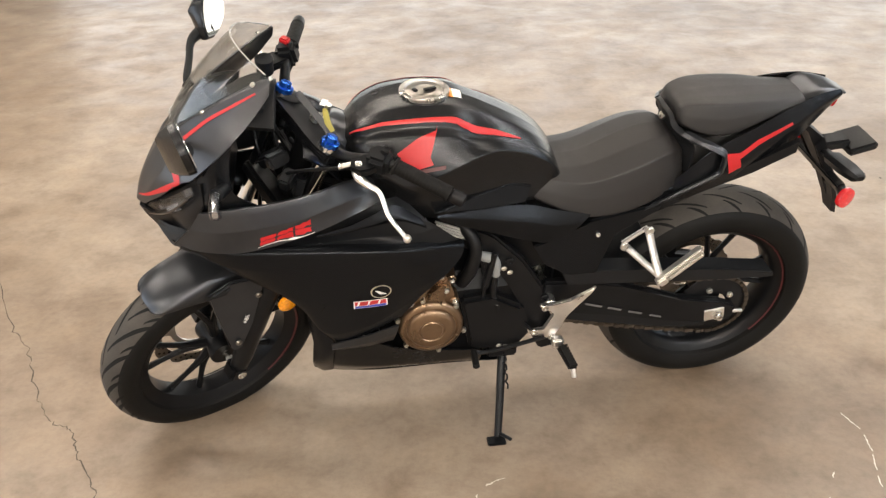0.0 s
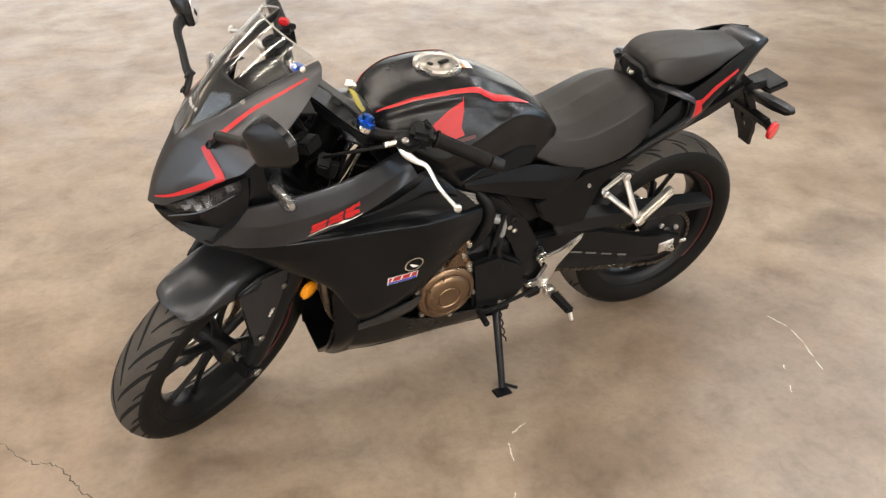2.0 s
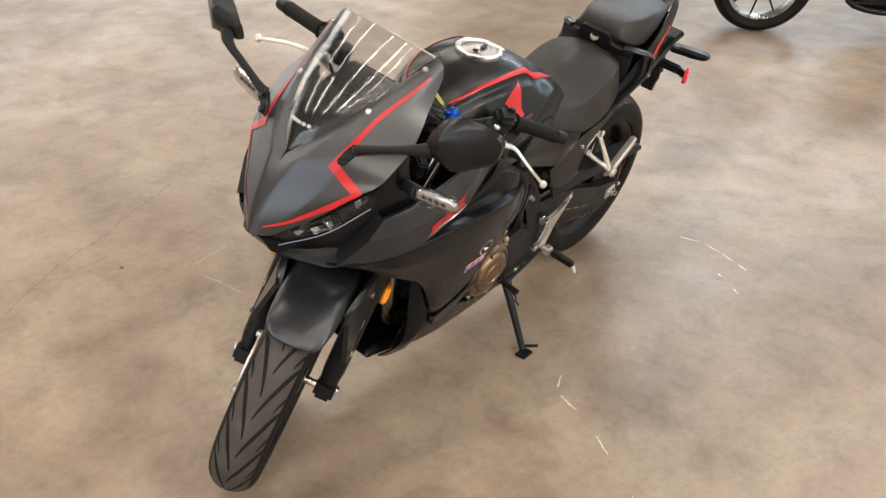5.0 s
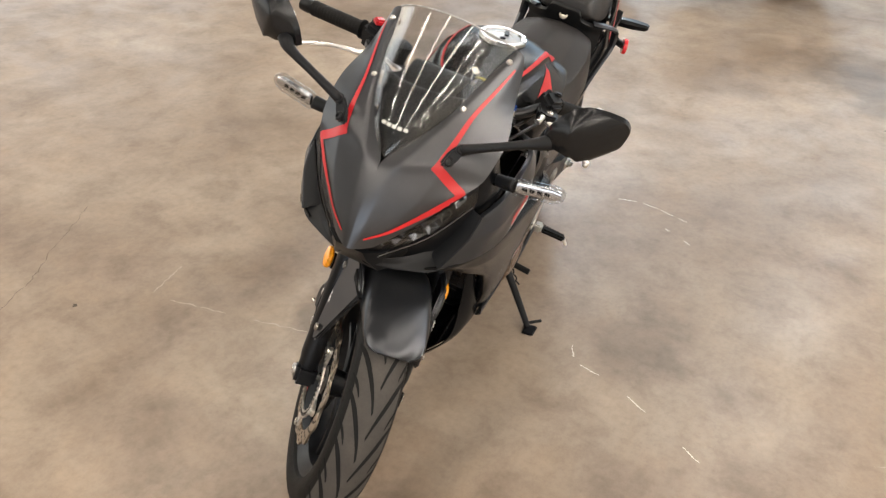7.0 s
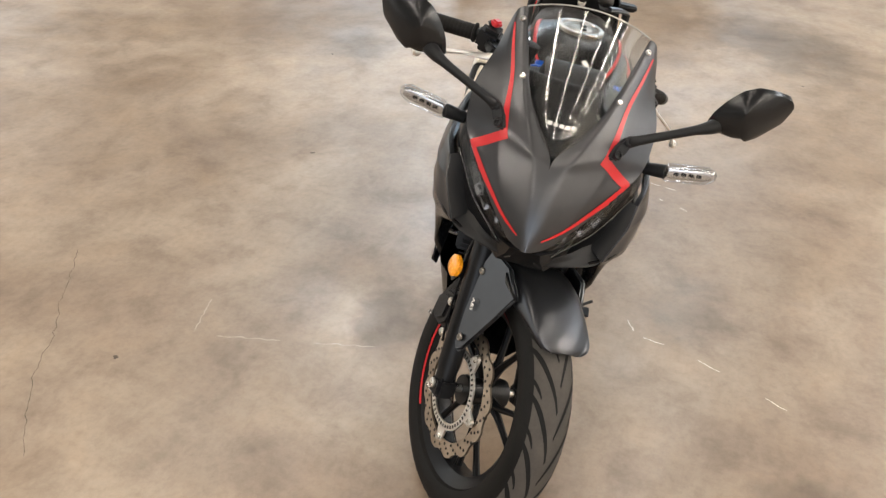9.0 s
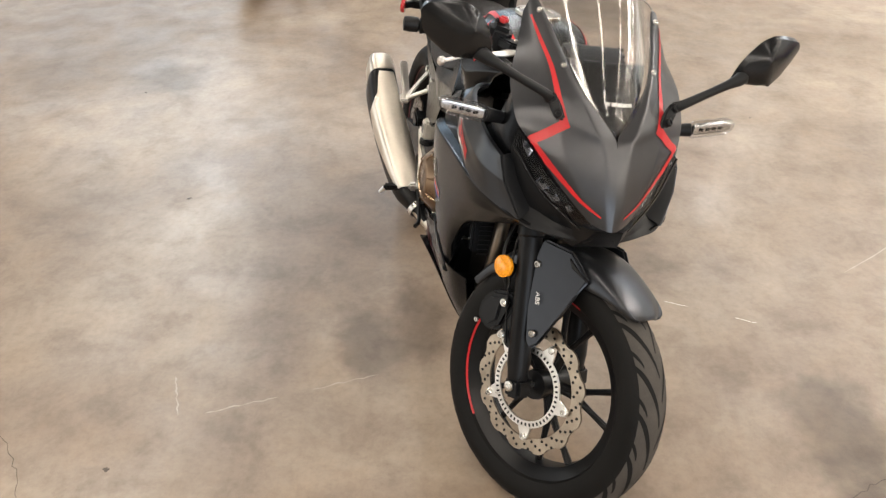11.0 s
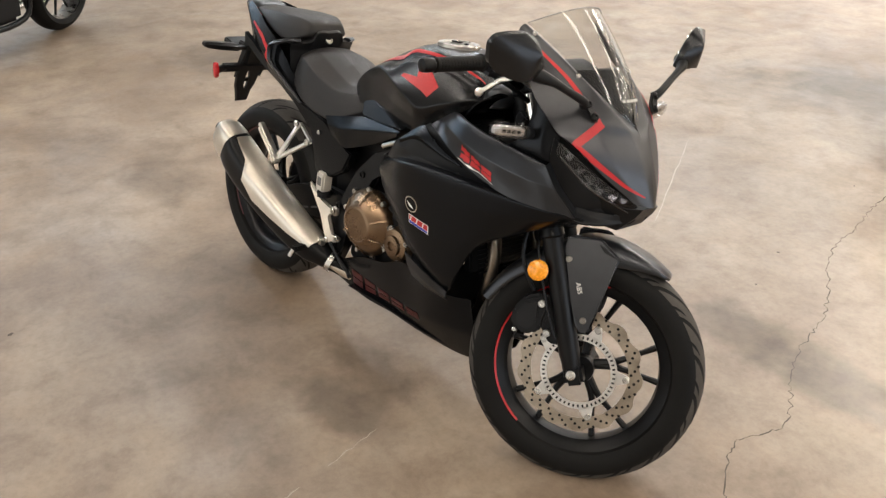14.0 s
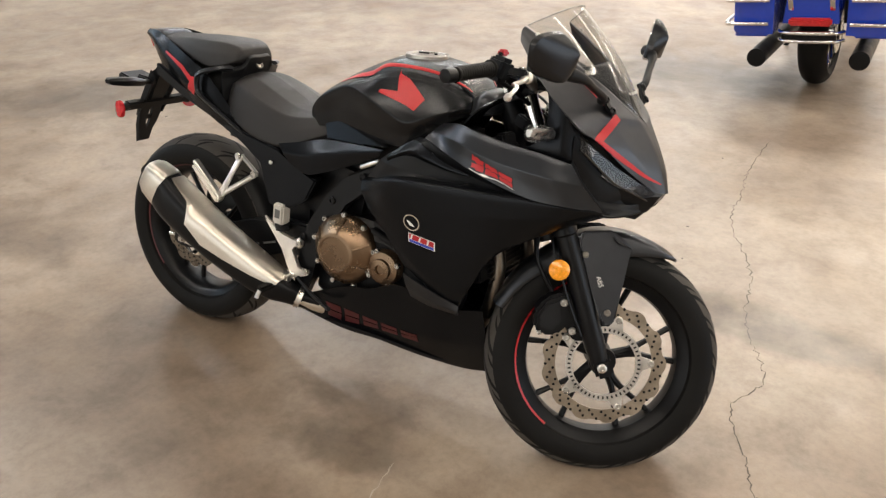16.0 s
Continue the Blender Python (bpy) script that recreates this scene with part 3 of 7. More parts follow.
def wheel(name, c, half, half_hub, turn, label, steered=False):
    """A cast wheel: rim, hub and five pairs of spokes."""
    ob = bp(name, rim(bare(), c, half), METAL_BLACK, label, steered)
    bp("hub", turned(bare(), [(0.020, -half_hub), (0.034, -half_hub), (0.036, -half_hub + 0.01), (0.030, -0.01), (0.030, 0.01), (0.036, half_hub - 0.01), (0.034, half_hub), (0.020, half_hub)], c, (0, 1, 0), 32), METAL_BLACK, parent=ob)
    for k in range(5):
        a = turn + 2 * math.pi * k / 5
        for d in (-0.20, 0.20):
            pts = [(c[0] + r * math.cos(a + e), c[1], c[2] + r * math.sin(a + e)) for r, e in ((0.03, 0), (0.085, d * 0.45), (0.14, d * 0.95), (0.197, d * 1.2))]
            bp("spoke", tube(bare(), pts, [0.015, 0.010, 0.0075, 0.010], 8, 9, 0.9), METAL_BLACK, parent=ob)
    return ob


FC = (1.374, -0.006, 0.273)
RC = (0.006, -0.010, 0.307)
front_wheel = wheel("front_wheel", FC, 0.046, 0.055, 0.31, "black ten-spoke cast wheel", True)
tread(bp("front_tyre", tyre(bare(), FC, 0.302, 0.058, 0.050), RUBBER, "black road tyre with slanted grooves", parent=front_wheel), FC, 0.058)
bp("front_tread", grooves(bare(), FC, 0.302, 0.058, 0.050, 18, ((0.02, 0.90, 0.46, 0.0, 0.0135), (0.30, 0.92, 0.30, 0.5, 0.011), (0.62, 0.94, 0.16, 0.25, 0.008))), GROOVE, "dark tread grooves", parent=front_wheel)["kind"] = "stuff"
rear_wheel = wheel("rear_wheel", RC, 0.062, 0.07, 0.5, "black cast wheel")
tread(bp("rear_tyre", tyre(bare(), RC, 0.312, 0.080, 0.055), RUBBER, "wide black road tyre with slanted grooves", parent=rear_wheel), RC, 0.080)
bp("rear_tread", grooves(bare(), RC, 0.312, 0.080, 0.055, 20, ((0.08, 0.62, 0.30, 0.0, 0.009), (0.45, 0.88, 0.15, 0.45, 0.009))), GROOVE, "dark tread grooves", parent=rear_wheel)["kind"] = "stuff"


def arc_line(c, r, y, a0, a1, n=40):
    return [(c[0] + r * math.cos(a), y, c[2] + r * math.sin(a)) for a in np.linspace(a0, a1, n)]


def flat_arc(bm, c, r, w, y, a0, a1, n=48):
    a = np.linspace(a0, a1, n)
    quads(bm, [[(c[0] + rr * math.cos(t), y, c[2] + rr * math.sin(t)) for rr in (r - w / 2, r + w / 2)] for t in a])
    return bm


def tilted_arc(bm, c, half, r0, r1, y0, y1, a0, a1, side, n=60):
    a = np.linspace(a0, a1, n)
    quads(bm, [[(c[0] + rr * math.cos(t), c[1] + side * (yy + 0.0006), c[2] + rr * math.sin(t)) for rr, yy in ((r0, y0), (r1, y1))] for t in a])
    return bm


for s in SIDES:
    bp("rim_stripe", tilted_arc(bare(), FC, 0.046, 0.2190, 0.2242, 0.0452, 0.0482, 1.5, 4.15, s), RED if s < 0 else RED_DULL, "thin red rim stripe", parent=front_wheel)
    bp("rim_stripe", tilted_arc(bare(), RC, 0.062, 0.2185, 0.2230, 0.0607, 0.0634, 1.35, 3.9, s), RED_DULL, "thin red rim stripe", parent=rear_wheel)


def wave_disc(bm, c, r0, r1, y, thick, waves, holes=True):
    """A brake disc with a wavy rim and rows of small holes."""
    n = 180
    a = np.linspace(0, 2 * np.pi, n, endpoint=False)
    ro = r1 + 0.0045 * np.sign(np.sin(a * waves)) * np.abs(np.sin(a * waves)) ** 0.5
    ri = np.full(n, r0)
    ring = lambda r, yy: np.stack([c[0] + r * np.cos(a), np.full(n, yy), c[2] + r * np.sin(a)], 1)
    quads(bm, [ring(ri, y - thick / 2), ring(ro, y - thick / 2), ring(ro, y + thick / 2), ring(ri, y + thick / 2)], close_u=True, close_v=True)
    return bm


def disc_holes(bm, c, r0, r1, y, count, rows, size):
    for k in range(count):
        for j in range(rows):
            a = 2 * math.pi * (k + 0.33 * j) / count
            r = r0 + (r1 - r0) * (j + 0.7) / (rows + 0.4)
            turned(bm, [(size, -0.0004), (size, 0.0004)], (c[0] + r * math.cos(a), y, c[2] + r * math.sin(a)), (0, 1, 0), 8)
    return bm


DY = -0.074
disc = bp("brake_disc", wave_disc(bare(), FC, 0.122, 0.153, DY, 0.005, 13), DISC_STEEL, "brown-tinted wavy steel brake disc", parent=front_wheel)
holes = disc_holes(disc_holes(bare(), FC, 0.122, 0.153, DY - 0.0028, 26, 3, 0.0036), FC, 0.122, 0.153, DY + 0.0028, 26, 3, 0.0036)
tagged(bp("disc_hole", holes, METAL_BLACK, "drilled holes of the disc", parent=front_wheel), "drilled holes of the disc", kind="stuff")
bm = turned(bare(), [(0.080, -0.002), (0.096, -0.002), (0.096, 0.002), (0.080, 0.002)], (FC[0], DY - 0.010, FC[2]), (0, 1, 0), 64, closed=True)
for k in range(5):
    a = 2 * math.pi * k / 5 + 0.15
    d = np.array((math.cos(a), 0, math.sin(a)))
    t = np.array((-d[2], 0, d[0]))
    o = np.array((FC[0], DY - 0.010, FC[2]))
    corners = [o + d * r + t * w for r, w in ((0.090, -0.020), (0.090, 0.020), (0.118, 0.010), (0.126, 0.006), (0.126, -0.006), (0.118, -0.010))]
    plate(bm, [(q[0], q[2]) for q in corners], DY - 0.012, DY - 0.006, 0.001)
bp("sensor_ring", bm, ALLOY, "silver slotted sensor ring and disc carrier", parent=front_wheel)
bm = bare()
for k in range(48):
    a = 2 * math.pi * k / 48
    block(bm, (FC[0] + 0.088 * math.cos(a), DY - 0.0125, FC[2] + 0.088 * math.sin(a)), (0.007, 0.0012, 0.0042), (0, -math.degrees(a), 0), 0)
tagged(bp("sensor_slot", bm, METAL_BLACK, parent=front_wheel), kind="stuff")
for k in range(5):
    a = 2 * math.pi * k / 5 + 0.15
    bp("disc_bolt", bolt(bare(), (FC[0] + 0.117 * math.cos(a), DY - 0.012, FC[2] + 0.117 * math.sin(a)), (0, -1, 0), 0.0085, 0.006), STEEL, parent=front_wheel)
rdisc = bp("rear_brake_disc", wave_disc(bare(), RC, 0.075, 0.112, -0.085, 0.005, 11), PIPE, "dark wavy steel rear brake disc", parent=rear_wheel)
bp("rear_disc_hole", disc_holes(bare(), RC, 0.075, 0.112, -0.088, 20, 3, 0.0034), METAL_BLACK, parent=rear_wheel)["kind"] = "stuff"
bm = turned(bare(), [(0.040, -0.003), (0.098, -0.003), (0.102, 0.0), (0.098, 0.003), (0.040, 0.003)], (RC[0], 0.088, RC[2]), (0, 1, 0), 60, closed=True)
sprocket = bp("rear_sprocket", bm, METAL_BLACK, "dark steel rear sprocket", parent=rear_wheel)
for k in range(5):
    a = 2 * math.pi * k / 5
    bp("sprocket_bolt", bolt(bare(), (RC[0] + 0.055 * math.cos(a), 0.091, RC[2] + 0.055 * math.sin(a)), (0, 1, 0), 0.009, 0.008), STEEL, parent=rear_wheel)
bm = bare()
FS = (0.535, 0.37)
run = [(RC[0] + 0.098 * math.cos(a), RC[2] + 0.098 * math.sin(a)) for a in np.linspace(math.radians(83), math.radians(275), 34)]
run += [(RC[0] + 0.02 + (FS[0] - RC[0] - 0.02) * t, RC[2] - 0.097 + (FS[1] - 0.038 - RC[2] + 0.097) * t - 0.008 * math.sin(math.pi * t)) for t in np.linspace(0.03, 1, 34)]
run += [(FS[0] + 0.038 * math.cos(a), FS[1] + 0.038 * math.sin(a)) for a in np.linspace(math.radians(-70), math.radians(80), 9)]
run += [(FS[0] + (RC[0] - FS[0]) * t, FS[1] + 0.038 + (RC[2] + 0.097 - FS[1] - 0.038) * t) for t in np.linspace(0.03, 0.97, 34)]
for k, (x, z) in enumerate(run):
    x2, z2 = run[(k + 1) % len(run)]
    block(bm, ((x + x2) / 2, 0.088, (z + z2) / 2), (0.015, 0.016 if k % 2 else 0.010, 0.011), (0, -math.degrees(math.atan2(z2 - z, x2 - x)), 0), 0)
tagged(bp("drive_chain", bm, CHAIN, "oily steel drive chain"), kind="stuff")

# -- tank
TANK = [(0.998, 0.884, 0.045, 0.880, 0.058, 0.874, 0.075, 0.864, 0.070, 0.845), (0.970, 0.915, 0.070, 0.908, 0.086, 0.892, 0.106, 0.868, 0.100, 0.845),
        (0.945, 0.935, 0.085, 0.928, 0.104, 0.904, 0.130, 0.862, 0.120, 0.825), (0.900, 0.958, 0.098, 0.946, 0.120, 0.920, 0.157, 0.846, 0.142, 0.775),
        (0.847, 0.969, 0.104, 0.953, 0.128, 0.926, 0.179, 0.826, 0.158, 0.740), (0.800, 0.972, 0.106, 0.954, 0.131, 0.928, 0.180, 0.842, 0.156, 0.725),
        (0.735, 0.966, 0.106, 0.948, 0.131, 0.918, 0.172, 0.866, 0.146, 0.715), (0.690, 0.952, 0.104, 0.922, 0.128, 0.902, 0.161, 0.882, 0.138, 0.715),
        (0.640, 0.927, 0.098, 0.906, 0.118, 0.897, 0.146, 0.886, 0.128, 0.720), (0.580, 0.894, 0.088, 0.880, 0.104, 0.875, 0.125, 0.864, 0.116, 0.722),
        (0.525, 0.856, 0.082, 0.846, 0.096, 0.842, 0.112, 0.832, 0.108, 0.722), (0.492, 0.820, 0.072, 0.812, 0.084, 0.808, 0.100, 0.800, 0.098, 0.722), (0.476, 0.785, 0.055, 0.780, 0.066, 0.778, 0.082, 0.772, 0.082, 0.722)]


def tank_ring(x, zt, ys, zs, y2, z2, yw, zw, yb, zb):
    half = filleted([(x, 0, zt), (x, ys * 0.55, zt - (zt - zs) * 0.22), (x, ys, zs), (x, ys + (y2 - ys) * 0.3, zs - (zs - z2) * 0.62), (x, y2, z2), (x, yw, zw), (x, yw * 0.55 + yb * 0.45 - 0.004, zw * 0.6 + zb * 0.4), (x, yb, zb)], 0.0045, 3, 1)
    return np.vstack([half, flip(half[::-1], -1)[1:]])


tank = bp("fuel_tank", loft(bare(), [tank_ring(*r) for r in TANK], 52), TANK_PAINT, "matt black sculpted fuel tank", sharp=50)
tank_tree = tree_of(tank)
CAP = Vector((0.792, 0, 0.9735))
up = Vector((-0.02, 0, 1)).normalized()
bp("filler_ring", turned(bare(), [(0.050, -0.012), (0.058, -0.010), (0.058, 0.001), (0.056, 0.003), (0.047, 0.003), (0.045, 0.0), (0.043, -0.004)], CAP, up, 56), RING_METAL, "bright ring of the filler cap", parent=tank)
cap = bp("filler_cap", turned(bare(), [(0.044, -0.006), (0.0435, -0.001), (0.040, 0.0015), (0.024, 0.0018), (0.023, 0.0005), (0.002, 0.0005)], CAP, up, 56), CAP_METAL, "brushed metal filler cap with key slot", parent=tank)
bm = block(bare(), CAP + Vector((-0.013, 0.004, 0.004)), (0.030, 0.012, 0.004), (0, 0, 18), 0.0015)
block(bm, CAP + Vector((0.022, 0.006, 0.004)), (0.010, 0.014, 0.005), (0, 0, 30), 0.0015)
bp("key_flap", bm, METAL_BLACK, parent=tank)
for s in SIDES:
    line = [(0.975, 0.068 * s, 0.915), (0.93, 0.093 * s, 0.940), (0.85, 0.104 * s, 0.953), (0.775, 0.106 * s, 0.954), (0.735, 0.106 * s, 0.950), (0.69, 0.106 * s, 0.925), (0.635, 0.100 * s, 0.908), (0.58, 0.09 * s, 0.882)]
    bp("tank_stripe", strip(bare(), tank_tree, line, [0.004, 0.007, 0.010, 0.013, 0.017, 0.019, 0.015, 0.003], 70), RED, "red tank stripe", parent=tank)
    wing = [(0.776, 0.950), (0.787, 0.915), (0.797, 0.884), (0.812, 0.876), (0.790, 0.868), (0.842, 0.856), (0.857, 0.872), (0.871, 0.896), (0.823, 0.926)] if s > 0 else [(0.786, 0.951), (0.828, 0.928), (0.881, 0.888), (0.860, 0.855), (0.836, 0.864), (0.748, 0.882), (0.752, 0.891), (0.803, 0.893)]
    bp("tank_emblem", film(bare(), tank_tree, wing, lambda u, v: (u, (0.15 - 0.35 * (v - 0.885)) * s, v), 4), RED, "red winged emblem shape", parent=tank)
    if s > 0:
        bp("tank_lettering", film(bare(), tank_tree, [(0.846, 0.850), (0.846, 0.860), (0.764, 0.870), (0.764, 0.860)], lambda u, v: (u, 0.165, v)), RED_DULL, "red bar of lettering", parent=tank)
for y0, y1, m in ((0.000, 0.012, ORANGE_INK), (0.012, 0.028, WHITE), (0.032, 0.046, WHITE)):
    bp("warning_label", film(bare(), tank_tree, [(0, y0), (0.05, y0), (0.05, y1), (0, y1)], lambda u, v: (0.722 - v, 0.032 - u * 1.1, 1.05), 2), m, "white and orange warning sticker", parent=tank)
bm = loft(bare(), [[(x, y * 0.98, z0 + (z1 - z0) * k) for y, k in ((-w, 0.1), (-w * 0.8, 0.75), (-w * 0.3, 1), (w * 0.3, 1), (w * 0.8, 0.75), (w, 0.1), (w * 0.7, 0), (-w * 0.7, 0))] for x, w, z0, z1 in ((0.97, 0.085, 0.85, 0.905), (1.0, 0.10, 0.855, 0.915), (1.03, 0.09, 0.86, 0.905), (1.045, 0.06, 0.865, 0.885))], 10)
bp("tank_front_cover", bm, PAINT, "grey-black cover before the tank", sharp=70)

# -- front cowl and screen
COWL = [[(1.480, 0, 0.742), (1.477, 0.010, 0.742), (1.466, 0.026, 0.744), (1.454, 0.042, 0.749)],
        [(1.464, 0, 0.790), (1.4625, 0.016, 0.789), (1.438, 0.060, 0.791), (1.402, 0.102, 0.803)],
        [(1.440, 0, 0.838), (1.4385, 0.020, 0.838), (1.406, 0.088, 0.840), (1.345, 0.158, 0.866)],
        [(1.406, 0, 0.888), (1.4065, 0.030, 0.889), (1.366, 0.108, 0.893), (1.312, 0.178, 0.886)],
        [(1.376, 0.012, 0.914), (1.384, 0.046, 0.918), (1.338, 0.116, 0.932), (1.286, 0.186, 0.910)],
        [(1.304, 0.072, 0.980), (1.306, 0.084, 0.984), (1.276, 0.124, 0.978), (1.232, 0.188, 0.955)],
        [(1.204, 0.106, 1.046), (1.202, 0.116, 1.050), (1.188, 0.144, 1.034), (1.176, 0.168, 1.004)],
        [(1.128, 0.128, 1.090), (1.126, 0.134, 1.091), (1.124, 0.146, 1.083), (1.128, 0.154, 1.060)]]
bm = bare()
ribs = np.array([spline(q, 54) for q in np.array(COWL).transpose(1, 0, 2)])
half_sheet = np.array([filleted(ribs[:, j], 0.007, 4) for j in range(54)]).transpose(1, 0, 2)
half_sheet[..., 1] = np.maximum(half_sheet[..., 1], 0)
for s in SIDES:
    quads(bm, flip(half_sheet, s))
bmesh.ops.remove_doubles(bm, verts=bm.verts, dist=0.0003)
bmesh.ops.recalc_face_normals(bm, faces=bm.faces)
bmesh.ops.solidify(bm, geom=bm.faces[:], thickness=0.003)
cowl = bp("nose_cowl", bm, COWL_PAINT, "matt graphite pointed nose cowl", sharp=50)
cowl_tree = tree_of(cowl)
T4 = np.array((0, 1, 2, 3.0))
EDGE = [np.polyval(np.polyfit(T4, np.array([(1.386, 0.006, 0.908), (1.306, 0.074, 0.984), (1.208, 0.106, 1.049), (1.130, 0.128, 1.093)])[:, k], 3), np.linspace(0, 3, 13)) for k in range(3)]
RIDGE = [np.polyval(np.polyfit(T4, np.array([(1.388, 0, 0.909), (1.340, 0, 0.992), (1.278, 0, 1.070), (1.202, 0, 1.140)])[:, k], 2), np.linspace(0, 3, 13)) for k in range(3)]
GLASS = [[(ex + (cx - ex) * (1 - u * u), ey * u, ez + (cz - ez) * (1 - u * u)) for u in np.linspace(-1, 1, 9)] for ex, ey, ez, cx, cz in zip(*EDGE, RIDGE[0], RIDGE[2])]
screen = bp("windscreen", patch(bare(), GLASS, 30, 25, 0.003), SCREEN, "clear plastic windscreen", sharp=70)
screen.visible_shadow = False
hood = refine(GLASS, 30, 25)[:18] - (0.014, 0, 0.012)
hood[..., 1] *= 0.97
hood[15:, :, 2] -= np.array([0.004, 0.012, 0.024])[:, None]
bp("screen_underpanel", thicken(bare(), hood, 0.003), PLASTIC, "smooth black panel beneath the windscreen", sharp=60)
rim_line = [tuple(np.array(p) + (0.001, 0, 0.001)) for p in GLASS[-1]]
bp("screen_edge", tube(bare(), rim_line, 0.0016, 6, 30), CLEAR_EDGE, "bright cut edge of the windscreen", parent=screen)
for s in SIDES:
    for p in ((1.273, 0.096, 1.001), (1.159, 0.130, 1.075)):
        q = cowl_tree.find_nearest(Vector((p[0], p[1] * s, p[2])))
        n = q[1] if q[1].z > 0 else -q[1]
        bp("screen_screw", bolt(bare(), q[0] + n * 0.002, n, 0.006, 0.005), STEEL, parent=cowl)
    red = [(1.469, 0.026, 0.766), (1.438, 0.060, 0.785), (1.404, 0.096, 0.814), (1.366, 0.136, 0.848), (1.346, 0.158, 0.866)]
    bp("cowl_stripe", strip(bare(), cowl_tree, flip(red, s), [0.003, 0.007, 0.010, 0.014, 0.016], 30), RED, "red cowl stripe", parent=cowl)
    bp("cowl_stripe", strip(bare(), cowl_tree, flip([(1.339, 0.167, 0.858), (1.355, 0.132, 0.890), (1.364, 0.096, 0.918)], s), [0.019, 0.020, 0.019], 0), RED, "red cowl stripe", parent=cowl)
    bp("cowl_stripe", strip(bare(), cowl_tree, flip([(1.362, 0.100, 0.908), (1.325, 0.107, 0.940), (1.267, 0.116, 0.990), (1.205, 0.132, 1.030), (1.155, 0.145, 1.063)], s), [0.017, 0.012, 0.009, 0.007, 0.004], 30), RED, "red cowl stripe", parent=cowl)
screen_tree = tree_of(screen)
for k in range(5):
    q = screen_tree.ray_cast(Vector((1.46, -0.0235 + 0.0117 * k, 0.975)), Vector((-1, 0, -0.15)))[0]
    bp("screen_badge", block(bare(), q + Vector((0.0012, 0, 0.0008)), (0.0014, 0.0085, 0.0065), (0, -36, 0), 0), WHITE_DULL, "small white bar", parent=cowl)

# headlights, chin and the intakes under the nose
for s in SIDES:
    lamp = [[(1.462, 0.034, 0.742), (1.396, 0.104, 0.798), (1.318, 0.180, 0.872)], [(1.446, 0.050, 0.722), (1.382, 0.132, 0.765), (1.318, 0.184, 0.835)], [(1.430, 0.060, 0.704), (1.372, 0.142, 0.722), (1.322, 0.180, 0.785)]]
    hl = bp("headlight", patch(bare(), flip(np.array(lamp) - (0.022, 0.008, 0.0), s), 8, 20, 0.004), METAL_BLACK, "slanted clear headlight in a black housing")
    pane = [lamp[0], [tuple(np.array(p) * 0.6 + np.array(q) * 0.4) for p, q in zip(lamp[0], lamp[1])], [tuple(np.array(p) * 0.2 + np.array(q) * 0.8) for p, q in zip(lamp[0], lamp[1])]]
    bp("lens", patch(bare(), flip(np.array(pane) - (0.004, 0.001, 0), s), 8, 20, 0.003), LAMP_GLASS, "clear lens", parent=hl).visible_shadow = False
    G = refine(np.array(pane) - (0.012, 0.005, 0), 9, 21)
    # bright and dark facets: glints and shade of the lamp painted as colour
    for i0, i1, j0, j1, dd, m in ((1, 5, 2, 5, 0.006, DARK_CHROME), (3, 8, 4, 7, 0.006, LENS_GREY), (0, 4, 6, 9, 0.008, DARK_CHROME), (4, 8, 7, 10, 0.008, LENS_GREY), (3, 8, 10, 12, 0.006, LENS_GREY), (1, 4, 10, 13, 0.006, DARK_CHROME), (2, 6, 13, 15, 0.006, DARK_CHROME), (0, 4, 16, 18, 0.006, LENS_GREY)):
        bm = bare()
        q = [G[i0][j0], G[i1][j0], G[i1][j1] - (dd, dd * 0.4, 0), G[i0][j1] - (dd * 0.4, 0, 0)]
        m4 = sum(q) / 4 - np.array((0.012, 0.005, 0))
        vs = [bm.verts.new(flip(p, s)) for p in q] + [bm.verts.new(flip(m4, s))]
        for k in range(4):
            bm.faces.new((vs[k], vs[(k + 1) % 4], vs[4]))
        bp("reflector", bm, m, "silvered reflector facet with glint or shade in its colour", parent=hl, sharp=5)
    bp("daytime_light", tube(bare(), flip([(1.446, 0.052, 0.727), (1.386, 0.124, 0.773), (1.326, 0.180, 0.840)], s), 0.0022, 6, 14), DARK_CHROME, "thin daytime strip", parent=hl)
    chin = [[(1.462, 0.016, 0.728), (1.420, 0.070, 0.716), (1.350, 0.128, 0.728), (1.300, 0.168, 0.790)], [(1.450, 0.026, 0.702), (1.408, 0.088, 0.704), (1.356, 0.142, 0.718), (1.318, 0.176, 0.764)], [(1.443, 0.033, 0.694), (1.412, 0.100, 0.694), (1.378, 0.158, 0.703), (1.330, 0.190, 0.768)], [(1.425, 0.030, 0.684), (1.395, 0.098, 0.684), (1.365, 0.150, 0.694), (1.32, 0.180, 0.725)]]
    bp("chin_panel", creased(bare(), flip(np.array(chin), s), 24, 0.003), PLASTIC, "black plastic chin with an air intake", sharp=40)
bp("nose_bridge", loft(bare(), [[(1.470, -0.03, 0.738), (1.470, 0.03, 0.738), (1.458, 0.035, 0.715), (1.458, -0.035, 0.715)], [(1.440, -0.06, 0.735), (1.440, 0.06, 0.735), (1.425, 0.05, 0.676), (1.425, -0.05, 0.676)], [(1.36, -0.11, 0.77), (1.36, 0.11, 0.77), (1.36, 0.10, 0.69), (1.36, -0.10, 0.69)]]), METAL_BLACK, "black core behind the headlights")
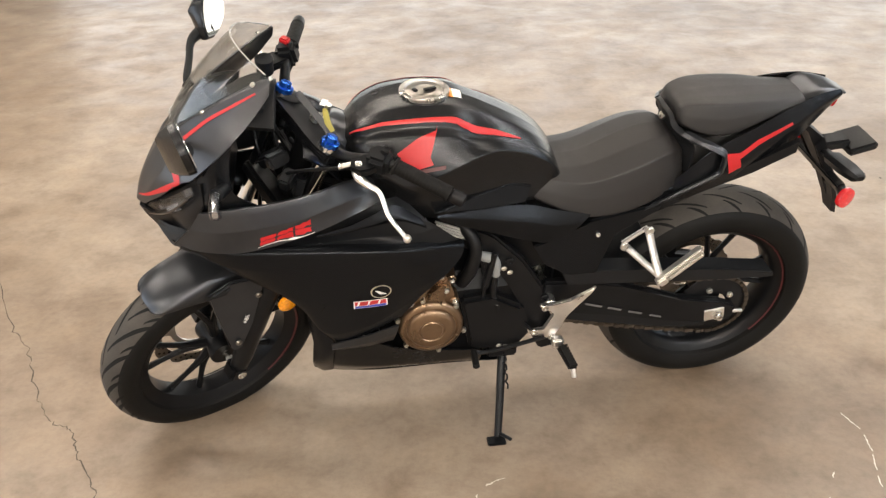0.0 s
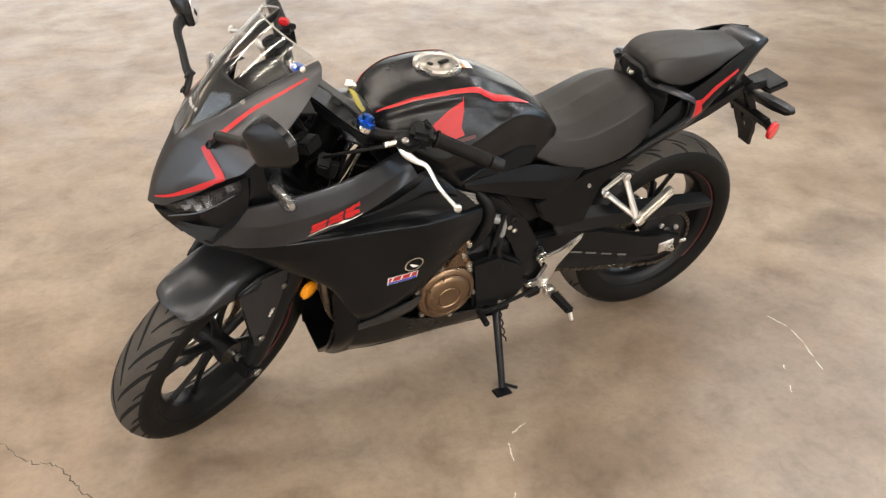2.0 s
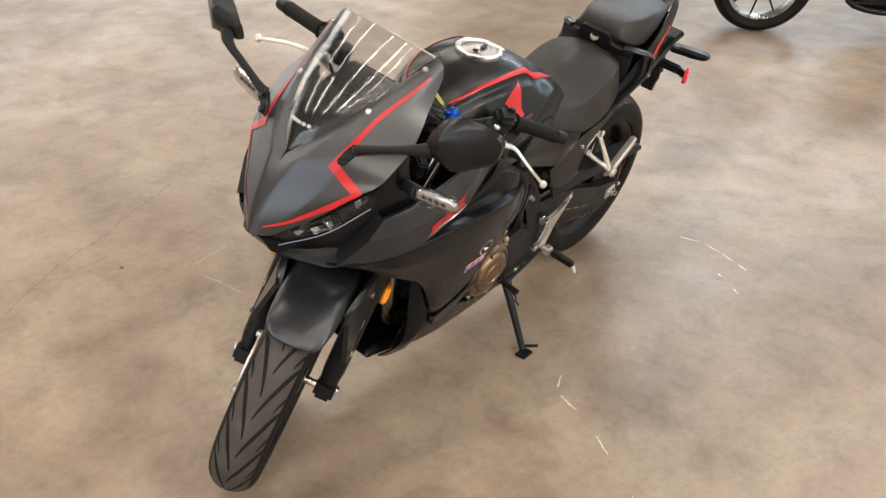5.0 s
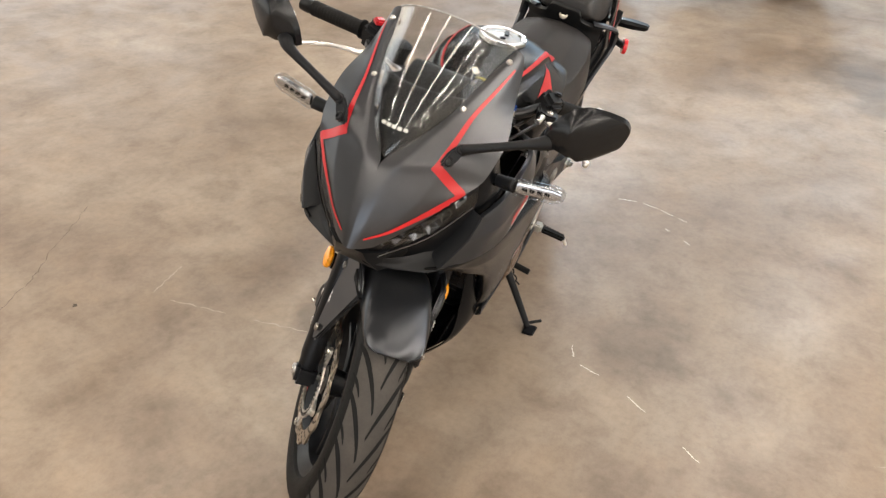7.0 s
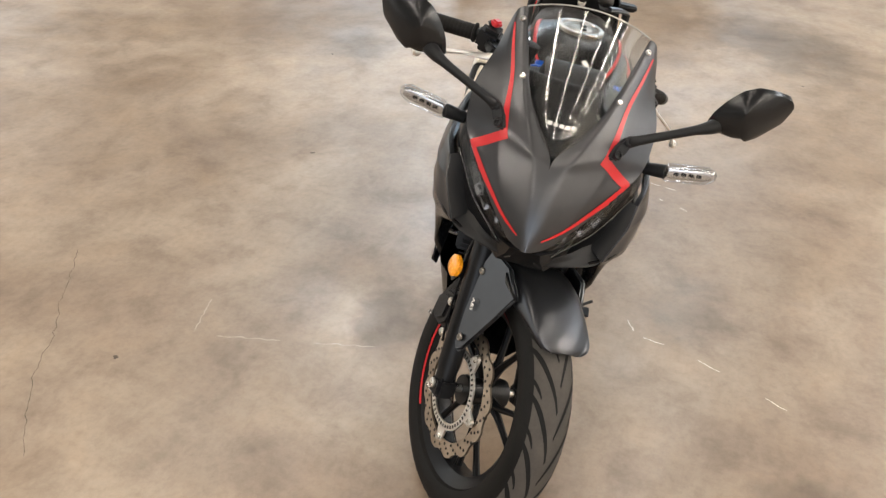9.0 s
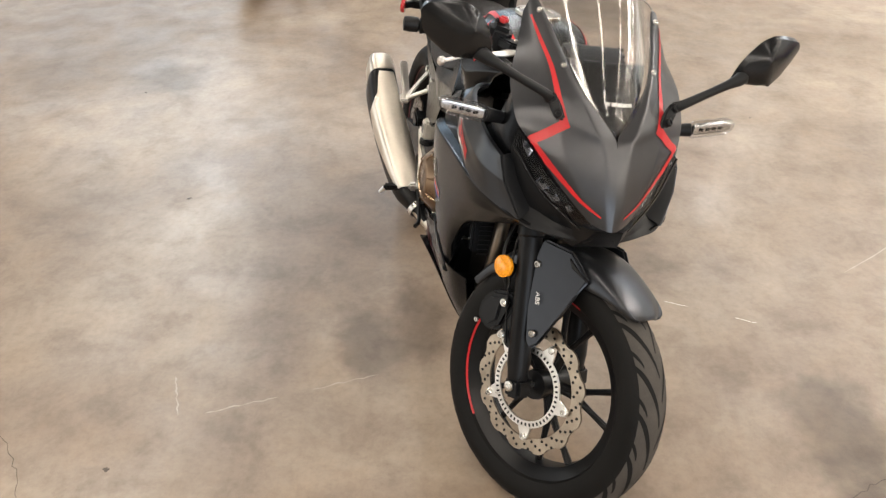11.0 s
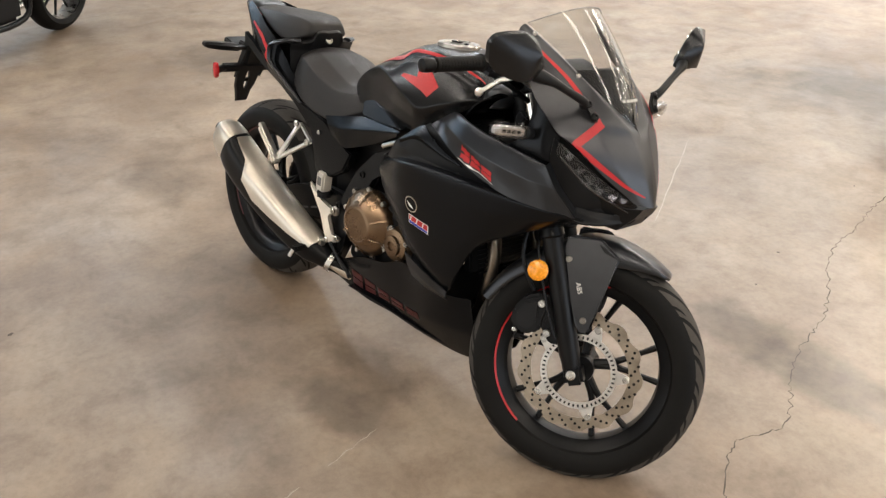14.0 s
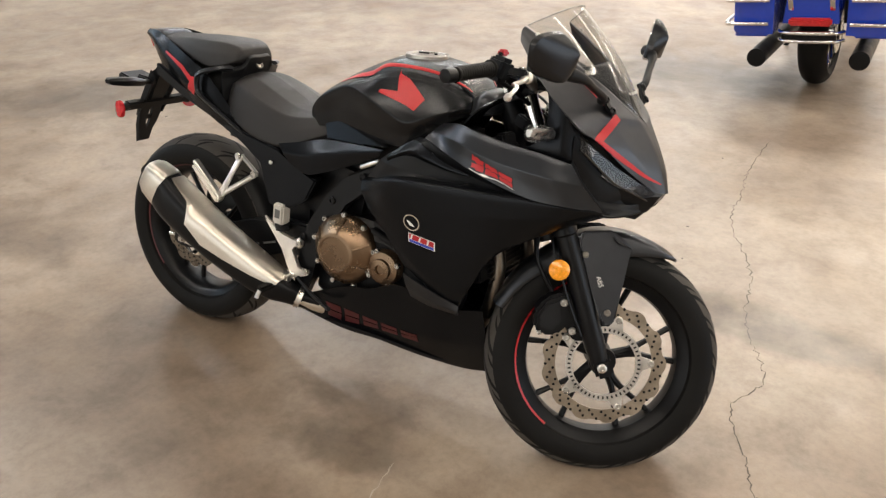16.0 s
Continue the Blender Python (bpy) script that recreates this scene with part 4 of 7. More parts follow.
bp("nose_core", loft(bare(), [[(x, -a, top), (x, 0, top + 0.004), (x, a, top), (x, b, low), (x, 0, low - 0.004), (x, -b, low)] for x, a, b, low, top in ((1.428, 0.030, 0.045, 0.700, 0.752), (1.368, 0.088, 0.112, 0.712, 0.806), (1.292, 0.150, 0.152, 0.740, 0.876), (1.250, 0.150, 0.150, 0.765, 0.890))]), METAL_BLACK, "black bulkhead inside the nose")
bm = bare()
for s in SIDES:
    tube(bm, flip([(1.395, 0.03, 0.70), (1.36, 0.10, 0.71), (1.32, 0.15, 0.74)], s), 0.012, 8, 10)
block(bm, (1.34, 0, 0.72), (0.06, 0.24, 0.05), soft=0.01)
bp("cowl_stay", bm, METAL_BLACK, "black stay behind the headlights")

# inner panels, dashboard
for s in SIDES:
    inner = [[(1.300, 0.165, 0.880), (1.270, 0.184, 0.915), (1.238, 0.182, 0.950), (1.215, 0.174, 0.970)], [(1.310, 0.160, 0.840), (1.275, 0.190, 0.870), (1.248, 0.190, 0.892), (1.228, 0.184, 0.912)], [(1.330, 0.140, 0.790), (1.285, 0.188, 0.825), (1.250, 0.200, 0.845), (1.225, 0.202, 0.858)], [(1.362, 0.105, 0.728), (1.30, 0.168, 0.775), (1.24, 0.200, 0.812), (1.18, 0.204, 0.824)]]
    duct = [[(1.000, 0.156, 0.842), (1.033, 0.156, 0.880), (1.074, 0.152, 0.906)], [(1.004, 0.128, 0.850), (1.034, 0.126, 0.888), (1.074, 0.124, 0.912)], [(1.012, 0.100, 0.848), (1.040, 0.098, 0.884), (1.076, 0.096, 0.906)]]
    bp("duct_lip", patch(bare(), flip(duct, s), 8, 12, 0.004), BLACK, "curved black lip before the tank")
    bp("inner_panel", patch(bare(), flip(np.array(inner) - (0, 0.004, 0), s), 12, 16, 0.004), BLACK, "black inner fairing panel")
bp("dashboard", loft(bare(), [[(x, y * w, z + dz) for y, dz in ((-1, -0.02), (-0.9, 0.015), (0.9, 0.015), (1, -0.02), (0.8, -0.045), (-0.8, -0.045))] for x, w, z in ((1.150, 0.056, 0.992), (1.158, 0.070, 0.996), (1.20, 0.068, 0.988), (1.26, 0.052, 0.962), (1.325, 0.028, 0.928))], 12), PLASTIC, "black instrument cluster hood", sharp=60)
bp("dash_shelf", loft(bare(), [[(x, y * w, z + dz) for y, dz in ((-1, 0), (-0.5, 0.015), (0.5, 0.015), (1, 0), (0.8, -0.02), (-0.8, -0.02))] for x, w, z in ((1.35, 0.04, 0.89), (1.28, 0.075, 0.945), (1.20, 0.10, 0.965), (1.13, 0.12, 0.965))]), PLASTIC, "black shelf under the windscreen")
bm = bare()
block(bm, (1.149, 0, 0.990), (0.004, 0.095, 0.036), (0, -25, 0), 0.001)
bp("dash_display", bm, METAL_BLACK, "dark instrument display")

# mirrors and front indicators
for s in SIDES:
    fwd = 0.0 if s > 0 else 0.020
    base = bp("mirror", tube(bare(), flip([(1.332, 0.134, 0.954), (1.338, 0.150, 0.966), (1.326 + fwd * 0.4, 0.205, 0.990), (1.318 + fwd * 0.7, 0.245, 1.008), (1.308 + fwd * 0.6, 0.272, 1.018), (1.284 + fwd * 0.2, 0.300, 1.028)], s), [0.012, 0.0095, 0.0085, 0.0095, 0.014, 0.018], 10, 22), PLASTIC, "black rear-view mirror on a slim stalk")
    bm = bare()
    plate(bm, [(-0.014, -0.040), (0.006, -0.044), (0.016, -0.036), (0.019, -0.004), (0.012, 0.030), (-0.008, 0.032), (-0.018, 0.004)], 0, 0.010, 0.004, lambda x, y, z: tuple(flip((1.338 + y * 0.7 - z * 0.35, 0.120 + x * 0.75 + y * 0.5 + z * 0.30, 0.942 + z * 0.62 + y * 0.5), s)))
    bp("mirror_foot", bm, PLASTIC, parent=base)
    for dz in (-0.026, 0.016):
        bp("foot_screw", turned(bare(), [(0.0095, 0), (0.0095, 0.004), (0.007, 0.006), (0.0045, 0.006), (0.004, 0.003)], flip((1.345 - dz * 0.35, 0.126 + dz * 0.30, 0.947 + dz * 0.62), s), flip((0.7, 0.5, 0.5), s), 14), METAL_BLACK, parent=base)
    c = np.array((1.285, 0.335, 1.050)) if s > 0 else np.array((1.287, 0.326, 1.050))
    outline = filleted([(-0.082, -0.006), (-0.066, 0.020), (-0.042, 0.040), (-0.012, 0.056), (0.018, 0.056), (0.050, 0.040), (0.078, 0.020), (0.083, 0.0), (0.060, -0.034), (0.030, -0.046), (-0.015, -0.042), (-0.052, -0.030)], 0.008, 3, 0)
    ax_y, ax_z, ax_x = np.array((-0.199, 0.890, 0.410)), np.array((0.302, -0.343, 0.890)), np.array((0.932, 0.301, -0.201))
    rings = []
    for d, ku, kv, off in ((-0.012, 0.95, 0.94, 0), (-0.009, 1.0, 1.0, 0), (0.004, 0.98, 0.97, 0), (0.022, 0.56, 0.84, -0.010), (0.034, 0.12, 0.66, -0.020), (0.035, 0.03, 0.54, -0.020)):
        rings.append([flip(c + ax_y * (u * ku + off) + ax_z * v * kv + ax_x * d, s) for u, v in outline])
    bp("housing", loft(bare(), rings), TANK_PAINT, "black mirror housing", parent=base, sharp=24)
    glass = loft(bare(), [[flip(c + ax_y * u * 0.90 + ax_z * v * 0.88 + ax_x * d, s) for u, v in outline] for d in (-0.0125, -0.014)])
    bp("mirror_glass", glass, MIRROR, "mirror glass", parent=base)
    stalk = bp("indicator", rod(bare(), flip((1.238, 0.178, 0.866), s), flip((1.256, 0.234, 0.880), s), 0.012, 0.015), PLASTIC, "clear-lensed indicator on a short black stalk")
    y = lambda k: np.array((1.257 - 0.008 * k, 0.232 + 0.100 * k, 0.880 + 0.015 * k))
    ell = lambda k, a, b: [flip(y(k) + np.array((a * np.sign(math.cos(t)) * abs(math.cos(t)) ** 0.6, 0, b * np.sign(math.sin(t)) * abs(math.sin(t)) ** 0.6)), s) for t in np.linspace(0, 2 * np.pi, 20, endpoint=False)]
    bp("indicator_body", loft(bare(), [ell(k, 0.006, 0.013 * w) for k, w in ((0.05, 0.8), (0.12, 1), (0.78, 1), (0.93, 0.6))]), LENS_GREY, "silvered indicator body", parent=stalk)
    bp("indicator_lens", loft(bare(), [ell(k, 0.0125 * w, 0.019 * w2) for k, w, w2 in ((0, 0.7, 0.85), (0.05, 1, 1), (0.80, 1, 1), (0.93, 0.9, 0.72), (1.0, 0.6, 0.4))]), LENS, "clear smooth lens", parent=stalk, sharp=30).visible_shadow = False
    for k in range(4):
        bp("indicator_diode", block(bare(), flip(y(0.22 + 0.15 * k) + np.array((0.0055, 0, 0)), s), (0.004, 0.011, 0.007), soft=0.001), DARK_CHROME, parent=stalk)

# -- side fairings
for s in SIDES:
    up_rows = [[(1.300, 0.190, 0.812), (1.234, 0.206, 0.826), (1.147, 0.206, 0.834), (1.06, 0.198, 0.846), (1.0, 0.170, 0.848), (0.930, 0.112, 0.828)],
               [(1.306, 0.200, 0.814), (1.238, 0.216, 0.829), (1.149, 0.216, 0.837), (1.06, 0.209, 0.849), (1.0, 0.182, 0.851), (0.927, 0.124, 0.831)],
               [(1.336, 0.192, 0.768), (1.262, 0.227, 0.778), (1.165, 0.233, 0.788), (1.075, 0.228, 0.802), (1.0, 0.206, 0.816), (0.919, 0.158, 0.816)],
               [(1.382, 0.160, 0.708), (1.312, 0.206, 0.716), (1.232, 0.229, 0.722), (1.150, 0.233, 0.738), (1.05, 0.226, 0.764), (0.912, 0.184, 0.801)]]
    upper = bp("upper_fairing", creased(bare(), flip(up_rows, s), 36, 0.003), PAINT, "matt graphite upper side fairing", sharp=50)
    ut = tree_of(upper)
    ret = [[(1.303, 0.196, 0.812), (1.334, 0.189, 0.767), (1.380, 0.157, 0.707)], [(1.298, 0.180, 0.815), (1.326, 0.170, 0.768), (1.366, 0.142, 0.714)], [(1.290, 0.160, 0.815), (1.315, 0.148, 0.768), (1.348, 0.122, 0.718)]]
    bp("fairing_return", patch(bare(), flip(ret, s), 6, 12, 0.003), PLASTIC, "black return beside the headlight")
    for m, tag in ((RED, "red slanted lettering shapes"),):
        blocks = [[(a + b * 0.28, b), (a + 0.036 + b * 0.28, b), (a + 0.036 + (b + 0.0085) * 0.28, b + 0.0085), (a + (b + 0.0085) * 0.28, b + 0.0085)] for a in (0, 0.041, 0.082) for b in (0, 0.0105)]
        for shape in blocks:
            bp("fairing_lettering", film(bare(), ut, shape, lambda u, v: (1.186 - u, 0.26 * s, 0.742 + v + u * 0.26), 2), m, tag, parent=upper)
        bp("fairing_edging", film(bare(), ut, [(-0.004, -0.0042), (0.124, -0.0042), (0.126, -0.0024), (-0.002, -0.0024)], lambda u, v: (1.186 - u, 0.26 * s, 0.742 + v + u * 0.26), 3), WHITE, "thin white edging of the lettering", parent=upper)
    gap = [[(1.205, 0.218, 0.722), (1.08, 0.214, 0.750), (0.98, 0.198, 0.776), (0.914, 0.176, 0.796), (0.868, 0.150, 0.790)],
           [(1.200, 0.213, 0.717), (1.08, 0.198, 0.732), (0.96, 0.186, 0.748), (0.880, 0.194, 0.766), (0.806, 0.190, 0.738)],
           [(1.200, 0.210, 0.712), (1.05, 0.192, 0.704), (0.93, 0.190, 0.706), (0.840, 0.203, 0.716), (0.786, 0.188, 0.722)],
           [(1.200, 0.214, 0.708), (1.05, 0.214, 0.700), (0.90, 0.216, 0.692), (0.800, 0.194, 0.676), (0.735, 0.166, 0.662)]]
    bp("air_outlet", creased(bare(), flip(gap, s), 30, 0.003), PLASTIC, "recessed black air outlet panel", sharp=30)
    lip = [[(1.06, 0.214, 0.742), (0.99, 0.208, 0.756), (0.93, 0.200, 0.778), (0.884, 0.186, 0.790), (0.826, 0.190, 0.752)], [(1.06, 0.216, 0.738), (0.99, 0.212, 0.744), (0.93, 0.208, 0.756), (0.880, 0.204, 0.764), (0.815, 0.202, 0.735)], [(1.06, 0.208, 0.734), (0.99, 0.202, 0.736), (0.93, 0.198, 0.744), (0.876, 0.196, 0.750), (0.812, 0.194, 0.722)]]
    bp("outlet_vane", creased(bare(), flip(lip, s), 24, 0.003), BLACK, "black vane over the air outlet", sharp=30)
    bp("vane_screw", bolt(bare(), flip((1.055, 0.212, 0.716), s), (0, s, 0), 0.005, 0.003), METAL_BLACK, "small dark screw")
    side = [[(1.392, 0.134, 0.704), (1.352, 0.182, 0.714), (1.24, 0.216, 0.722), (1.05, 0.214, 0.716), (0.868, 0.212, 0.700), (0.722, 0.154, 0.655)],
            [(1.390, 0.138, 0.700), (1.348, 0.186, 0.707), (1.235, 0.226, 0.717), (1.05, 0.236, 0.708), (0.868, 0.234, 0.693), (0.720, 0.170, 0.650)],
            [(1.384, 0.132, 0.696), (1.338, 0.176, 0.688), (1.240, 0.221, 0.672), (1.05, 0.232, 0.645), (0.858, 0.229, 0.642), (0.728, 0.186, 0.628)],
            [(1.378, 0.112, 0.692), (1.30, 0.158, 0.652), (1.20, 0.202, 0.600), (1.06, 0.221, 0.540), (0.89, 0.219, 0.548), (0.764, 0.200, 0.590)],
            [(1.375, 0.112, 0.684), (1.268, 0.152, 0.634), (1.135, 0.188, 0.550), (1.068, 0.205, 0.440), (0.955, 0.210, 0.455), (0.825, 0.204, 0.535)],
            [(1.36, 0.106, 0.680), (1.252, 0.138, 0.626), (1.105, 0.166, 0.535), (1.046, 0.186, 0.385), (0.970, 0.196, 0.412), (0.878, 0.196, 0.462)]]
    mid = bp("side_fairing", creased(bare(), flip(side, s), 44, 0.0045), BLACK, "large matt black side fairing", sharp=50)
    st = tree_of(mid)
    base = (lambda u, v: (0.992 - u, 0.24, 0.520 + v - u * 0.0)) if s > 0 else (lambda u, v: (0.905 + u, -0.24, 0.535 + v - u * 0.08))
    for (u0, u1, v0, v1), m in (((0, 0.082, 0, 0.026), WHITE), ((0.003, 0.079, 0.010, 0.0245), RED), ((0.003, 0.079, 0.0015, 0.009), BLUE_INK)):
        bp("fairing_sticker", film(bare(), st, [(u0, v0), (u1, v0), (u1, v1), (u0, v1)], base, 2, 0.001 + (0 if m is WHITE else 0.0007)), m, "white sticker with red and blue bars", parent=mid)
    bm = bare()
    for k in range(3):
        film(bm, st, [(0.007 + 0.025 * k, 0.010), (0.012 + 0.025 * k, 0.010), (0.016 + 0.025 * k, 0.0245), (0.011 + 0.025 * k, 0.0245)], base, 1, 0.0024)
    bp("sticker_mark", bm, WHITE, parent=mid)
    ring = [(0.030 * math.cos(a), 0.022 * math.sin(a)) for a in np.linspace(0, 2 * np.pi, 24, endpoint=False)]
    rc = (0.925, 0.572) if s > 0 else (0.915, 0.590)
    bp("round_sticker", film(bare(), st, ring, lambda u, v: (rc[0] + u * 0.85, 0.24 * s, rc[1] + v), 2, 0.001), BRUSHED, "round silver-rimmed sticker", parent=mid)
    bp("sticker_face", film(bare(), st, [(u * 0.86, v * 0.86) for u, v in ring], lambda u, v: (rc[0] + u * 0.85, 0.24 * s, rc[1] + v), 2, 0.0018), BLACK, parent=mid)
    bp("sticker_wing", film(bare(), st, [(-0.018, 0.006), (-0.004, -0.008), (0.016, -0.009), (0.006, -0.002), (-0.006, 0.004)], lambda u, v: (rc[0] + u * (-0.85 if s > 0 else 0.85), 0.24 * s, rc[1] + v), 1, 0.0026), WHITE, parent=mid)
    low = [[(1.100, 0.150, 0.375), (1.04, 0.180, 0.372), (0.96, 0.186, 0.375), (0.88, 0.180, 0.335), (0.76, 0.170, 0.305), (0.665, 0.160, 0.285)],
           [(1.112, 0.128, 0.268), (1.04, 0.150, 0.265), (0.96, 0.155, 0.255), (0.87, 0.150, 0.245), (0.76, 0.146, 0.238), (0.665, 0.142, 0.242)],
           [(1.115, 0.055, 0.178), (1.04, 0.075, 0.174), (0.96, 0.082, 0.174), (0.87, 0.088, 0.178), (0.76, 0.100, 0.192), (0.665, 0.122, 0.205)]]
    if s < 0:
        low = [[(1.100, 0.150, 0.375), (1.04, 0.180, 0.372), (0.96, 0.186, 0.375), (0.86, 0.180, 0.390), (0.76, 0.172, 0.350), (0.66, 0.165, 0.325), (0.50, 0.140, 0.245)], [*low[1][:5], (0.64, 0.140, 0.24), (0.48, 0.128, 0.22)], [(1.115, 0.075, 0.172), (1.04, 0.095, 0.166), (0.96, 0.102, 0.164), (0.87, 0.108, 0.166), (0.76, 0.118, 0.176), (0.64, 0.130, 0.180), (0.46, 0.122, 0.198)]]
    belly = bp("belly_pan", creased(bare(), flip(low, s), 36, 0.012), BLACK, "matt black belly pan", sharp=50)
    if s > 0:
        turn = [[(1.112, 0.152, 0.520), (1.106, 0.156, 0.42), (1.100, 0.156, 0.335), (1.106, 0.140, 0.275), (1.104, 0.085, 0.200)], [(1.109, 0.162, 0.528), (1.092, 0.172, 0.43), (1.076, 0.176, 0.355), (1.082, 0.158, 0.29), (1.086, 0.105, 0.208)], [(1.105, 0.167, 0.534), (1.074, 0.180, 0.44), (1.048, 0.187, 0.380), (1.055, 0.172, 0.32), (1.06, 0.135, 0.24)]]
        bp("fairing_lip", patch(bare(), turn, 10, 18, 0.004), BLACK, "black inward lip at the fairing's front edge")
    blade = [[(1.055, 0.200, 0.392), (0.98, 0.206, 0.412), (0.885, 0.204, 0.440)], [(1.055, 0.202, 0.375), (0.97, 0.200, 0.385), (0.892, 0.196, 0.405)], [(1.05, 0.188, 0.362), (0.965, 0.186, 0.362), (0.90, 0.182, 0.372)]]
    bp("fairing_blade", creased(bare(), flip(blade, s), 18, 0.004), PAINT, "graphite blade along the fairing's lower edge")
    if s < 0:
        bt = tree_of(belly)
        for k in range(5):
            u0 = 0.066 * k
            glyph = [[(0.003, b), (0.056, b), (0.055, b + 0.012), (0.002, b + 0.012)] for b in (0, 0.0145)]
            bm = bare()
            for g in glyph:
                film(bm, bt, [(u + u0, v) for u, v in g], lambda u, v: (0.590 + u * 1.0, -0.19, 0.200 + v * 1.55 - u * 0.02), 1)
            bp("belly_lettering", bm, RED_DULL, "dull red block lettering shapes", parent=belly)
bp("belly_floor", patch(bare(), [[(x, y * w, z - 0.004 * (1 - abs(y))) for x, w, z in ((1.113, 0.056, 0.178), (0.96, 0.083, 0.174), (0.76, 0.101, 0.192), (0.60, 0.115, 0.20))] for y in (-1.36, -0.5, 0.4, 1.04)], 7, 20, 0.004), BLACK, "underside of the belly pan")

# -- seats and tail
def seat_loft(rows, n=30, r=0.014):
    rings = []
    for x, zt, yt, zs, yl, zl in rows:
        half = filleted([(x, 0, zt), (x, yt * 0.55, zt - (zt - zs) * 0.25), (x, yt, zs), (x, (yt + yl) / 2 + 0.002, (zs + zl) / 2 + 0.002), (x, yl, zl), (x, yl - 0.02, zl - 0.012)], r, 4, 1)
        rings.append(np.vstack([half, flip(half[::-1], -1)[1:]]))
    return loft(bare(), rings, n)


bp("rider_seat", seat_loft([(0.572, 0.780, 0.078, 0.776, 0.098, 0.740), (0.52, 0.780, 0.096, 0.772, 0.122, 0.718), (0.45, 0.780, 0.114, 0.764, 0.138, 0.690), (0.40, 0.790, 0.122, 0.768, 0.144, 0.680), (0.33, 0.822, 0.126, 0.790, 0.146, 0.688), (0.27, 0.844, 0.122, 0.812, 0.142, 0.706), (0.215, 0.848, 0.106, 0.824, 0.128, 0.730), (0.180, 0.830, 0.084, 0.815, 0.108, 0.750)], 40, 0.005), VINYL, "dark grey vinyl rider seat, scooped", sharp=60)
bp("pillion_seat", seat_loft([(0.196, 0.900, 0.044, 0.900, 0.060, 0.886), (0.186, 0.920, 0.060, 0.918, 0.080, 0.880), (0.145, 0.931, 0.074, 0.928, 0.096, 0.864), (0.085, 0.934, 0.082, 0.928, 0.103, 0.858), (0.01, 0.932, 0.076, 0.926, 0.097, 0.880), (-0.06, 0.928, 0.062, 0.920, 0.082, 0.902), (-0.118, 0.924, 0.048, 0.918, 0.064, 0.910)], 34, 0.005), VINYL, "dark grey vinyl pillion seat", sharp=60)
for s in SIDES:
    tail = [[(0.21, 0.116, 0.744), (0.115, 0.126, 0.838), (0.03, 0.116, 0.876), (-0.07, 0.088, 0.910), (-0.15, 0.062, 0.928), (-0.215, 0.038, 0.926)],
            [(0.22, 0.128, 0.705), (0.12, 0.140, 0.760), (0.03, 0.132, 0.805), (-0.07, 0.108, 0.860), (-0.15, 0.080, 0.905), (-0.222, 0.045, 0.915)],
            [(0.23, 0.120, 0.678), (0.13, 0.128, 0.718), (0.03, 0.118, 0.752), (-0.07, 0.098, 0.802), (-0.14, 0.072, 0.850), (-0.20, 0.038, 0.882)]]
    tp = bp("tail_fairing", creased(bare(), flip(tail, s), 26, 0.008), BLACK, "black tail fairing with a red flash", sharp=50)
    tt = tree_of(tp)
    flash = [(0.090, 0.826), (0.076, 0.770), (0.046, 0.784), (0.054, 0.808), (0.010, 0.838), (-0.078, 0.877), (-0.075, 0.883), (0.014, 0.851), (0.056, 0.824)]
    bp("tail_stripe", film(bare(), tt, flash, lambda u, v: (u, (0.123 + 0.19 * u) * s, v), 3), RED, "red tail flash", parent=tp)
    bm = tube(bare(), flip([(0.182, 0.090, 0.862), (0.160, 0.124, 0.860), (0.118, 0.147, 0.846), (0.104, 0.150, 0.832), (0.104, 0.152, 0.802), (0.116, 0.152, 0.780), (0.185, 0.143, 0.736), (0.29, 0.134, 0.676)], s), [0.015, 0.015, 0.014, 0.014, 0.013, 0.012, 0.011, 0.009], 6, 48, 0.5)
    bp("grab_loop", bm, PAINT, "graphite side loop beside the pillion seat")
    bm = loft(bare(), [[flip((x + d, 0.125 * k + 0.0, z + e), s) for d, k, e in ((0, 0.85, 0), (0.008, 1.0, 0.0), (0.010, 1.0, -0.03), (-0.004, 0.85, -0.034))] for x, z in ((0.36, 0.61), (0.24, 0.69), (0.12, 0.745), (0.0, 0.79), (-0.1, 0.84))])
    bp("subframe_rail", bm, METAL_BLACK, "black steel subframe rail")
bp("tail_top", creased(bare(), [[(x, y * w, z - dz * abs(y) ** 2) for x, w, z, dz in ((-0.108, 0.054, 0.914, 0.006), (-0.15, 0.060, 0.934, 0.008), (-0.20, 0.045, 0.932, 0.008), (-0.238, 0.030, 0.916, 0.006))] for y in (-1, -0.75, 0.75, 1)], 16, 0.006), PAINT, "graphite tail hump", sharp=30)
bp("tail_light", loft(bare(), [[(x, y * w, z + dz) for y, dz in ((-1, -0.01), (-0.8, 0.005), (0.8, 0.005), (1, -0.01), (0.7, -0.03), (-0.7, -0.03))] for x, w, z in ((-0.18, 0.036, 0.908), (-0.212, 0.034, 0.903), (-0.221, 0.030, 0.900))]), RED_LENS, "red tail light")
cross = [[(0.160, 0.122, 0.858), (0.190, 0.060, 0.868), (0.204, 0.042, 0.896), (0.206, 0.0, 0.898)],
         [(0.176, 0.120, 0.852), (0.204, 0.062, 0.862), (0.214, 0.044, 0.890), (0.216, 0.0, 0.891)],
         [(0.168, 0.118, 0.832), (0.186, 0.064, 0.834), (0.192, 0.044, 0.838), (0.194, 0.0, 0.838)],
         [(0.172, 0.114, 0.765), (0.186, 0.064, 0.768), (0.190, 0.044, 0.768), (0.190, 0.0, 0.768)]]
cross = [row + flip(row[:-1], -1)[::-1].tolist() for row in cross]
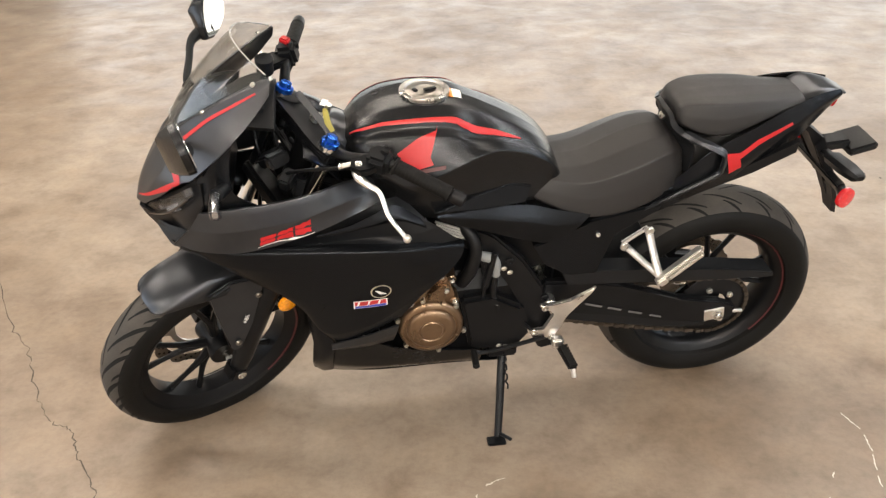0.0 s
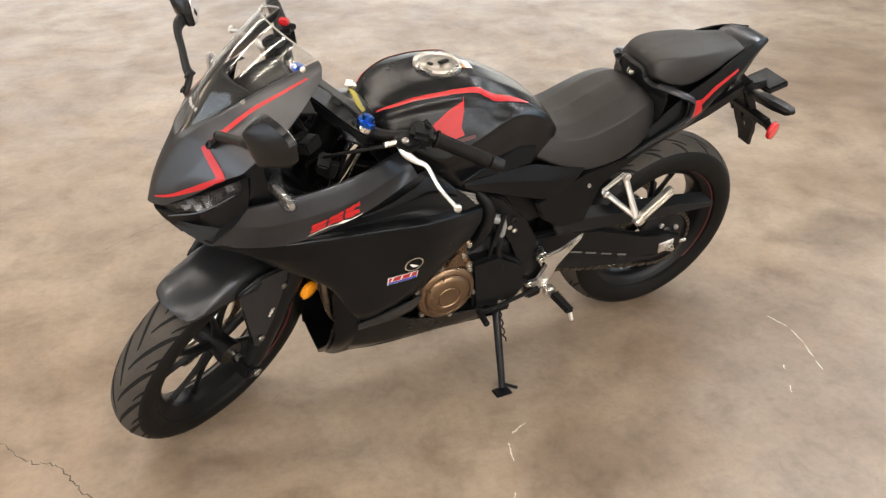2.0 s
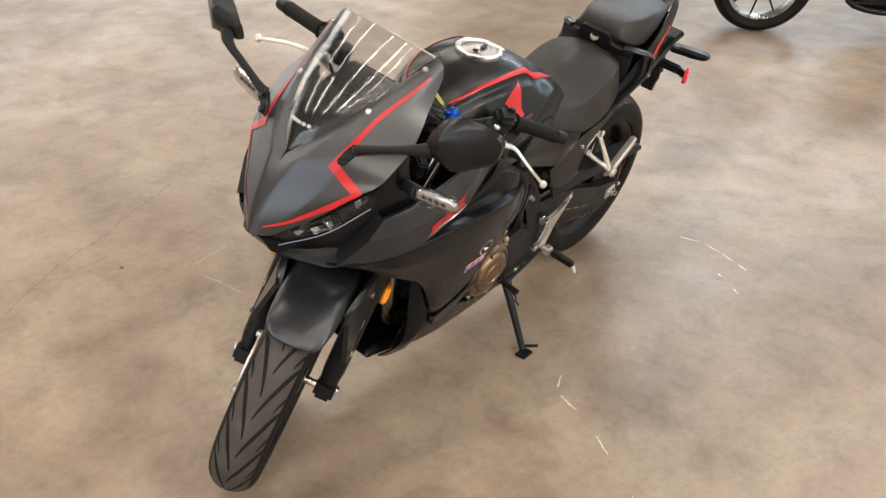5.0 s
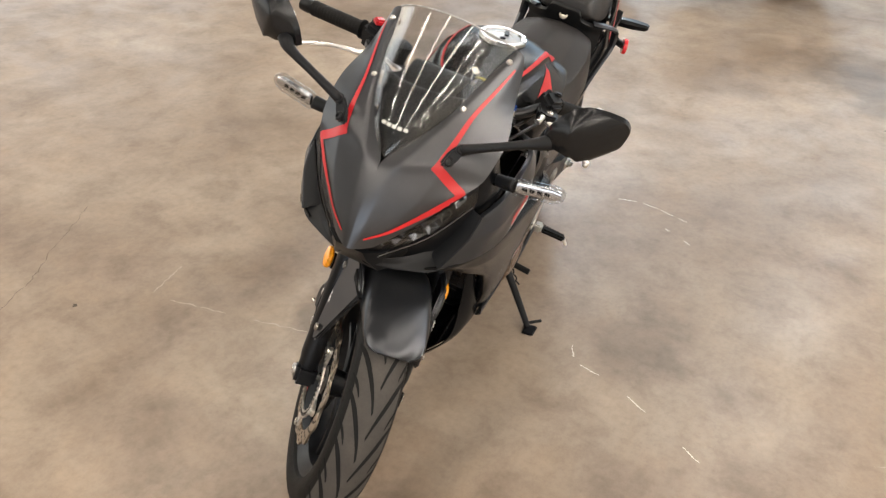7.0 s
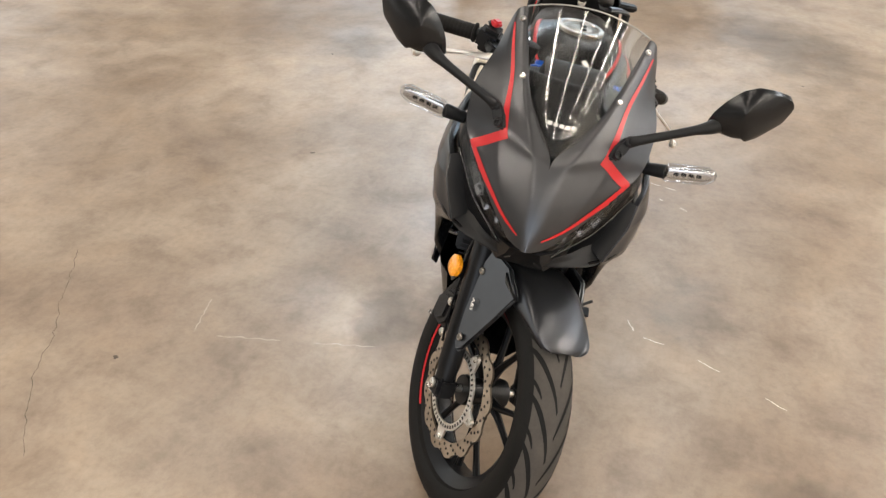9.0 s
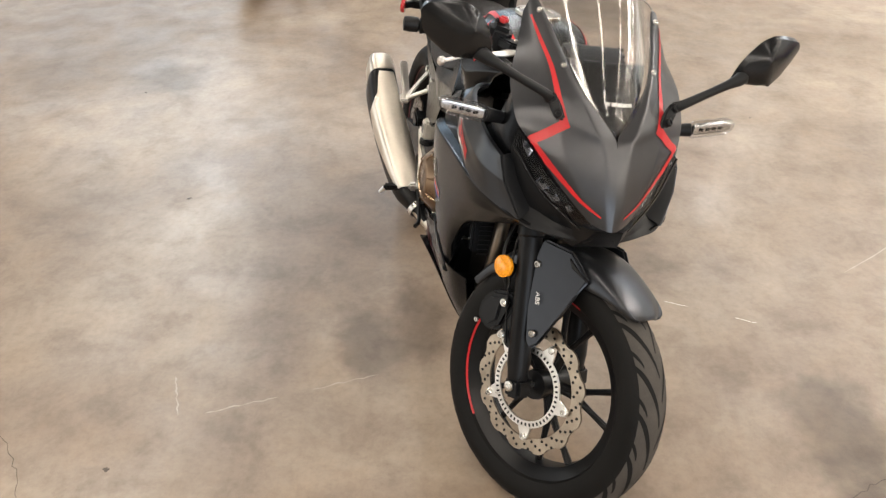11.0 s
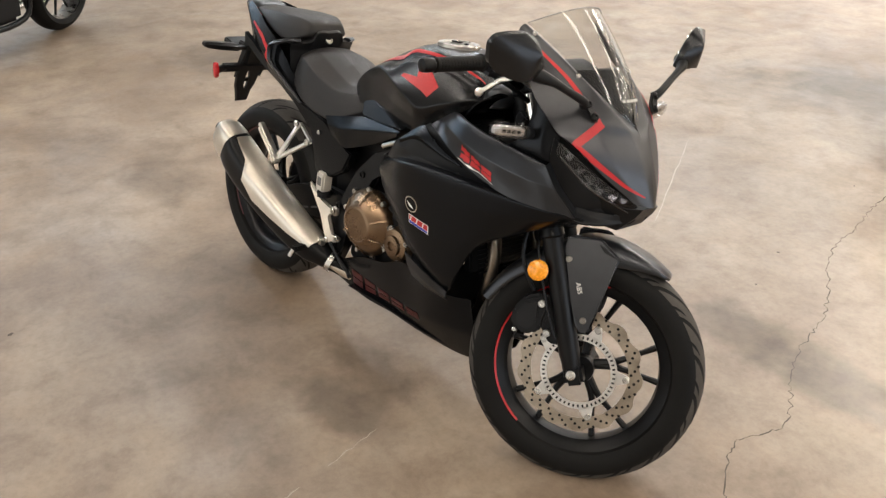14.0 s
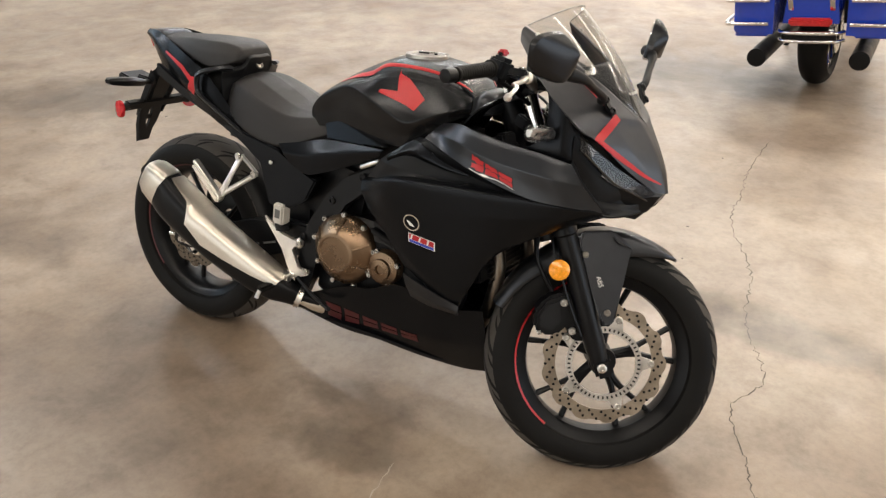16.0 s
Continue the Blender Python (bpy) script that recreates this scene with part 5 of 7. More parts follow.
bp("seat_cowl", creased(bare(), cross, 30, 0.004), PLASTIC, "black bracket between the seats", sharp=24)
bp("seat_lock", turned(bare(), [(0.013, 0), (0.013, 0.006), (0.010, 0.007), (0.008, 0.003), (0.002, 0.003)], (0.204, 0.0, 0.866), (0.86, 0, 0.5), 20), CAP_METAL, "dull steel seat lock")

# tail carrier, indicators and reflectors
bm = loft(bare(), [[(x, -w, z), (x - 0.005, -w * 0.5, z - 0.002), (x - 0.005, w * 0.5, z - 0.002), (x, w, z), (x + t, w * 0.86, z + t * 0.4), (x + t, -w * 0.86, z + t * 0.4)] for x, z, w, t in ((-0.085, 0.838, 0.032, 0.03), (-0.165, 0.826, 0.036, 0.04), (-0.212, 0.790, 0.040, 0.045), (-0.240, 0.735, 0.036, 0.036), (-0.260, 0.694, 0.030, 0.028), (-0.272, 0.664, 0.030, 0.020))])
carrier = bp("plate_carrier", bm, PLASTIC, "black plastic tail carrier with no plate", sharp=30)
for s in SIDES:
    bp("carrier_leg", loft(bare(), [[flip((x + dx, y + dy, z + 0.4 * dx), s) for dx, dy in ((-0.003, -w), (-0.003, w), (0.012, w), (0.012, -w))] for x, y, z, w in ((-0.266, 0.020, 0.678, 0.018), (-0.286, 0.026, 0.634, 0.017), (-0.300, 0.023, 0.603, 0.015), (-0.310, 0.014, 0.580, 0.0145), (-0.322, 0.010, 0.540, 0.0104))]), PLASTIC, parent=carrier)
    bp("carrier_bolt", bolt(bare(), (-0.294, 0.030 * s, 0.618), (-0.86, 0, -0.5), 0.006, 0.004), STEEL, parent=carrier)
    bp("carrier_flange", plate(bare(), [(-0.205, 0.800), (-0.262, 0.690), (-0.285, 0.640), (-0.270, 0.640), (-0.240, 0.690), (-0.182, 0.778)], 0.046 * s, 0.052 * s, 0.002), METAL_BLACK, parent=carrier)
bp("carrier_rung", block(bare(), (-0.288, 0, 0.628), (0.012, 0.066, 0.014), (0, 24, 0), 0.002), PLASTIC, parent=carrier)
bp("reflector_bracket", block(bare(), (-0.250, 0, 0.684), (0.022, 0.236, 0.030), (0, 28, 0), 0.004), METAL_BLACK, parent=carrier)
bp("plate_lamp", block(block(bare(), (-0.326, 0, 0.752), (0.076, 0.100, 0.022), (0, 14, 0), 0.006), (-0.262, 0, 0.754), (0.080, 0.050, 0.026), (0, 4, 0), 0.005), PLASTIC, "black plate lamp housing", parent=carrier)
for s in SIDES:
    a, b = np.array((-0.215, 0.030, 0.757)), np.array((-0.220, 0.206, 0.774))
    bm = loft(bare(), [[flip(a + (b - a) * k + np.array((dx * w, 0, dz * w)), s) for dx, dz in ((-0.026, 0), (-0.018, 0.013), (0.014, 0.013), (0.024, 0.004), (0.018, -0.012), (-0.016, -0.012))] for k, w in ((0, 0.55), (0.24, 0.55), (0.32, 0.95), (0.7, 1.0), (0.95, 0.8), (1.0, 0.45))])
    bp("rear_indicator", bm, METAL_BLACK, "dark smoked rear indicator", parent=carrier)
    bp("reflector_arm", rod(bare(), flip((-0.250, 0.108, 0.684), s), flip((-0.244, 0.142, 0.678), s), 0.013), METAL_BLACK, parent=carrier)
    bp("red_reflector", turned(bare(), [(0.026, -0.010), (0.028, -0.004), (0.026, 0.003), (0.018, 0.006), (0.004, 0.007)], flip((-0.246, 0.148, 0.678), s), flip((-0.35, 1, 0), s), 32), RED_LENS, "round red reflector", parent=carrier)

# -- fork, fender and front brake (drawn straight ahead, then turned with the steering)
def rake(p, d):
    """The point d metres up the fork from p."""
    return np.array(p, float) + d * np.array((-0.402, 0, 0.9156))


for s in SIDES:
    foot = np.array((1.362, 0.106 * s, 0.272))
    leg = bp("fork_leg", tube(bare(), [rake(foot, -0.018), rake(foot, -0.010), rake(foot, 0.03), rake(foot, 0.05), rake(foot, 0.34), rake(foot, 0.345), rake(foot, 0.365)], [0.016, 0.022, 0.0235, 0.0265, 0.0265, 0.031, 0.030], 20), METAL_BLACK, "black fork slider", True)
    bp("stanchion", rod(bare(), rake(foot, 0.36), rake(foot, 0.735), 0.0205, n=20), CHROME, "chromed fork tube", parent=leg)
    bp("fork_cap", turned(bare(), [(0.020, 0), (0.0215, 0.006), (0.0215, 0.014), (0.014, 0.016), (0.013, 0.026), (0.006, 0.027)], rake(foot, 0.724), (-0.402, 0, 0.9156), 12), BLUE_ANOD, "blue anodised fork cap", parent=leg)
    bp("axle_end", bolt(bare(), foot + (0, 0.026 * s, 0), (0, s, 0), 0.012, 0.006), STEEL, parent=leg)
    bp("axle_clamp", block(bare(), foot + (0.006, 0, -0.002), (0.046, 0.05, 0.048), (0, -24, 0), 0.008), METAL_BLACK, parent=leg)
    bp("amber_reflector", turned(bare(), [(0.022, -0.012), (0.0255, -0.008), (0.0255, 0.0), (0.020, 0.004), (0.004, 0.006)], (1.218, 0.147 * s, 0.502), (0, s, 0), 32), AMBER, "round amber reflector", parent=leg)
    bp("reflector_bracket", block(bare(), (1.225, 0.128 * s, 0.50), (0.03, 0.018, 0.03), soft=0.004), METAL_BLACK, parent=leg)
bp("front_axle", rod(bare(), (1.368, -0.10, 0.272), (1.368, 0.10, 0.272), 0.010), STEEL, "front axle", True)

CX, CZ = 1.374, 0.272
FEND = []
for deg, r, w, d in ((62.5, 0.320, 0.040, 0.003), (64.5, 0.323, 0.058, 0.008), (69, 0.327, 0.068, 0.018), (78, 0.332, 0.074, 0.038), (90, 0.338, 0.078, 0.060), (103, 0.338, 0.080, 0.066), (116, 0.326, 0.076, 0.058), (130, 0.320, 0.068, 0.042), (146, 0.318, 0.062, 0.032), (160, 0.318, 0.056, 0.026)):
    a = math.radians(deg)
    FEND.append([(CX + rr * math.cos(a), w * k, CZ + rr * math.sin(a)) for k, rr in ((-1, r - d), (-0.96, r - d * 0.45), (-0.80, r - 0.006), (-0.42, r - 0.001), (0, r), (0.42, r - 0.001), (0.80, r - 0.006), (0.96, r - d * 0.45), (1, r - d))])
bm = bare()
g = refine(FEND, 40, 27)
g2 = g.copy()
g2[..., 0] = CX + (g[..., 0] - CX) * 0.988
g2[..., 2] = CZ + (g[..., 2] - CZ) * 0.988
g2[..., 1] *= 0.965
va, vb = quads(bm, g), quads(bm, g2)
nu, nv = 40, 27
edge = [(i, 0) for i in range(nu)] + [(nu - 1, j) for j in range(1, nv)] + [(i, nv - 1) for i in range(nu - 2, -1, -1)] + [(0, j) for j in range(nv - 2, 0, -1)]
for k in range(len(edge)):
    (i, j), (p, q) = edge[k], edge[(k + 1) % len(edge)]
    bm.faces.new((va[i][j], va[p][q], vb[p][q], vb[i][j]))
fender = bp("front_fender", bm, PAINT, "matt graphite front fender", True, sharp=60)
for s in SIDES:
    arm = [(1.262, 0.600), (1.340, 0.612), (1.396, 0.574), (1.388, 0.530), (1.380, 0.496), (1.376, 0.395), (1.362, 0.376), (1.342, 0.386), (1.310, 0.450), (1.262, 0.560)]
    ys = [0.096, 0.090, 0.074, 0.086, 0.094, 0.114, 0.116, 0.116, 0.110, 0.100]
    bp("fender_arm", plate(bare(), arm, [y * s for y in ys], [(y + 0.012) * s for y in ys], 0.005), PAINT, "graphite fork cover of the fender", parent=fender)
    for p in ((1.279, 0.112, 0.545), (1.353, 0.126, 0.411)):
        bp("fender_bolt", bolt(bare(), flip(p, s), (0, s, 0), 0.0085, 0.006), CAP_METAL, parent=fender)
    bp("fender_slot", plate(bare(), [(1.340, 0.598), (1.400, 0.569), (1.356, 0.582)], [0.0925 * s, 0.078 * s, 0.093 * s], [0.1045 * s, 0.088 * s, 0.1045 * s], 0.001), METAL_BLACK, "dark slot", parent=fender)
    text = bpy.data.curves.new("abs_text", "FONT")
    text.body, text.size, text.align_x, text.extrude = "ABS", 0.017, "CENTER", 0.0003
    holder = bpy.data.objects.new("abs_text", text)
    me = bpy.data.meshes.new_from_object(holder)
    bpy.data.objects.remove(holder)
    me.materials.append(WHITE)
    ob = new("abs_mark", me)
    ob.parent = fender
    tagged(ob, "small white letters")
    turn = Matrix(((-0.42, 0.9, 0, 0), (0, 0, 1, 0), (0.9, 0.42, 0, 0), (0, 0, 0, 1))) if s > 0 else Matrix(((0.42, 0.9, 0, 0), (0, 0, -1, 0), (-0.9, 0.42, 0, 0), (0, 0, 0, 1)))
    ob.matrix_basis = Matrix.Translation((1.318, 0.1232 * s, 0.482)) @ turn
cal = [(1.268, 0.432), (1.240, 0.445), (1.200, 0.425), (1.176, 0.385), (1.182, 0.345), (1.205, 0.330), (1.240, 0.335), (1.262, 0.36)]
caliper = bp("brake_caliper", plate(bare(), cal, -0.118, -0.056, 0.008), METAL_BLACK, "black two-piston brake caliper", True)
bp("caliper_bracket", plate(bare(), [(1.235, 0.445), (1.275, 0.440), (1.318, 0.40), (1.33, 0.33), (1.285, 0.325), (1.255, 0.36)], -0.108, -0.090, 0.004), METAL_BLACK, parent=caliper)
bp("caliper_face", plate(bare(), [(1.236, 0.425), (1.206, 0.412), (1.190, 0.38), (1.196, 0.352), (1.225, 0.345), (1.246, 0.37)], -0.123, -0.116, 0.003), PLASTIC, parent=caliper)
for p in ((1.246, -0.119, 0.420), (1.276, -0.119, 0.352)):
    bp("caliper_bolt", bolt(bare(), p, (0, -1, 0), 0.010, 0.008), STEEL, parent=caliper)
bp("pad_pin", bolt(bare(), (1.196, -0.123, 0.338), (0, -1, 0), 0.006, 0.005), STEEL, parent=caliper)
bp("brake_hose", tube(bare(), [(1.215, -0.095, 0.44), (1.19, -0.10, 0.475), (1.165, -0.095, 0.52), (1.16, -0.085, 0.58), (1.175, -0.07, 0.64), (1.17, -0.06, 0.72)], 0.0055, 8, 28), METAL_BLACK, "black brake hose", True)
bp("sensor_cable", tube(bare(), [(1.30, -0.125, 0.345), (1.268, -0.125, 0.40), (1.235, -0.122, 0.47), (1.20, -0.11, 0.55), (1.19, -0.09, 0.63)], 0.003, 6, 24), METAL_BLACK, "thin black sensor cable", True)

# -- handlebars
TOP = rake((1.362, 0, 0.272), 0.722)
bm = plate(bare(), [(-0.035, -0.128), (0.016, -0.135), (0.030, -0.10), (0.022, -0.05), (0.03, 0), (0.022, 0.05), (0.030, 0.10), (0.016, 0.135), (-0.035, 0.128), (-0.050, 0.04), (-0.050, -0.04)], -0.030, -0.006, 0.005, lambda x, y, z: (TOP[0] + 0.9156 * x - 0.402 * y, z, TOP[2] + 0.402 * x + 0.9156 * y))
clamp = bp("top_clamp", bm, METAL_BLACK, "black top fork clamp", True)
bp("stem_nut", turned(bare(), [(0.019, -0.006), (0.019, 0.006), (0.014, 0.010), (0.006, 0.010)], TOP + np.array((-0.032, 0, -0.012)), (-0.402, 0, 0.9156), 6), STEEL, "steel stem nut", parent=clamp)
bp("lower_clamp", block(bare(), rake((1.362, 0, 0.272), 0.50), (0.06, 0.25, 0.035), (0, -24, 0), 0.008), METAL_BLACK, "black lower fork clamp", True)
bp("key_tag", tube(bare(), [(1.032, 0.020, 0.962), (1.040, 0.040, 0.966), (1.046, 0.060, 0.957), (1.044, 0.078, 0.944)], [0.004, 0.007, 0.007, 0.005], 8, 20, 0.3), YELLOW, "yellow tag tied to the key", True)
bp("clamp_plate", block(bare(), (1.046, 0.0, 0.938), (0.016, 0.170, 0.006), (0, 24, 0), 0.002), CLAMP_GREY, "bare metal edge of the top clamp", True)
bp("tag_face", block(bare(), (1.030, 0.014, 0.974), (0.016, 0.016, 0.002), (10, 24, 30), 0.0008), WHITE, "white paper tag", True)
bp("ignition_key", rod(bare(), (1.03, 0.02, 0.94), (1.022, 0.022, 0.972), 0.008), STEEL, "key in the ignition", True)
for s in SIDES:
    bar = bp("handlebar", tube(bare(), flip([(1.062, 0.10, 0.912), (1.045, 0.15, 0.925), (1.012, 0.20, 0.945), (0.985, 0.235, 0.945), (0.902, 0.352, 0.912)], s), [0.016, 0.013, 0.011, 0.011, 0.011], 12, 30), METAL_BLACK, "black clip-on handlebar", True)
    bm = turned(bare(), [(0.026, -0.016), (0.032, -0.014), (0.032, 0.014), (0.026, 0.016)], (1.064, 0.10 * s, 0.912), (-0.402, 0, 0.9156), 20)
    bp("bar_clamp", bm, METAL_BLACK, parent=bar)
    a, b = np.array((0.984, 0.236, 0.945)), np.array((0.908, 0.344, 0.914))
    prof = [(0.016, 0.0), (0.021, 0.002), (0.021, 0.006)]
    L = np.linalg.norm(b - a)
    for k in range(14):
        t = 0.008 + (L - 0.016) * k / 14
        prof += [(0.0170, t), (0.0170, t + 0.006), (0.0165, t + 0.0066), (0.0165, t + 0.0080)]
    prof += [(0.0175, L - 0.006), (0.0175, L), (0.014, L + 0.001)]
    bp("grip", turned(bare(), prof, flip(a, s), flip(b - a, s), 20), RUBBER, "ribbed black rubber grip", parent=bar)
    e = (b - a) / L
    bp("bar_end", turned(bare(), [(0.012, 0), (0.0155, 0.003), (0.0165, 0.02), (0.015, 0.032), (0.008, 0.034)], flip(b + e * 0.002, s), flip(e, s), 20), METAL_BLACK, "black bar-end weight", parent=bar)
    sw = bp("switch_box", block(bare(), flip((1.004, 0.212, 0.949), s), (0.050, 0.048, 0.056), (s * -14, 0, s * -55), 0.010), PLASTIC, "black switch housing", parent=bar)
    bm = block(bare(), flip((0.985, 0.205, 0.970), s), (0.012, 0.012, 0.014), (0, 20, 0), 0.003)
    block(bm, flip((0.978, 0.222, 0.955), s), (0.010, 0.018, 0.010), (0, 20, 0), 0.003)
    block(bm, flip((1.0, 0.222, 0.981), s), (0.014, 0.018, 0.008), (0, 0, 0), 0.003)
    bp("switch_button", bm, METAL_BLACK, parent=bar)
    bp("lever_bracket", plate(bare(), [(1.012, 0.185), (1.06, 0.178), (1.072, 0.20), (1.064, 0.226), (1.038, 0.232), (1.015, 0.225)], 0.935, 0.955, 0.004, lambda x, y, z: tuple(flip((x, z, y), s))), METAL_BLACK, "black lever bracket", parent=bar)
    bp("pivot_bolt", bolt(bare(), flip((1.054, 0.206, 0.956), s), (0, 0, 1), 0.008, 0.004), STEEL, parent=bar)
    tip = np.array((1.028, 0.360, 0.856 if s > 0 else 0.883))
    knee = np.array((1.044, 0.316, 0.890 if s > 0 else 0.908))
    bm = tube(bare(), flip([(1.056, 0.196, 0.944), (1.062, 0.222, 0.934), (1.052, 0.244, 0.924), (1.038, 0.268, 0.915), tuple(knee), tuple(tip)], s), [0.012, 0.011, 0.0075, 0.0055, 0.0052, 0.005], 10, 34, 0.7)
    turned(bm, [(0.002, -0.010), (0.007, -0.007), (0.0095, 0), (0.007, 0.007), (0.002, 0.010)], flip(tip + (-0.002, 0.003, -0.002), s), (0, 0, 1), 14)
    bp("hand_lever", bm, ALLOY, "polished alloy lever with a ball end", parent=bar)
    bp("cable", tube(bare(), flip([(1.066, 0.196, 0.946), (1.10, 0.17, 0.935), (1.15, 0.11, 0.90), (1.17, 0.05, 0.84), (1.14, 0.02, 0.76)], s), 0.004, 8, 24), METAL_BLACK, parent=bar)
    bp("cable", tube(bare(), flip([(1.0, 0.20, 0.925), (1.06, 0.15, 0.90), (1.11, 0.09, 0.86), (1.12, 0.04, 0.78)], s), 0.006, 8, 20), METAL_BLACK, parent=bar)
    if s < 0:
        bp("stop_switch", block(bare(), (1.006, -0.216, 0.986), (0.020, 0.024, 0.014), (0, 0, 30), 0.004), RED, "red engine stop switch", parent=bar)
        res = bp("brake_reservoir", turned(bare(), [(0.018, 0), (0.020, 0.002), (0.020, 0.030), (0.022, 0.031), (0.022, 0.040), (0.018, 0.042)], (1.085, -0.165, 0.955), (0, 0, 1), 20), PLASTIC, "black brake fluid reservoir", parent=bar)
        bp("master_cylinder", rod(bare(), (1.07, -0.205, 0.94), (1.09, -0.145, 0.928), 0.014), ALLOY, parent=bar)
    else:
        bp("adjuster", rod(bare(), (1.064, 0.192, 0.947), (1.088, 0.178, 0.941), 0.007), STEEL, parent=bar)
bm = bare()
for k in range(7):
    tube(bm, [(1.15 - 0.02 * k, -0.06 + 0.02 * k, 0.88 - 0.01 * (k % 3)), (1.10 - 0.01 * k, 0.0, 0.82 - 0.02 * (k % 2)), (1.05, 0.06 - 0.025 * k, 0.76), (1.0, 0.09 - 0.03 * k, 0.70)], 0.007 - 0.0006 * k, 8, 20)
bp("wiring_loom", bm, METAL_BLACK, "tangle of black cables behind the fork")
for k, (p, z, t) in enumerate((((1.135, 0.085, 0.868), (0.05, 0.034, 0.030), (20, 10, 30)), ((1.115, 0.120, 0.835), (0.044, 0.028, 0.036), (-15, 20, 60)), ((1.150, 0.045, 0.850), (0.060, 0.040, 0.028), (0, 30, -20)), ((1.085, 0.095, 0.800), (0.050, 0.044, 0.040), (10, -20, 10)), ((1.130, -0.080, 0.860), (0.050, 0.036, 0.030), (-20, 10, -30)), ((1.095, -0.105, 0.815), (0.048, 0.036, 0.040), (10, -15, -40)))):
    bp("connector", block(bare(), p, z, t, 0.005), PLASTIC if k % 2 else METAL_BLACK, "black cable connector")
bp("steering_head", rod(bare(), (1.20, 0, 0.56), (1.04, 0, 0.905), 0.034, n=20), METAL_BLACK, "black steering head tube")

# -- frame and engine
for s in SIDES:
    spar = [(1.10, 0.80), (0.98, 0.775), (0.79, 0.715), (0.64, 0.640), (0.565, 0.560), (0.510, 0.470), (0.475, 0.345), (0.455, 0.245), (0.500, 0.235), (0.530, 0.30), (0.555, 0.39), (0.590, 0.480), (0.640, 0.560), (0.72, 0.625), (0.80, 0.655), (0.98, 0.715), (1.12, 0.74)]
    ys = [0.05, 0.09, 0.128, 0.135, 0.138, 0.138, 0.134, 0.13, 0.13, 0.134, 0.138, 0.138, 0.138, 0.135, 0.128, 0.09, 0.05]
    fr = bp("main_frame", plate(bare(), spar, [(y - 0.035) * s for y in ys], [y * s for y in ys], 0.006), METAL_BLACK, "black steel main frame")
    for x, z in ((0.50, 0.43), (0.487, 0.30), (0.60, 0.56), (0.70, 0.645)):
        bp("frame_bolt", bolt(bare(), (x, 0.137 * s, z), (0, s, 0), 0.011, 0.006), METAL_BLACK, parent=fr)
    if s > 0:
        bm = bare()
        for k in range(4):
            plate(bm, [(0.785 - 0.002 * k, 0.7 - 0.009 * k), (0.715 - 0.002 * k, 0.668 - 0.009 * k), (0.715 - 0.002 * k, 0.663 - 0.009 * k), (0.785 - 0.002 * k, 0.695 - 0.009 * k)], 0.134, 0.1375, 0)
        bp("frame_label", bm, WHITE_DULL, "small label of white print bars", parent=fr)
    front_cover = [(0.795, 0.752), (0.700, 0.768), (0.606, 0.783), (0.552, 0.766), (0.571, 0.730), (0.680, 0.741)]
    ys = [0.181, 0.151, 0.123, 0.116, 0.132, 0.158]
    bp("tank_side_cover", plate(bare(), front_cover, [(y - 0.030) * s for y in ys], [(y + 0.002) * s for y in ys], 0.003), BLACK, "matt black cover under the tank")
    rear_cover = [[(0.788, 0.180, 0.747), (0.680, 0.156, 0.737), (0.572, 0.134, 0.726), (0.490, 0.139, 0.706), (0.407, 0.142, 0.687)],
                  [(0.784, 0.184, 0.741), (0.680, 0.168, 0.716), (0.562, 0.158, 0.688), (0.500, 0.156, 0.672), (0.430, 0.150, 0.666)],
                  [(0.776, 0.178, 0.727), (0.670, 0.160, 0.676), (0.556, 0.152, 0.630), (0.512, 0.152, 0.621), (0.452, 0.149, 0.642)]]
    bp("seat_side_cover", creased(bare(), flip(rear_cover, s), 26, 0.004, 0.006), BLACK, "matt black cover beneath the seat", sharp=30)
    lower_cover = [(0.405, 0.670), (0.235, 0.704), (0.225, 0.690), (0.345, 0.625), (0.372, 0.500), (0.445, 0.500), (0.510, 0.540), (0.545, 0.606), (0.500, 0.612)]
    bp("frame_side_cover", plate(bare(), lower_cover, 0.108 * s, 0.144 * s, 0.005), BLACK, "matt black cover over the frame")
    bp("cover_clip", bolt(bare(), (0.495, 0.150 * s, 0.662), (0, s, 0), 0.006, 0.003), METAL_BLACK)
    bp("cover_screw", bolt(bare(), (0.385, 0.147 * s, 0.628), (0, s, 0), 0.006, 0.004), STEEL, "small bright screw")
    infill = [(0.36, 0.62), (0.30, 0.655), (0.21, 0.70), (0.20, 0.74), (0.30, 0.72), (0.42, 0.69)]
    bp("under_seat_cover", plate(bare(), infill, 0.10 * s, 0.132 * s, 0.005), BLACK, "black panel under the seat's edge")
bp("inner_frame", block(block(bare(), (0.56, 0, 0.57), (0.26, 0.17, 0.20), (0, 10, 0), 0.02), (0.42, 0, 0.50), (0.12, 0.12, 0.22), soft=0.02), METAL_BLACK, "black inner frame and battery tray")
bp("seat_base", block(bare(), (0.36, 0, 0.68), (0.42, 0.20, 0.10), (0, 8, 0), 0.02), METAL_BLACK, "black tray under the seat")
bp("rear_hugger", patch(bare(), [[(RC[0] + r * math.cos(math.radians(a)), y, RC[2] + r * math.sin(math.radians(a))) for a in (0, 18, 34, 48)] for y, r in ((-0.085, 0.30), (-0.05, 0.325), (0.05, 0.325), (0.085, 0.30))], 10, 16, 0.004), PLASTIC, "black inner rear mudguard")
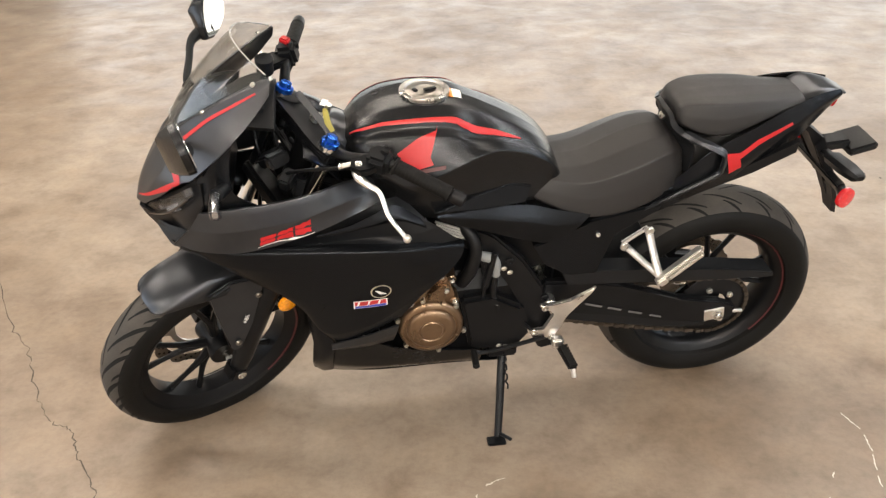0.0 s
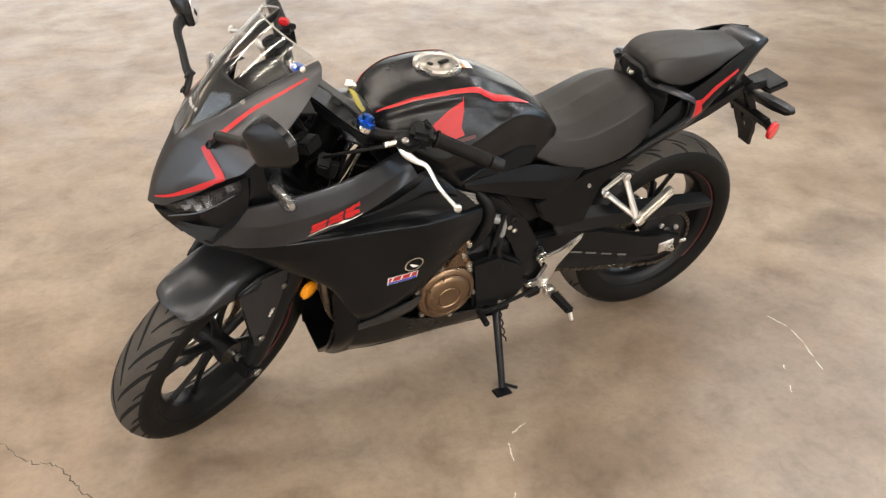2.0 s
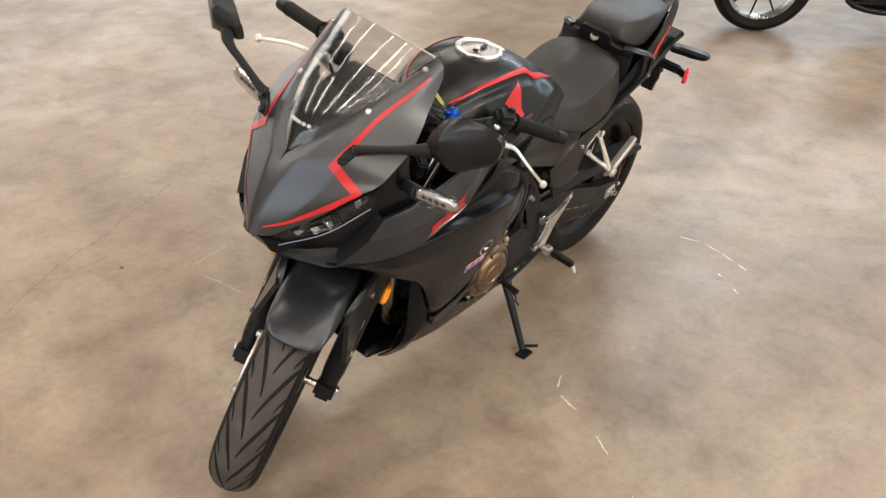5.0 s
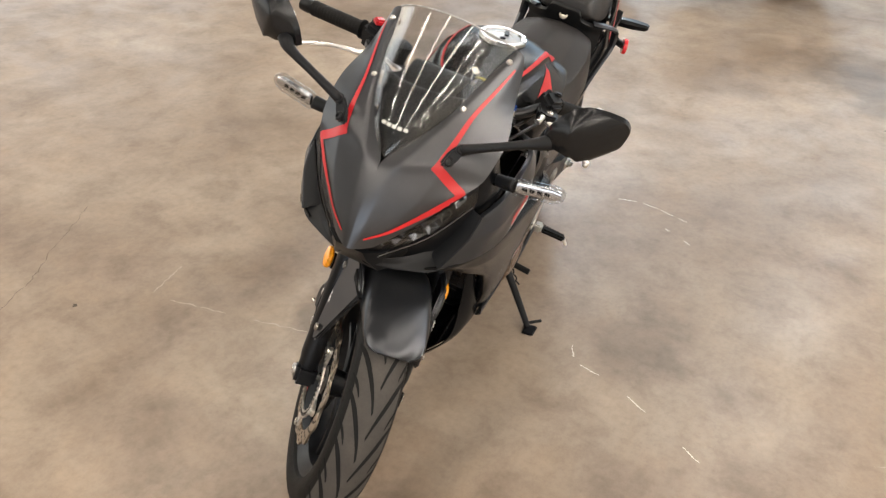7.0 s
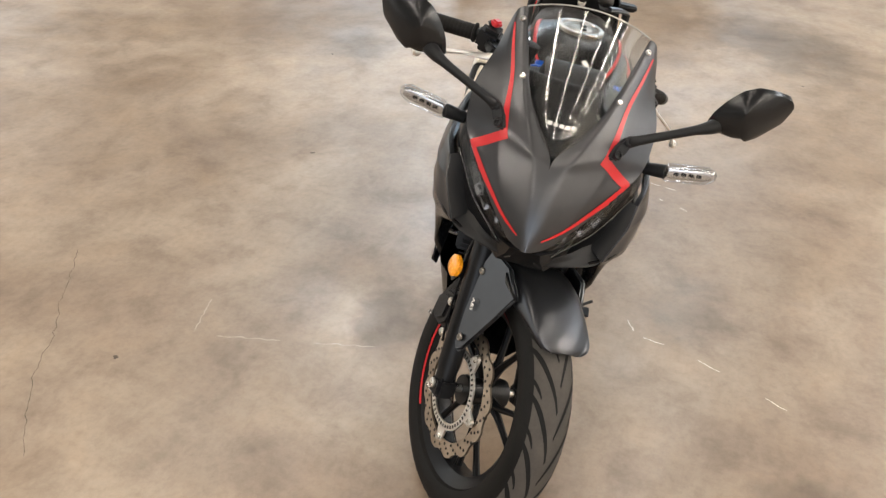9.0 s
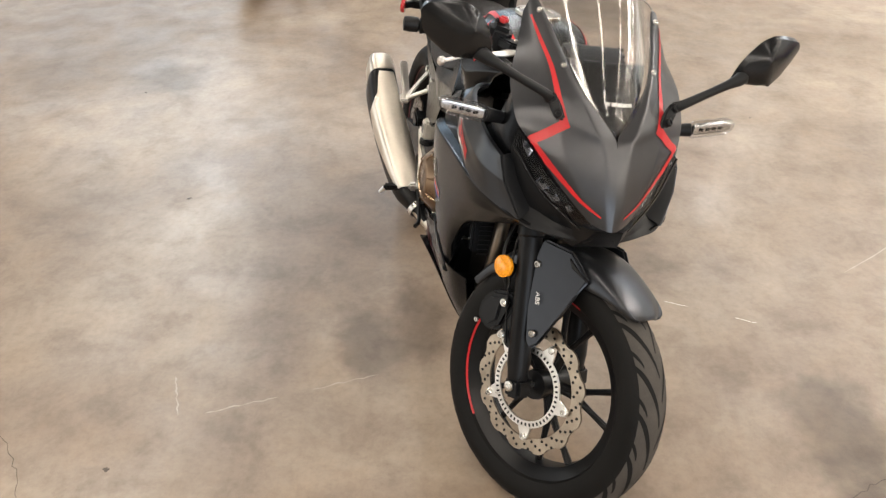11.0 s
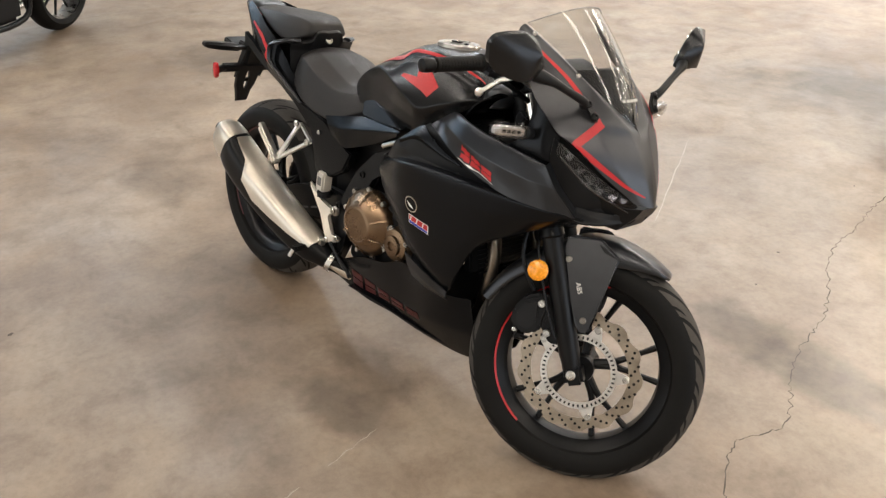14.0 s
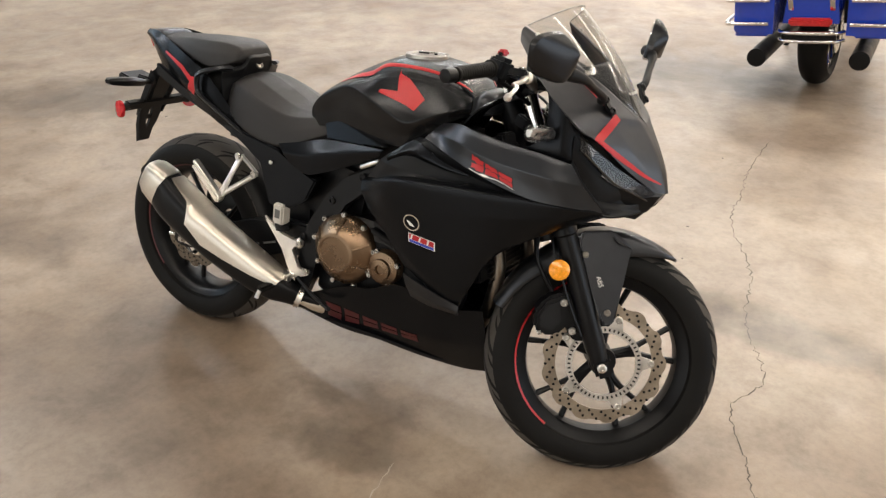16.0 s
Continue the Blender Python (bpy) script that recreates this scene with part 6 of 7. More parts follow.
bp("under_tail", loft(bare(), [[(x, y * w, z + dz) for y, dz in ((-1, 0.02), (1, 0.02), (0.8, -0.02), (-0.8, -0.02))] for x, w, z in ((0.28, 0.11, 0.68), (0.1, 0.11, 0.745), (-0.05, 0.09, 0.80), (-0.17, 0.05, 0.86))]), PLASTIC, "black plastic undertail")

bp("crankcase", loft(bare(), [[(x, y * w, z + (z1 - z) * t) for y, t in ((-1, 0.15), (-1, 0.85), (-0.8, 1), (0.8, 1), (1, 0.85), (1, 0.15), (0.7, 0), (-0.7, 0))] for x, w, z, z1 in ((0.53, 0.10, 0.24, 0.46), (0.60, 0.13, 0.22, 0.52), (0.78, 0.135, 0.21, 0.52), (0.90, 0.12, 0.23, 0.46), (0.93, 0.09, 0.26, 0.42))]), METAL_BLACK, "black engine crankcase", sharp=25)
cyl = bare()
for k in range(7):
    t = k / 6
    block(cyl, (0.83 + 0.045 * t, 0, 0.48 + 0.14 * t), (0.19, 0.30, 0.013), (0, 18, 0), 0.003)
block(cyl, (0.855, 0, 0.56), (0.15, 0.25, 0.20), (0, 18, 0), 0.01)
bp("cylinder_block", cyl, METAL_BLACK, "black finned cylinder block")
bp("cylinder_head", block(bare(), (0.90, 0, 0.665), (0.20, 0.30, 0.07), (0, 18, 0), 0.015), METAL_BLACK, "black cylinder head")
bp("air_box", block(bare(), (0.80, 0, 0.745), (0.28, 0.22, 0.09), (0, -8, 0), 0.02), PLASTIC, "black air box under the tank")
gen = bp("generator_cover", turned(bare(), [(0.080, -0.060), (0.084, -0.014), (0.082, -0.006), (0.076, 0.000), (0.069, 0.002), (0.067, -0.001), (0.063, -0.001), (0.061, 0.004), (0.056, 0.008), (0.050, 0.010), (0.034, 0.0105), (0.032, 0.008), (0.029, 0.008), (0.027, 0.0105), (0.004, 0.011)], (0.803, 0.186, 0.402), (0, 1, 0), 56), BRONZE, "round bronze generator cover")
for k in range(6):
    a = 2 * math.pi * k / 6 + 0.3
    bp("cover_bolt", bolt(bare(), (0.803 + 0.088 * math.cos(a), 0.168, 0.402 + 0.088 * math.sin(a)), (0, 1, 0), 0.007, 0.012), STEEL, parent=gen)
for a in (0.5, 1.3, 3.5, 5.6):
    bp("cover_rib", block(bare(), (0.803 + 0.066 * math.cos(a), 0.190, 0.402 + 0.066 * math.sin(a)), (0.020, 0.006, 0.005), (0, -math.degrees(a), 0), 0.002), BRONZE, parent=gen)
upper = [(0.862, 0.470), (0.836, 0.492), (0.812, 0.520), (0.806, 0.548), (0.780, 0.566), (0.752, 0.556), (0.744, 0.528), (0.752, 0.498), (0.732, 0.470), (0.760, 0.45), (0.84, 0.45)]
uc = bp("timing_cover", plate(bare(), upper, 0.120, 0.168, 0.008), BRONZE, "bronze upper engine cover")
for x, z in ((0.852, 0.482), (0.806, 0.548), (0.776, 0.562), (0.750, 0.548), (0.764, 0.516), (0.742, 0.478)):
    bp("cover_boss", rod(bare(), (x, 0.13, z), (x, 0.176, z), 0.011), BRONZE, parent=uc)
    bp("cover_bolt", bolt(bare(), (x, 0.175, z), (0, 1, 0), 0.0075, 0.007), STEEL, parent=uc)
bp("cover_step", plate(bare(), [(0.822, 0.485), (0.795, 0.512), (0.782, 0.540), (0.766, 0.538), (0.770, 0.505), (0.765, 0.48)], 0.160, 0.182, 0.006), BRONZE, parent=uc)
clu = bp("clutch_cover", turned(bare(), [(0.098, 0.0), (0.101, 0.015), (0.098, 0.028), (0.088, 0.038), (0.060, 0.066), (0.056, 0.068), (0.050, 0.069), (0.048, 0.066), (0.044, 0.066), (0.004, 0.067)], (0.655, -0.125, 0.430), (0, -1, 0), 60), BRONZE, "domed bronze clutch cover")
for k in range(9):
    a = 2 * math.pi * k / 9 + 0.2
    bp("cover_bolt", bolt(bare(), (0.655 + 0.103 * math.cos(a), -0.145, 0.43 + 0.103 * math.sin(a)), (0, -1, 0), 0.008, 0.012), STEEL, parent=clu)
for a in (0.4, 1.5, 2.6, 3.7, 4.8, 5.9):
    bp("cover_rib", tube(bare(), [(0.655 + r * math.cos(a), -0.125 - h, 0.43 + r * math.sin(a)) for r, h in ((0.096, 0.030), (0.086, 0.041), (0.062, 0.0665))], 0.0035, 6), BRONZE, parent=clu)
pump = bp("pump_cover", turned(bare(), [(0.050, 0), (0.052, 0.02), (0.046, 0.032), (0.030, 0.036), (0.028, 0.044), (0.014, 0.046), (0.012, 0.040), (0.003, 0.040)], (0.790, -0.125, 0.412), (0, -1, 0), 36), BRONZE, "small round bronze pump cover")
for k in range(4):
    a = 2 * math.pi * k / 4 + 0.4
    bp("cover_bolt", bolt(bare(), (0.79 + 0.05 * math.cos(a), -0.150, 0.412 + 0.05 * math.sin(a)), (0, -1, 0), 0.008, 0.010), STEEL, parent=pump)
bp("sprocket_cover", plate(bare(), [(0.725, 0.46), (0.64, 0.47), (0.56, 0.42), (0.535, 0.33), (0.58, 0.27), (0.70, 0.29)], 0.10, 0.160, 0.010), METAL_BLACK, "black front sprocket cover")
bp("starter_hose", tube(bare(), [(0.72, 0.13, 0.50), (0.70, 0.155, 0.56), (0.69, 0.15, 0.63), (0.72, 0.12, 0.68)], 0.017, 10, 20), METAL_BLACK, "black rubber hose")
bp("grey_hose", tube(bare(), [(0.690, 0.120, 0.585), (0.668, 0.138, 0.584), (0.644, 0.140, 0.574), (0.634, 0.138, 0.548), (0.634, 0.136, 0.520)], [0.012, 0.013, 0.014, 0.013, 0.012], 12, 24), GREY_RUBBER, "grey rubber elbow hose")
bp("breather_hose", tube(bare(), [(0.636, 0.136, 0.522), (0.640, 0.146, 0.470), (0.632, 0.150, 0.420), (0.630, 0.146, 0.370)], 0.010, 10, 24), METAL_BLACK, "black breather hose")
for p in ((0.616, 0.150, 0.548), (0.600, 0.150, 0.534), (0.622, 0.166, 0.300), (0.606, 0.166, 0.296)):
    bp("hose_clip", block(bare(), p, (0.014, 0.008, 0.012), (0, 20, 0), 0.003), STEEL, "small bright hose clip")
bm = bare()
for p, q, r in (((0.66, 0.15, 0.50), (0.64, 0.15, 0.60), 0.008), ((0.68, 0.145, 0.36), (0.66, 0.15, 0.52), 0.006), ((0.625, 0.145, 0.30), (0.63, 0.15, 0.44), 0.012)):
    rod(bm, p, q, r)
block(bm, (0.645, 0.13, 0.55), (0.05, 0.03, 0.06), (0, 10, 0), 0.006)
bp("side_linkage", bm, METAL_BLACK, "black rods and brackets beside the engine")
radiator = bp("radiator", block(bare(), (1.045, 0, 0.56), (0.030, 0.30, 0.24), (0, -14, 0), 0.006), METAL_BLACK, "black finned radiator")
for k in range(20):
    bp("fin", block(bare(), (1.064 + 0.012 - 0.0265 * (k - 10) * 0.1, 0, 0.45 + 0.0115 * k), (0.004, 0.27, 0.003), (0, -14, 0), 0), METAL_BLACK, parent=radiator)
for s in SIDES:
    bp("header_pipe", tube(bare(), flip([(0.98, 0.050, 0.62), (1.055, 0.070, 0.585), (1.100, 0.085, 0.50), (1.092, 0.085, 0.39), (1.04, 0.060, 0.28), (0.90, 0.035, 0.225), (0.70, 0.0, 0.215)], s), 0.0185, 14, 36), PIPE, "dark heat-tinted steel exhaust header pipe")
    bp("fairing_stay", rod(bare(), flip((1.02, 0.10, 0.44), s), flip((1.03, 0.19, 0.46), s), 0.006), STEEL, "small steel fairing stay")

# -- swing arm and rear details
for s in SIDES:
    arm = [(0.500, 0.455), (0.40, 0.455), (0.28, 0.425), (0.12, 0.355), (-0.005, 0.335), (-0.050, 0.320), (-0.050, 0.275), (-0.01, 0.262), (0.14, 0.290), (0.30, 0.335), (0.44, 0.345), (0.505, 0.370)]
    ys = [0.112, 0.118, 0.122, 0.122, 0.122, 0.122, 0.122, 0.122, 0.122, 0.122, 0.118, 0.112]
    sw = bp("swing_arm", plate(bare(), arm, [(y - 0.03) * s for y in ys], [y * s for y in ys], 0.007), METAL_BLACK, "black steel swing arm")
    bp("axle_nut", turned(bare(), [(0.015, 0), (0.015, 0.012), (0.009, 0.013), (0.009, 0.022), (0.003, 0.022)], (RC[0] - 0.004, 0.122 * s, RC[2] - 0.008), (0, s, 0), 6), STEEL, parent=sw)
    bp("axle_plate", block(bare(), (RC[0] + 0.004, 0.1225 * s, RC[2] - 0.008), (0.056, 0.006, 0.038), (0, 8, 0), 0.002), ALLOY, "bright axle plate", parent=sw)
    bp("adjuster_bolt", rod(bare(), (-0.045, 0.112 * s, 0.296), (-0.075, 0.112 * s, 0.294), 0.006), STEEL, parent=sw)
    for x, w in ((0.36, 0.05), (0.30, 0.04), (0.24, 0.04), (0.18, 0.035)):
        bp("label_bar", block(bare(), (x, 0.1228 * s, 0.372 - (0.36 - x) * 0.33), (w, 0.001, 0.006), (0, -18, 0), 0), GREY_INK, "printed grey label bar", parent=sw)
bp("chain_guard", plate(bare(), [(0.46, 0.500), (0.30, 0.490), (0.02, 0.462), (-0.125, 0.440), (-0.130, 0.420), (0.0, 0.428), (0.20, 0.440), (0.44, 0.455)], [0.120] * 8, [0.128] * 8, 0.003), PLASTIC, "long black chain guard")
bp("guard_flange", plate(bare(), [(0.46, 0.500), (0.30, 0.490), (0.02, 0.462), (-0.12, 0.441), (-0.12, 0.437), (0.02, 0.457), (0.30, 0.485), (0.46, 0.495)], 0.075, 0.122, 0), PLASTIC, "inner edge of the chain guard")
bp("lower_chain_guard", plate(bare(), [(0.45, 0.345), (0.30, 0.318), (0.14, 0.278), (0.02, 0.256), (0.02, 0.240), (0.16, 0.256), (0.32, 0.290), (0.45, 0.318)], 0.098, 0.106, 0.003), PLASTIC, "black lower chain guard")
bp("swing_pivot", rod(bare(), (0.485, -0.145, 0.405), (0.485, 0.145, 0.405), 0.016), STEEL, "steel swing arm pivot")
bp("rear_caliper", plate(bare(), [(0.06, 0.40), (0.115, 0.385), (0.13, 0.345), (0.10, 0.325), (0.06, 0.345)], -0.115, -0.070, 0.006), METAL_BLACK, "black rear brake caliper")
bp("shock_absorber", tube(bare(), [(0.42, 0, 0.40), (0.36, 0, 0.62)], 0.035, 14), METAL_BLACK, "black rear shock absorber")
for s in SIDES:
    tri_ = bp("passenger_bracket", tube(tube(tube(bare(), flip([(0.306, 0.120, 0.572), (0.26, 0.150, 0.535), (0.212, 0.180, 0.498)], s), [0.011, 0.011, 0.012], 10, 12, 0.7), flip([(0.246, 0.120, 0.616), (0.236, 0.150, 0.565), (0.222, 0.178, 0.510)], s), [0.011, 0.010, 0.012], 10, 12, 0.7), flip([(0.306, 0.118, 0.572), (0.246, 0.118, 0.616)], s), 0.006, 8), ALLOY, "bright alloy passenger footrest bracket")
    for p in ((0.306, 0.132, 0.572), (0.246, 0.132, 0.616)):
        bp("bracket_bolt", bolt(bare(), flip(p, s), (0, s, 0), 0.011, 0.006), STEEL, parent=tri_)
    bp("passenger_peg", block(block(bare(), flip((0.172, 0.186, 0.548), s), (0.125, 0.024, 0.013), (0, 47, s * -6), 0.004), flip((0.158, 0.184, 0.535), s), (0.11, 0.018, 0.010), (0, 47, s * -6), 0.003), ALLOY, "folded alloy passenger peg", parent=tri_)
    bp("peg_pivot", block(bare(), flip((0.214, 0.186, 0.498), s), (0.032, 0.030, 0.026), (0, 40, 0), 0.006), ALLOY, parent=tri_)
    heel = [(0.518, 0.426), (0.482, 0.416), (0.436, 0.426), (0.372, 0.472), (0.378, 0.454), (0.444, 0.386), (0.462, 0.335), (0.474, 0.304), (0.492, 0.304), (0.540, 0.326), (0.542, 0.340), (0.500, 0.334), (0.474, 0.388), (0.484, 0.404), (0.515, 0.410)]
    hp = bp("heel_plate", plate(bare(), heel, 0.150 * s, 0.162 * s, 0.004), ALLOY, "bright alloy heel plate and footrest bracket")
    for x, z in ((0.505, 0.416), (0.530, 0.335), (0.480, 0.312)):
        bp("plate_bolt", bolt(bare(), (x, 0.162 * s, z), (0, s, 0), 0.010, 0.006), STEEL, parent=hp)
    bm = block(bare(), flip((0.450, 0.222, 0.290), s), (0.026, 0.080, 0.018), (s * -10, 8, s * 12), 0.006)
    for k in range(8):
        block(bm, flip((0.454 - 0.0017 * k, 0.192 + 0.0088 * k, 0.3005 - 0.0018 * k), s), (0.024, 0.004, 0.005), (s * -10, 8, s * 12), 0)
    bp("foot_peg", bm, RUBBER, "black rubber foot peg", parent=hp)
    bp("peg_feeler", rod(bare(), flip((0.443, 0.258, 0.283), s), flip((0.441, 0.270, 0.262), s), 0.006), ALLOY, parent=hp)
    bp("peg_root", block(bare(), flip((0.466, 0.174, 0.302), s), (0.03, 0.026, 0.028), (0, 0, 0), 0.005), ALLOY, parent=hp)
lever = bp("gear_lever", tube(bare(), [(0.50, 0.165, 0.315), (0.58, 0.170, 0.300), (0.66, 0.175, 0.290), (0.69, 0.178, 0.295)], 0.006, 8, 14), METAL_BLACK, "black gear lever")
bp("lever_rubber", rod(bare(), (0.690, 0.172, 0.296), (0.692, 0.228, 0.292), 0.009), RUBBER, parent=lever)
bp("gear_rod", rod(bare(), (0.52, 0.160, 0.325), (0.60, 0.15, 0.40), 0.005), METAL_BLACK, parent=lever)
bp("brake_pedal", tube(bare(), [(0.50, -0.160, 0.31), (0.55, -0.163, 0.275), (0.60, -0.168, 0.255), (0.635, -0.185, 0.255)], [0.007, 0.006, 0.006, 0.007], 8, 14), METAL_BLACK, "black rear brake pedal")
reservoir = bp("rear_reservoir", block(bare(), (0.420, -0.140, 0.482), (0.040, 0.038, 0.062), (0, 4, 0), 0.006), RESERVOIR, "pale rear brake fluid reservoir")
bp("reservoir_cap", turned(bare(), [(0.020, -0.010), (0.023, -0.008), (0.023, 0.006), (0.019, 0.008)], (0.424, -0.140, 0.442), (0, 0, 1), 20), PLASTIC, "black cap of the rear reservoir", parent=reservoir)
bp("reservoir_label", block(bare(), (0.420, -0.1595, 0.484), (0.018, 0.0012, 0.026), (0, 4, 0), 0), GREY_INK, "grey printed square", parent=reservoir)
bp("frame_tube_bolt", rod(bare(), (0.712, -0.166, 0.683), (0.772, -0.170, 0.711), 0.0065), ALLOY, "bright frame mounting tube")
stand = bp("side_stand", tube(bare(), [(0.600, 0.120, 0.235), (0.608, 0.150, 0.205), (0.622, 0.215, 0.125), (0.634, 0.268, 0.058)], [0.013, 0.012, 0.011, 0.010], 10, 20), METAL_BLACK, "black steel side stand, down")
bp("stand_foot", block(bare(), (0.640, 0.279, 0.0525), (0.050, 0.036, 0.008), (10, 0, 0), 0.003), METAL_BLACK, parent=stand)
bp("stand_tang", rod(bare(), (0.632, 0.262, 0.066), (0.605, 0.300, 0.078), 0.005), METAL_BLACK, parent=stand)
bp("stand_spring", tube(bare(), [(0.600 + 0.005 * math.sin(k * 1.3), 0.135 + 0.003 * k + 0.006 * math.cos(k * 1.3), 0.245 - 0.0042 * k) for k in range(20)], 0.0026, 6), METAL_BLACK, parent=stand)
bp("stand_bracket", block(bare(), (0.605, 0.115, 0.245), (0.08, 0.05, 0.035), (0, 0, 0), 0.006), METAL_BLACK, "black stand bracket")

# -- exhaust
AX = [((0.56, -0.120, 0.225), 0.024, 0.024), ((0.49, -0.163, 0.251), 0.028, 0.030), ((0.438, -0.182, 0.273), 0.040, 0.043), ((0.352, -0.199, 0.313), 0.047, 0.051), ((0.212, -0.226, 0.395), 0.051, 0.057), ((0.105, -0.244, 0.469), 0.051, 0.060), ((0.055, -0.248, 0.511), 0.043, 0.059)]
d = np.array((-0.86, -0.10, 0.50))
d /= np.linalg.norm(d)
w = np.cross(d, (0, 1, 0))
w /= np.linalg.norm(w)
v = np.cross(w, d)


def oval(c, a, b, n=28):
    t = np.linspace(0, 2 * np.pi, n, endpoint=False)
    cc, ss = np.sign(np.cos(t)) * np.abs(np.cos(t)) ** 0.58, np.sign(np.sin(t)) * np.abs(np.sin(t)) ** 0.58
    return [np.array(c) + v * a * x + w * b * y for x, y in zip(cc, ss)]


muffler = bp("muffler", loft(bare(), [oval(*r) for r in AX], 30), METAL_BLACK, "black muffler with stainless shield and end cap", sharp=60)
mt = tree_of(muffler)
bp("end_cap", loft(bare(), [oval(c, a, b) for c, a, b in (((0.068, -0.2462, 0.502), 0.0455, 0.0615), ((0.056, -0.2482, 0.511), 0.0460, 0.0620), ((0.026, -0.253, 0.532), 0.042, 0.056), ((0.009, -0.256, 0.544), 0.033, 0.045), ((0.005, -0.256, 0.546), 0.026, 0.036))]), BRUSHED, "stainless end cap", parent=muffler)
bp("outlet_pipe", turned(bare(), [(0.018, 0), (0.020, 0.0), (0.020, 0.012), (0.016, 0.012), (0.016, -0.004), (0.002, -0.005)], (0.004, -0.255, 0.549), d, 20), METAL_BLACK, parent=muffler)
AXN = np.array([[*c, a, b] for c, a, b in AX])[::-1]
rows = []
for x, lo, hi in ((0.078, 82, 112), (0.095, 78, 118), (0.145, 66, 122), (0.158, 48, 124), (0.176, 2, 126), (0.235, -2, 140), (0.30, 0, 155), (0.38, 5, 165), (0.435, 14, 150), (0.452, 24, 130)):
    c = np.array([np.interp(x, AXN[:, 0], AXN[:, k]) for k in range(1, 5)])
    row = []
    for p in np.radians(np.linspace(lo, hi, 15)):
        cc, ss = math.copysign(abs(math.cos(p)) ** 0.55, math.cos(p)), math.copysign(abs(math.sin(p)) ** 0.55, math.sin(p))
        out = np.array((0, -1.0, 0)) * cc * (c[2] + 0.006) + np.array((0.50, 0, 0.86)) * ss * (c[3] + 0.006)
        row.append(np.array((x, c[0], c[1])) + out)
    rows.append(row)
bp("heat_shield", thicken(bare(), np.array(rows), 0.003), BRUSHED, "faceted stainless heat shield with a notch", parent=muffler, sharp=24)
bp("link_pipe", tube(bare(), [(0.70, 0.0, 0.215), (0.62, -0.07, 0.210), (0.56, -0.118, 0.225), (0.48, -0.168, 0.256)], 0.026, 14, 20), BRUSHED, "steel link pipe to the muffler")
bp("pipe_clamp", turned(bare(), [(0.030, -0.008), (0.034, -0.008), (0.034, 0.008), (0.030, 0.008)], (0.505, -0.155, 0.246), (-0.8, -0.45, 0.35), 24, closed=True), STEEL, "steel pipe clamp")


# ---- the two parked motorcycles behind ----
def road_wheel(name, parent, c, r, half, rim_mat, spoke_n, at_m=None):
    wheel = part(name, turned(bare(), [(r * 0.70, -half * 0.7), (r * 0.74, -half * 0.7), (r * 0.74, half * 0.7), (r * 0.70, half * 0.7), (r * 0.66, 0)], c, (0, 1, 0), 40, closed=True), rim_mat, parent, "bright metal wheel rim")
    prof = [(r * 0.72, -half * 0.8)] + [(r - (1 - math.sqrt(1 - (0.98 * k) ** 2)) * half * 0.9, half * k) for k in np.linspace(-1, 1, 13)] + [(r * 0.72, half * 0.8)]
    part("tyre", turned(bare(), prof, c, (0, 1, 0), 56, closed=True), RUBBER, wheel, "black road tyre")
    part("hub", turned(bare(), [(0.02, -half), (0.05, -half * 0.9), (0.04, 0), (0.05, half * 0.9), (0.02, half)], c, (0, 1, 0), 24), rim_mat, wheel)
    for k in range(spoke_n):
        a = 2 * math.pi * k / spoke_n
        d = np.array((math.cos(a), 0, math.sin(a)))
        part("spoke", tube(bare(), [np.array(c) + d * 0.04, np.array(c) + d * r * 0.70], [0.013, 0.009], 8, 0, 0.6), METAL_BLACK, wheel)
    part("wheel_disc", turned(bare(), [(0.07, -0.002), (0.135, -0.002), (0.135, 0.002), (0.07, 0.002)], np.array(c) + (0, -half - 0.012, 0), (0, 1, 0), 40, closed=True), STEEL, wheel, "steel brake disc")
    return wheel


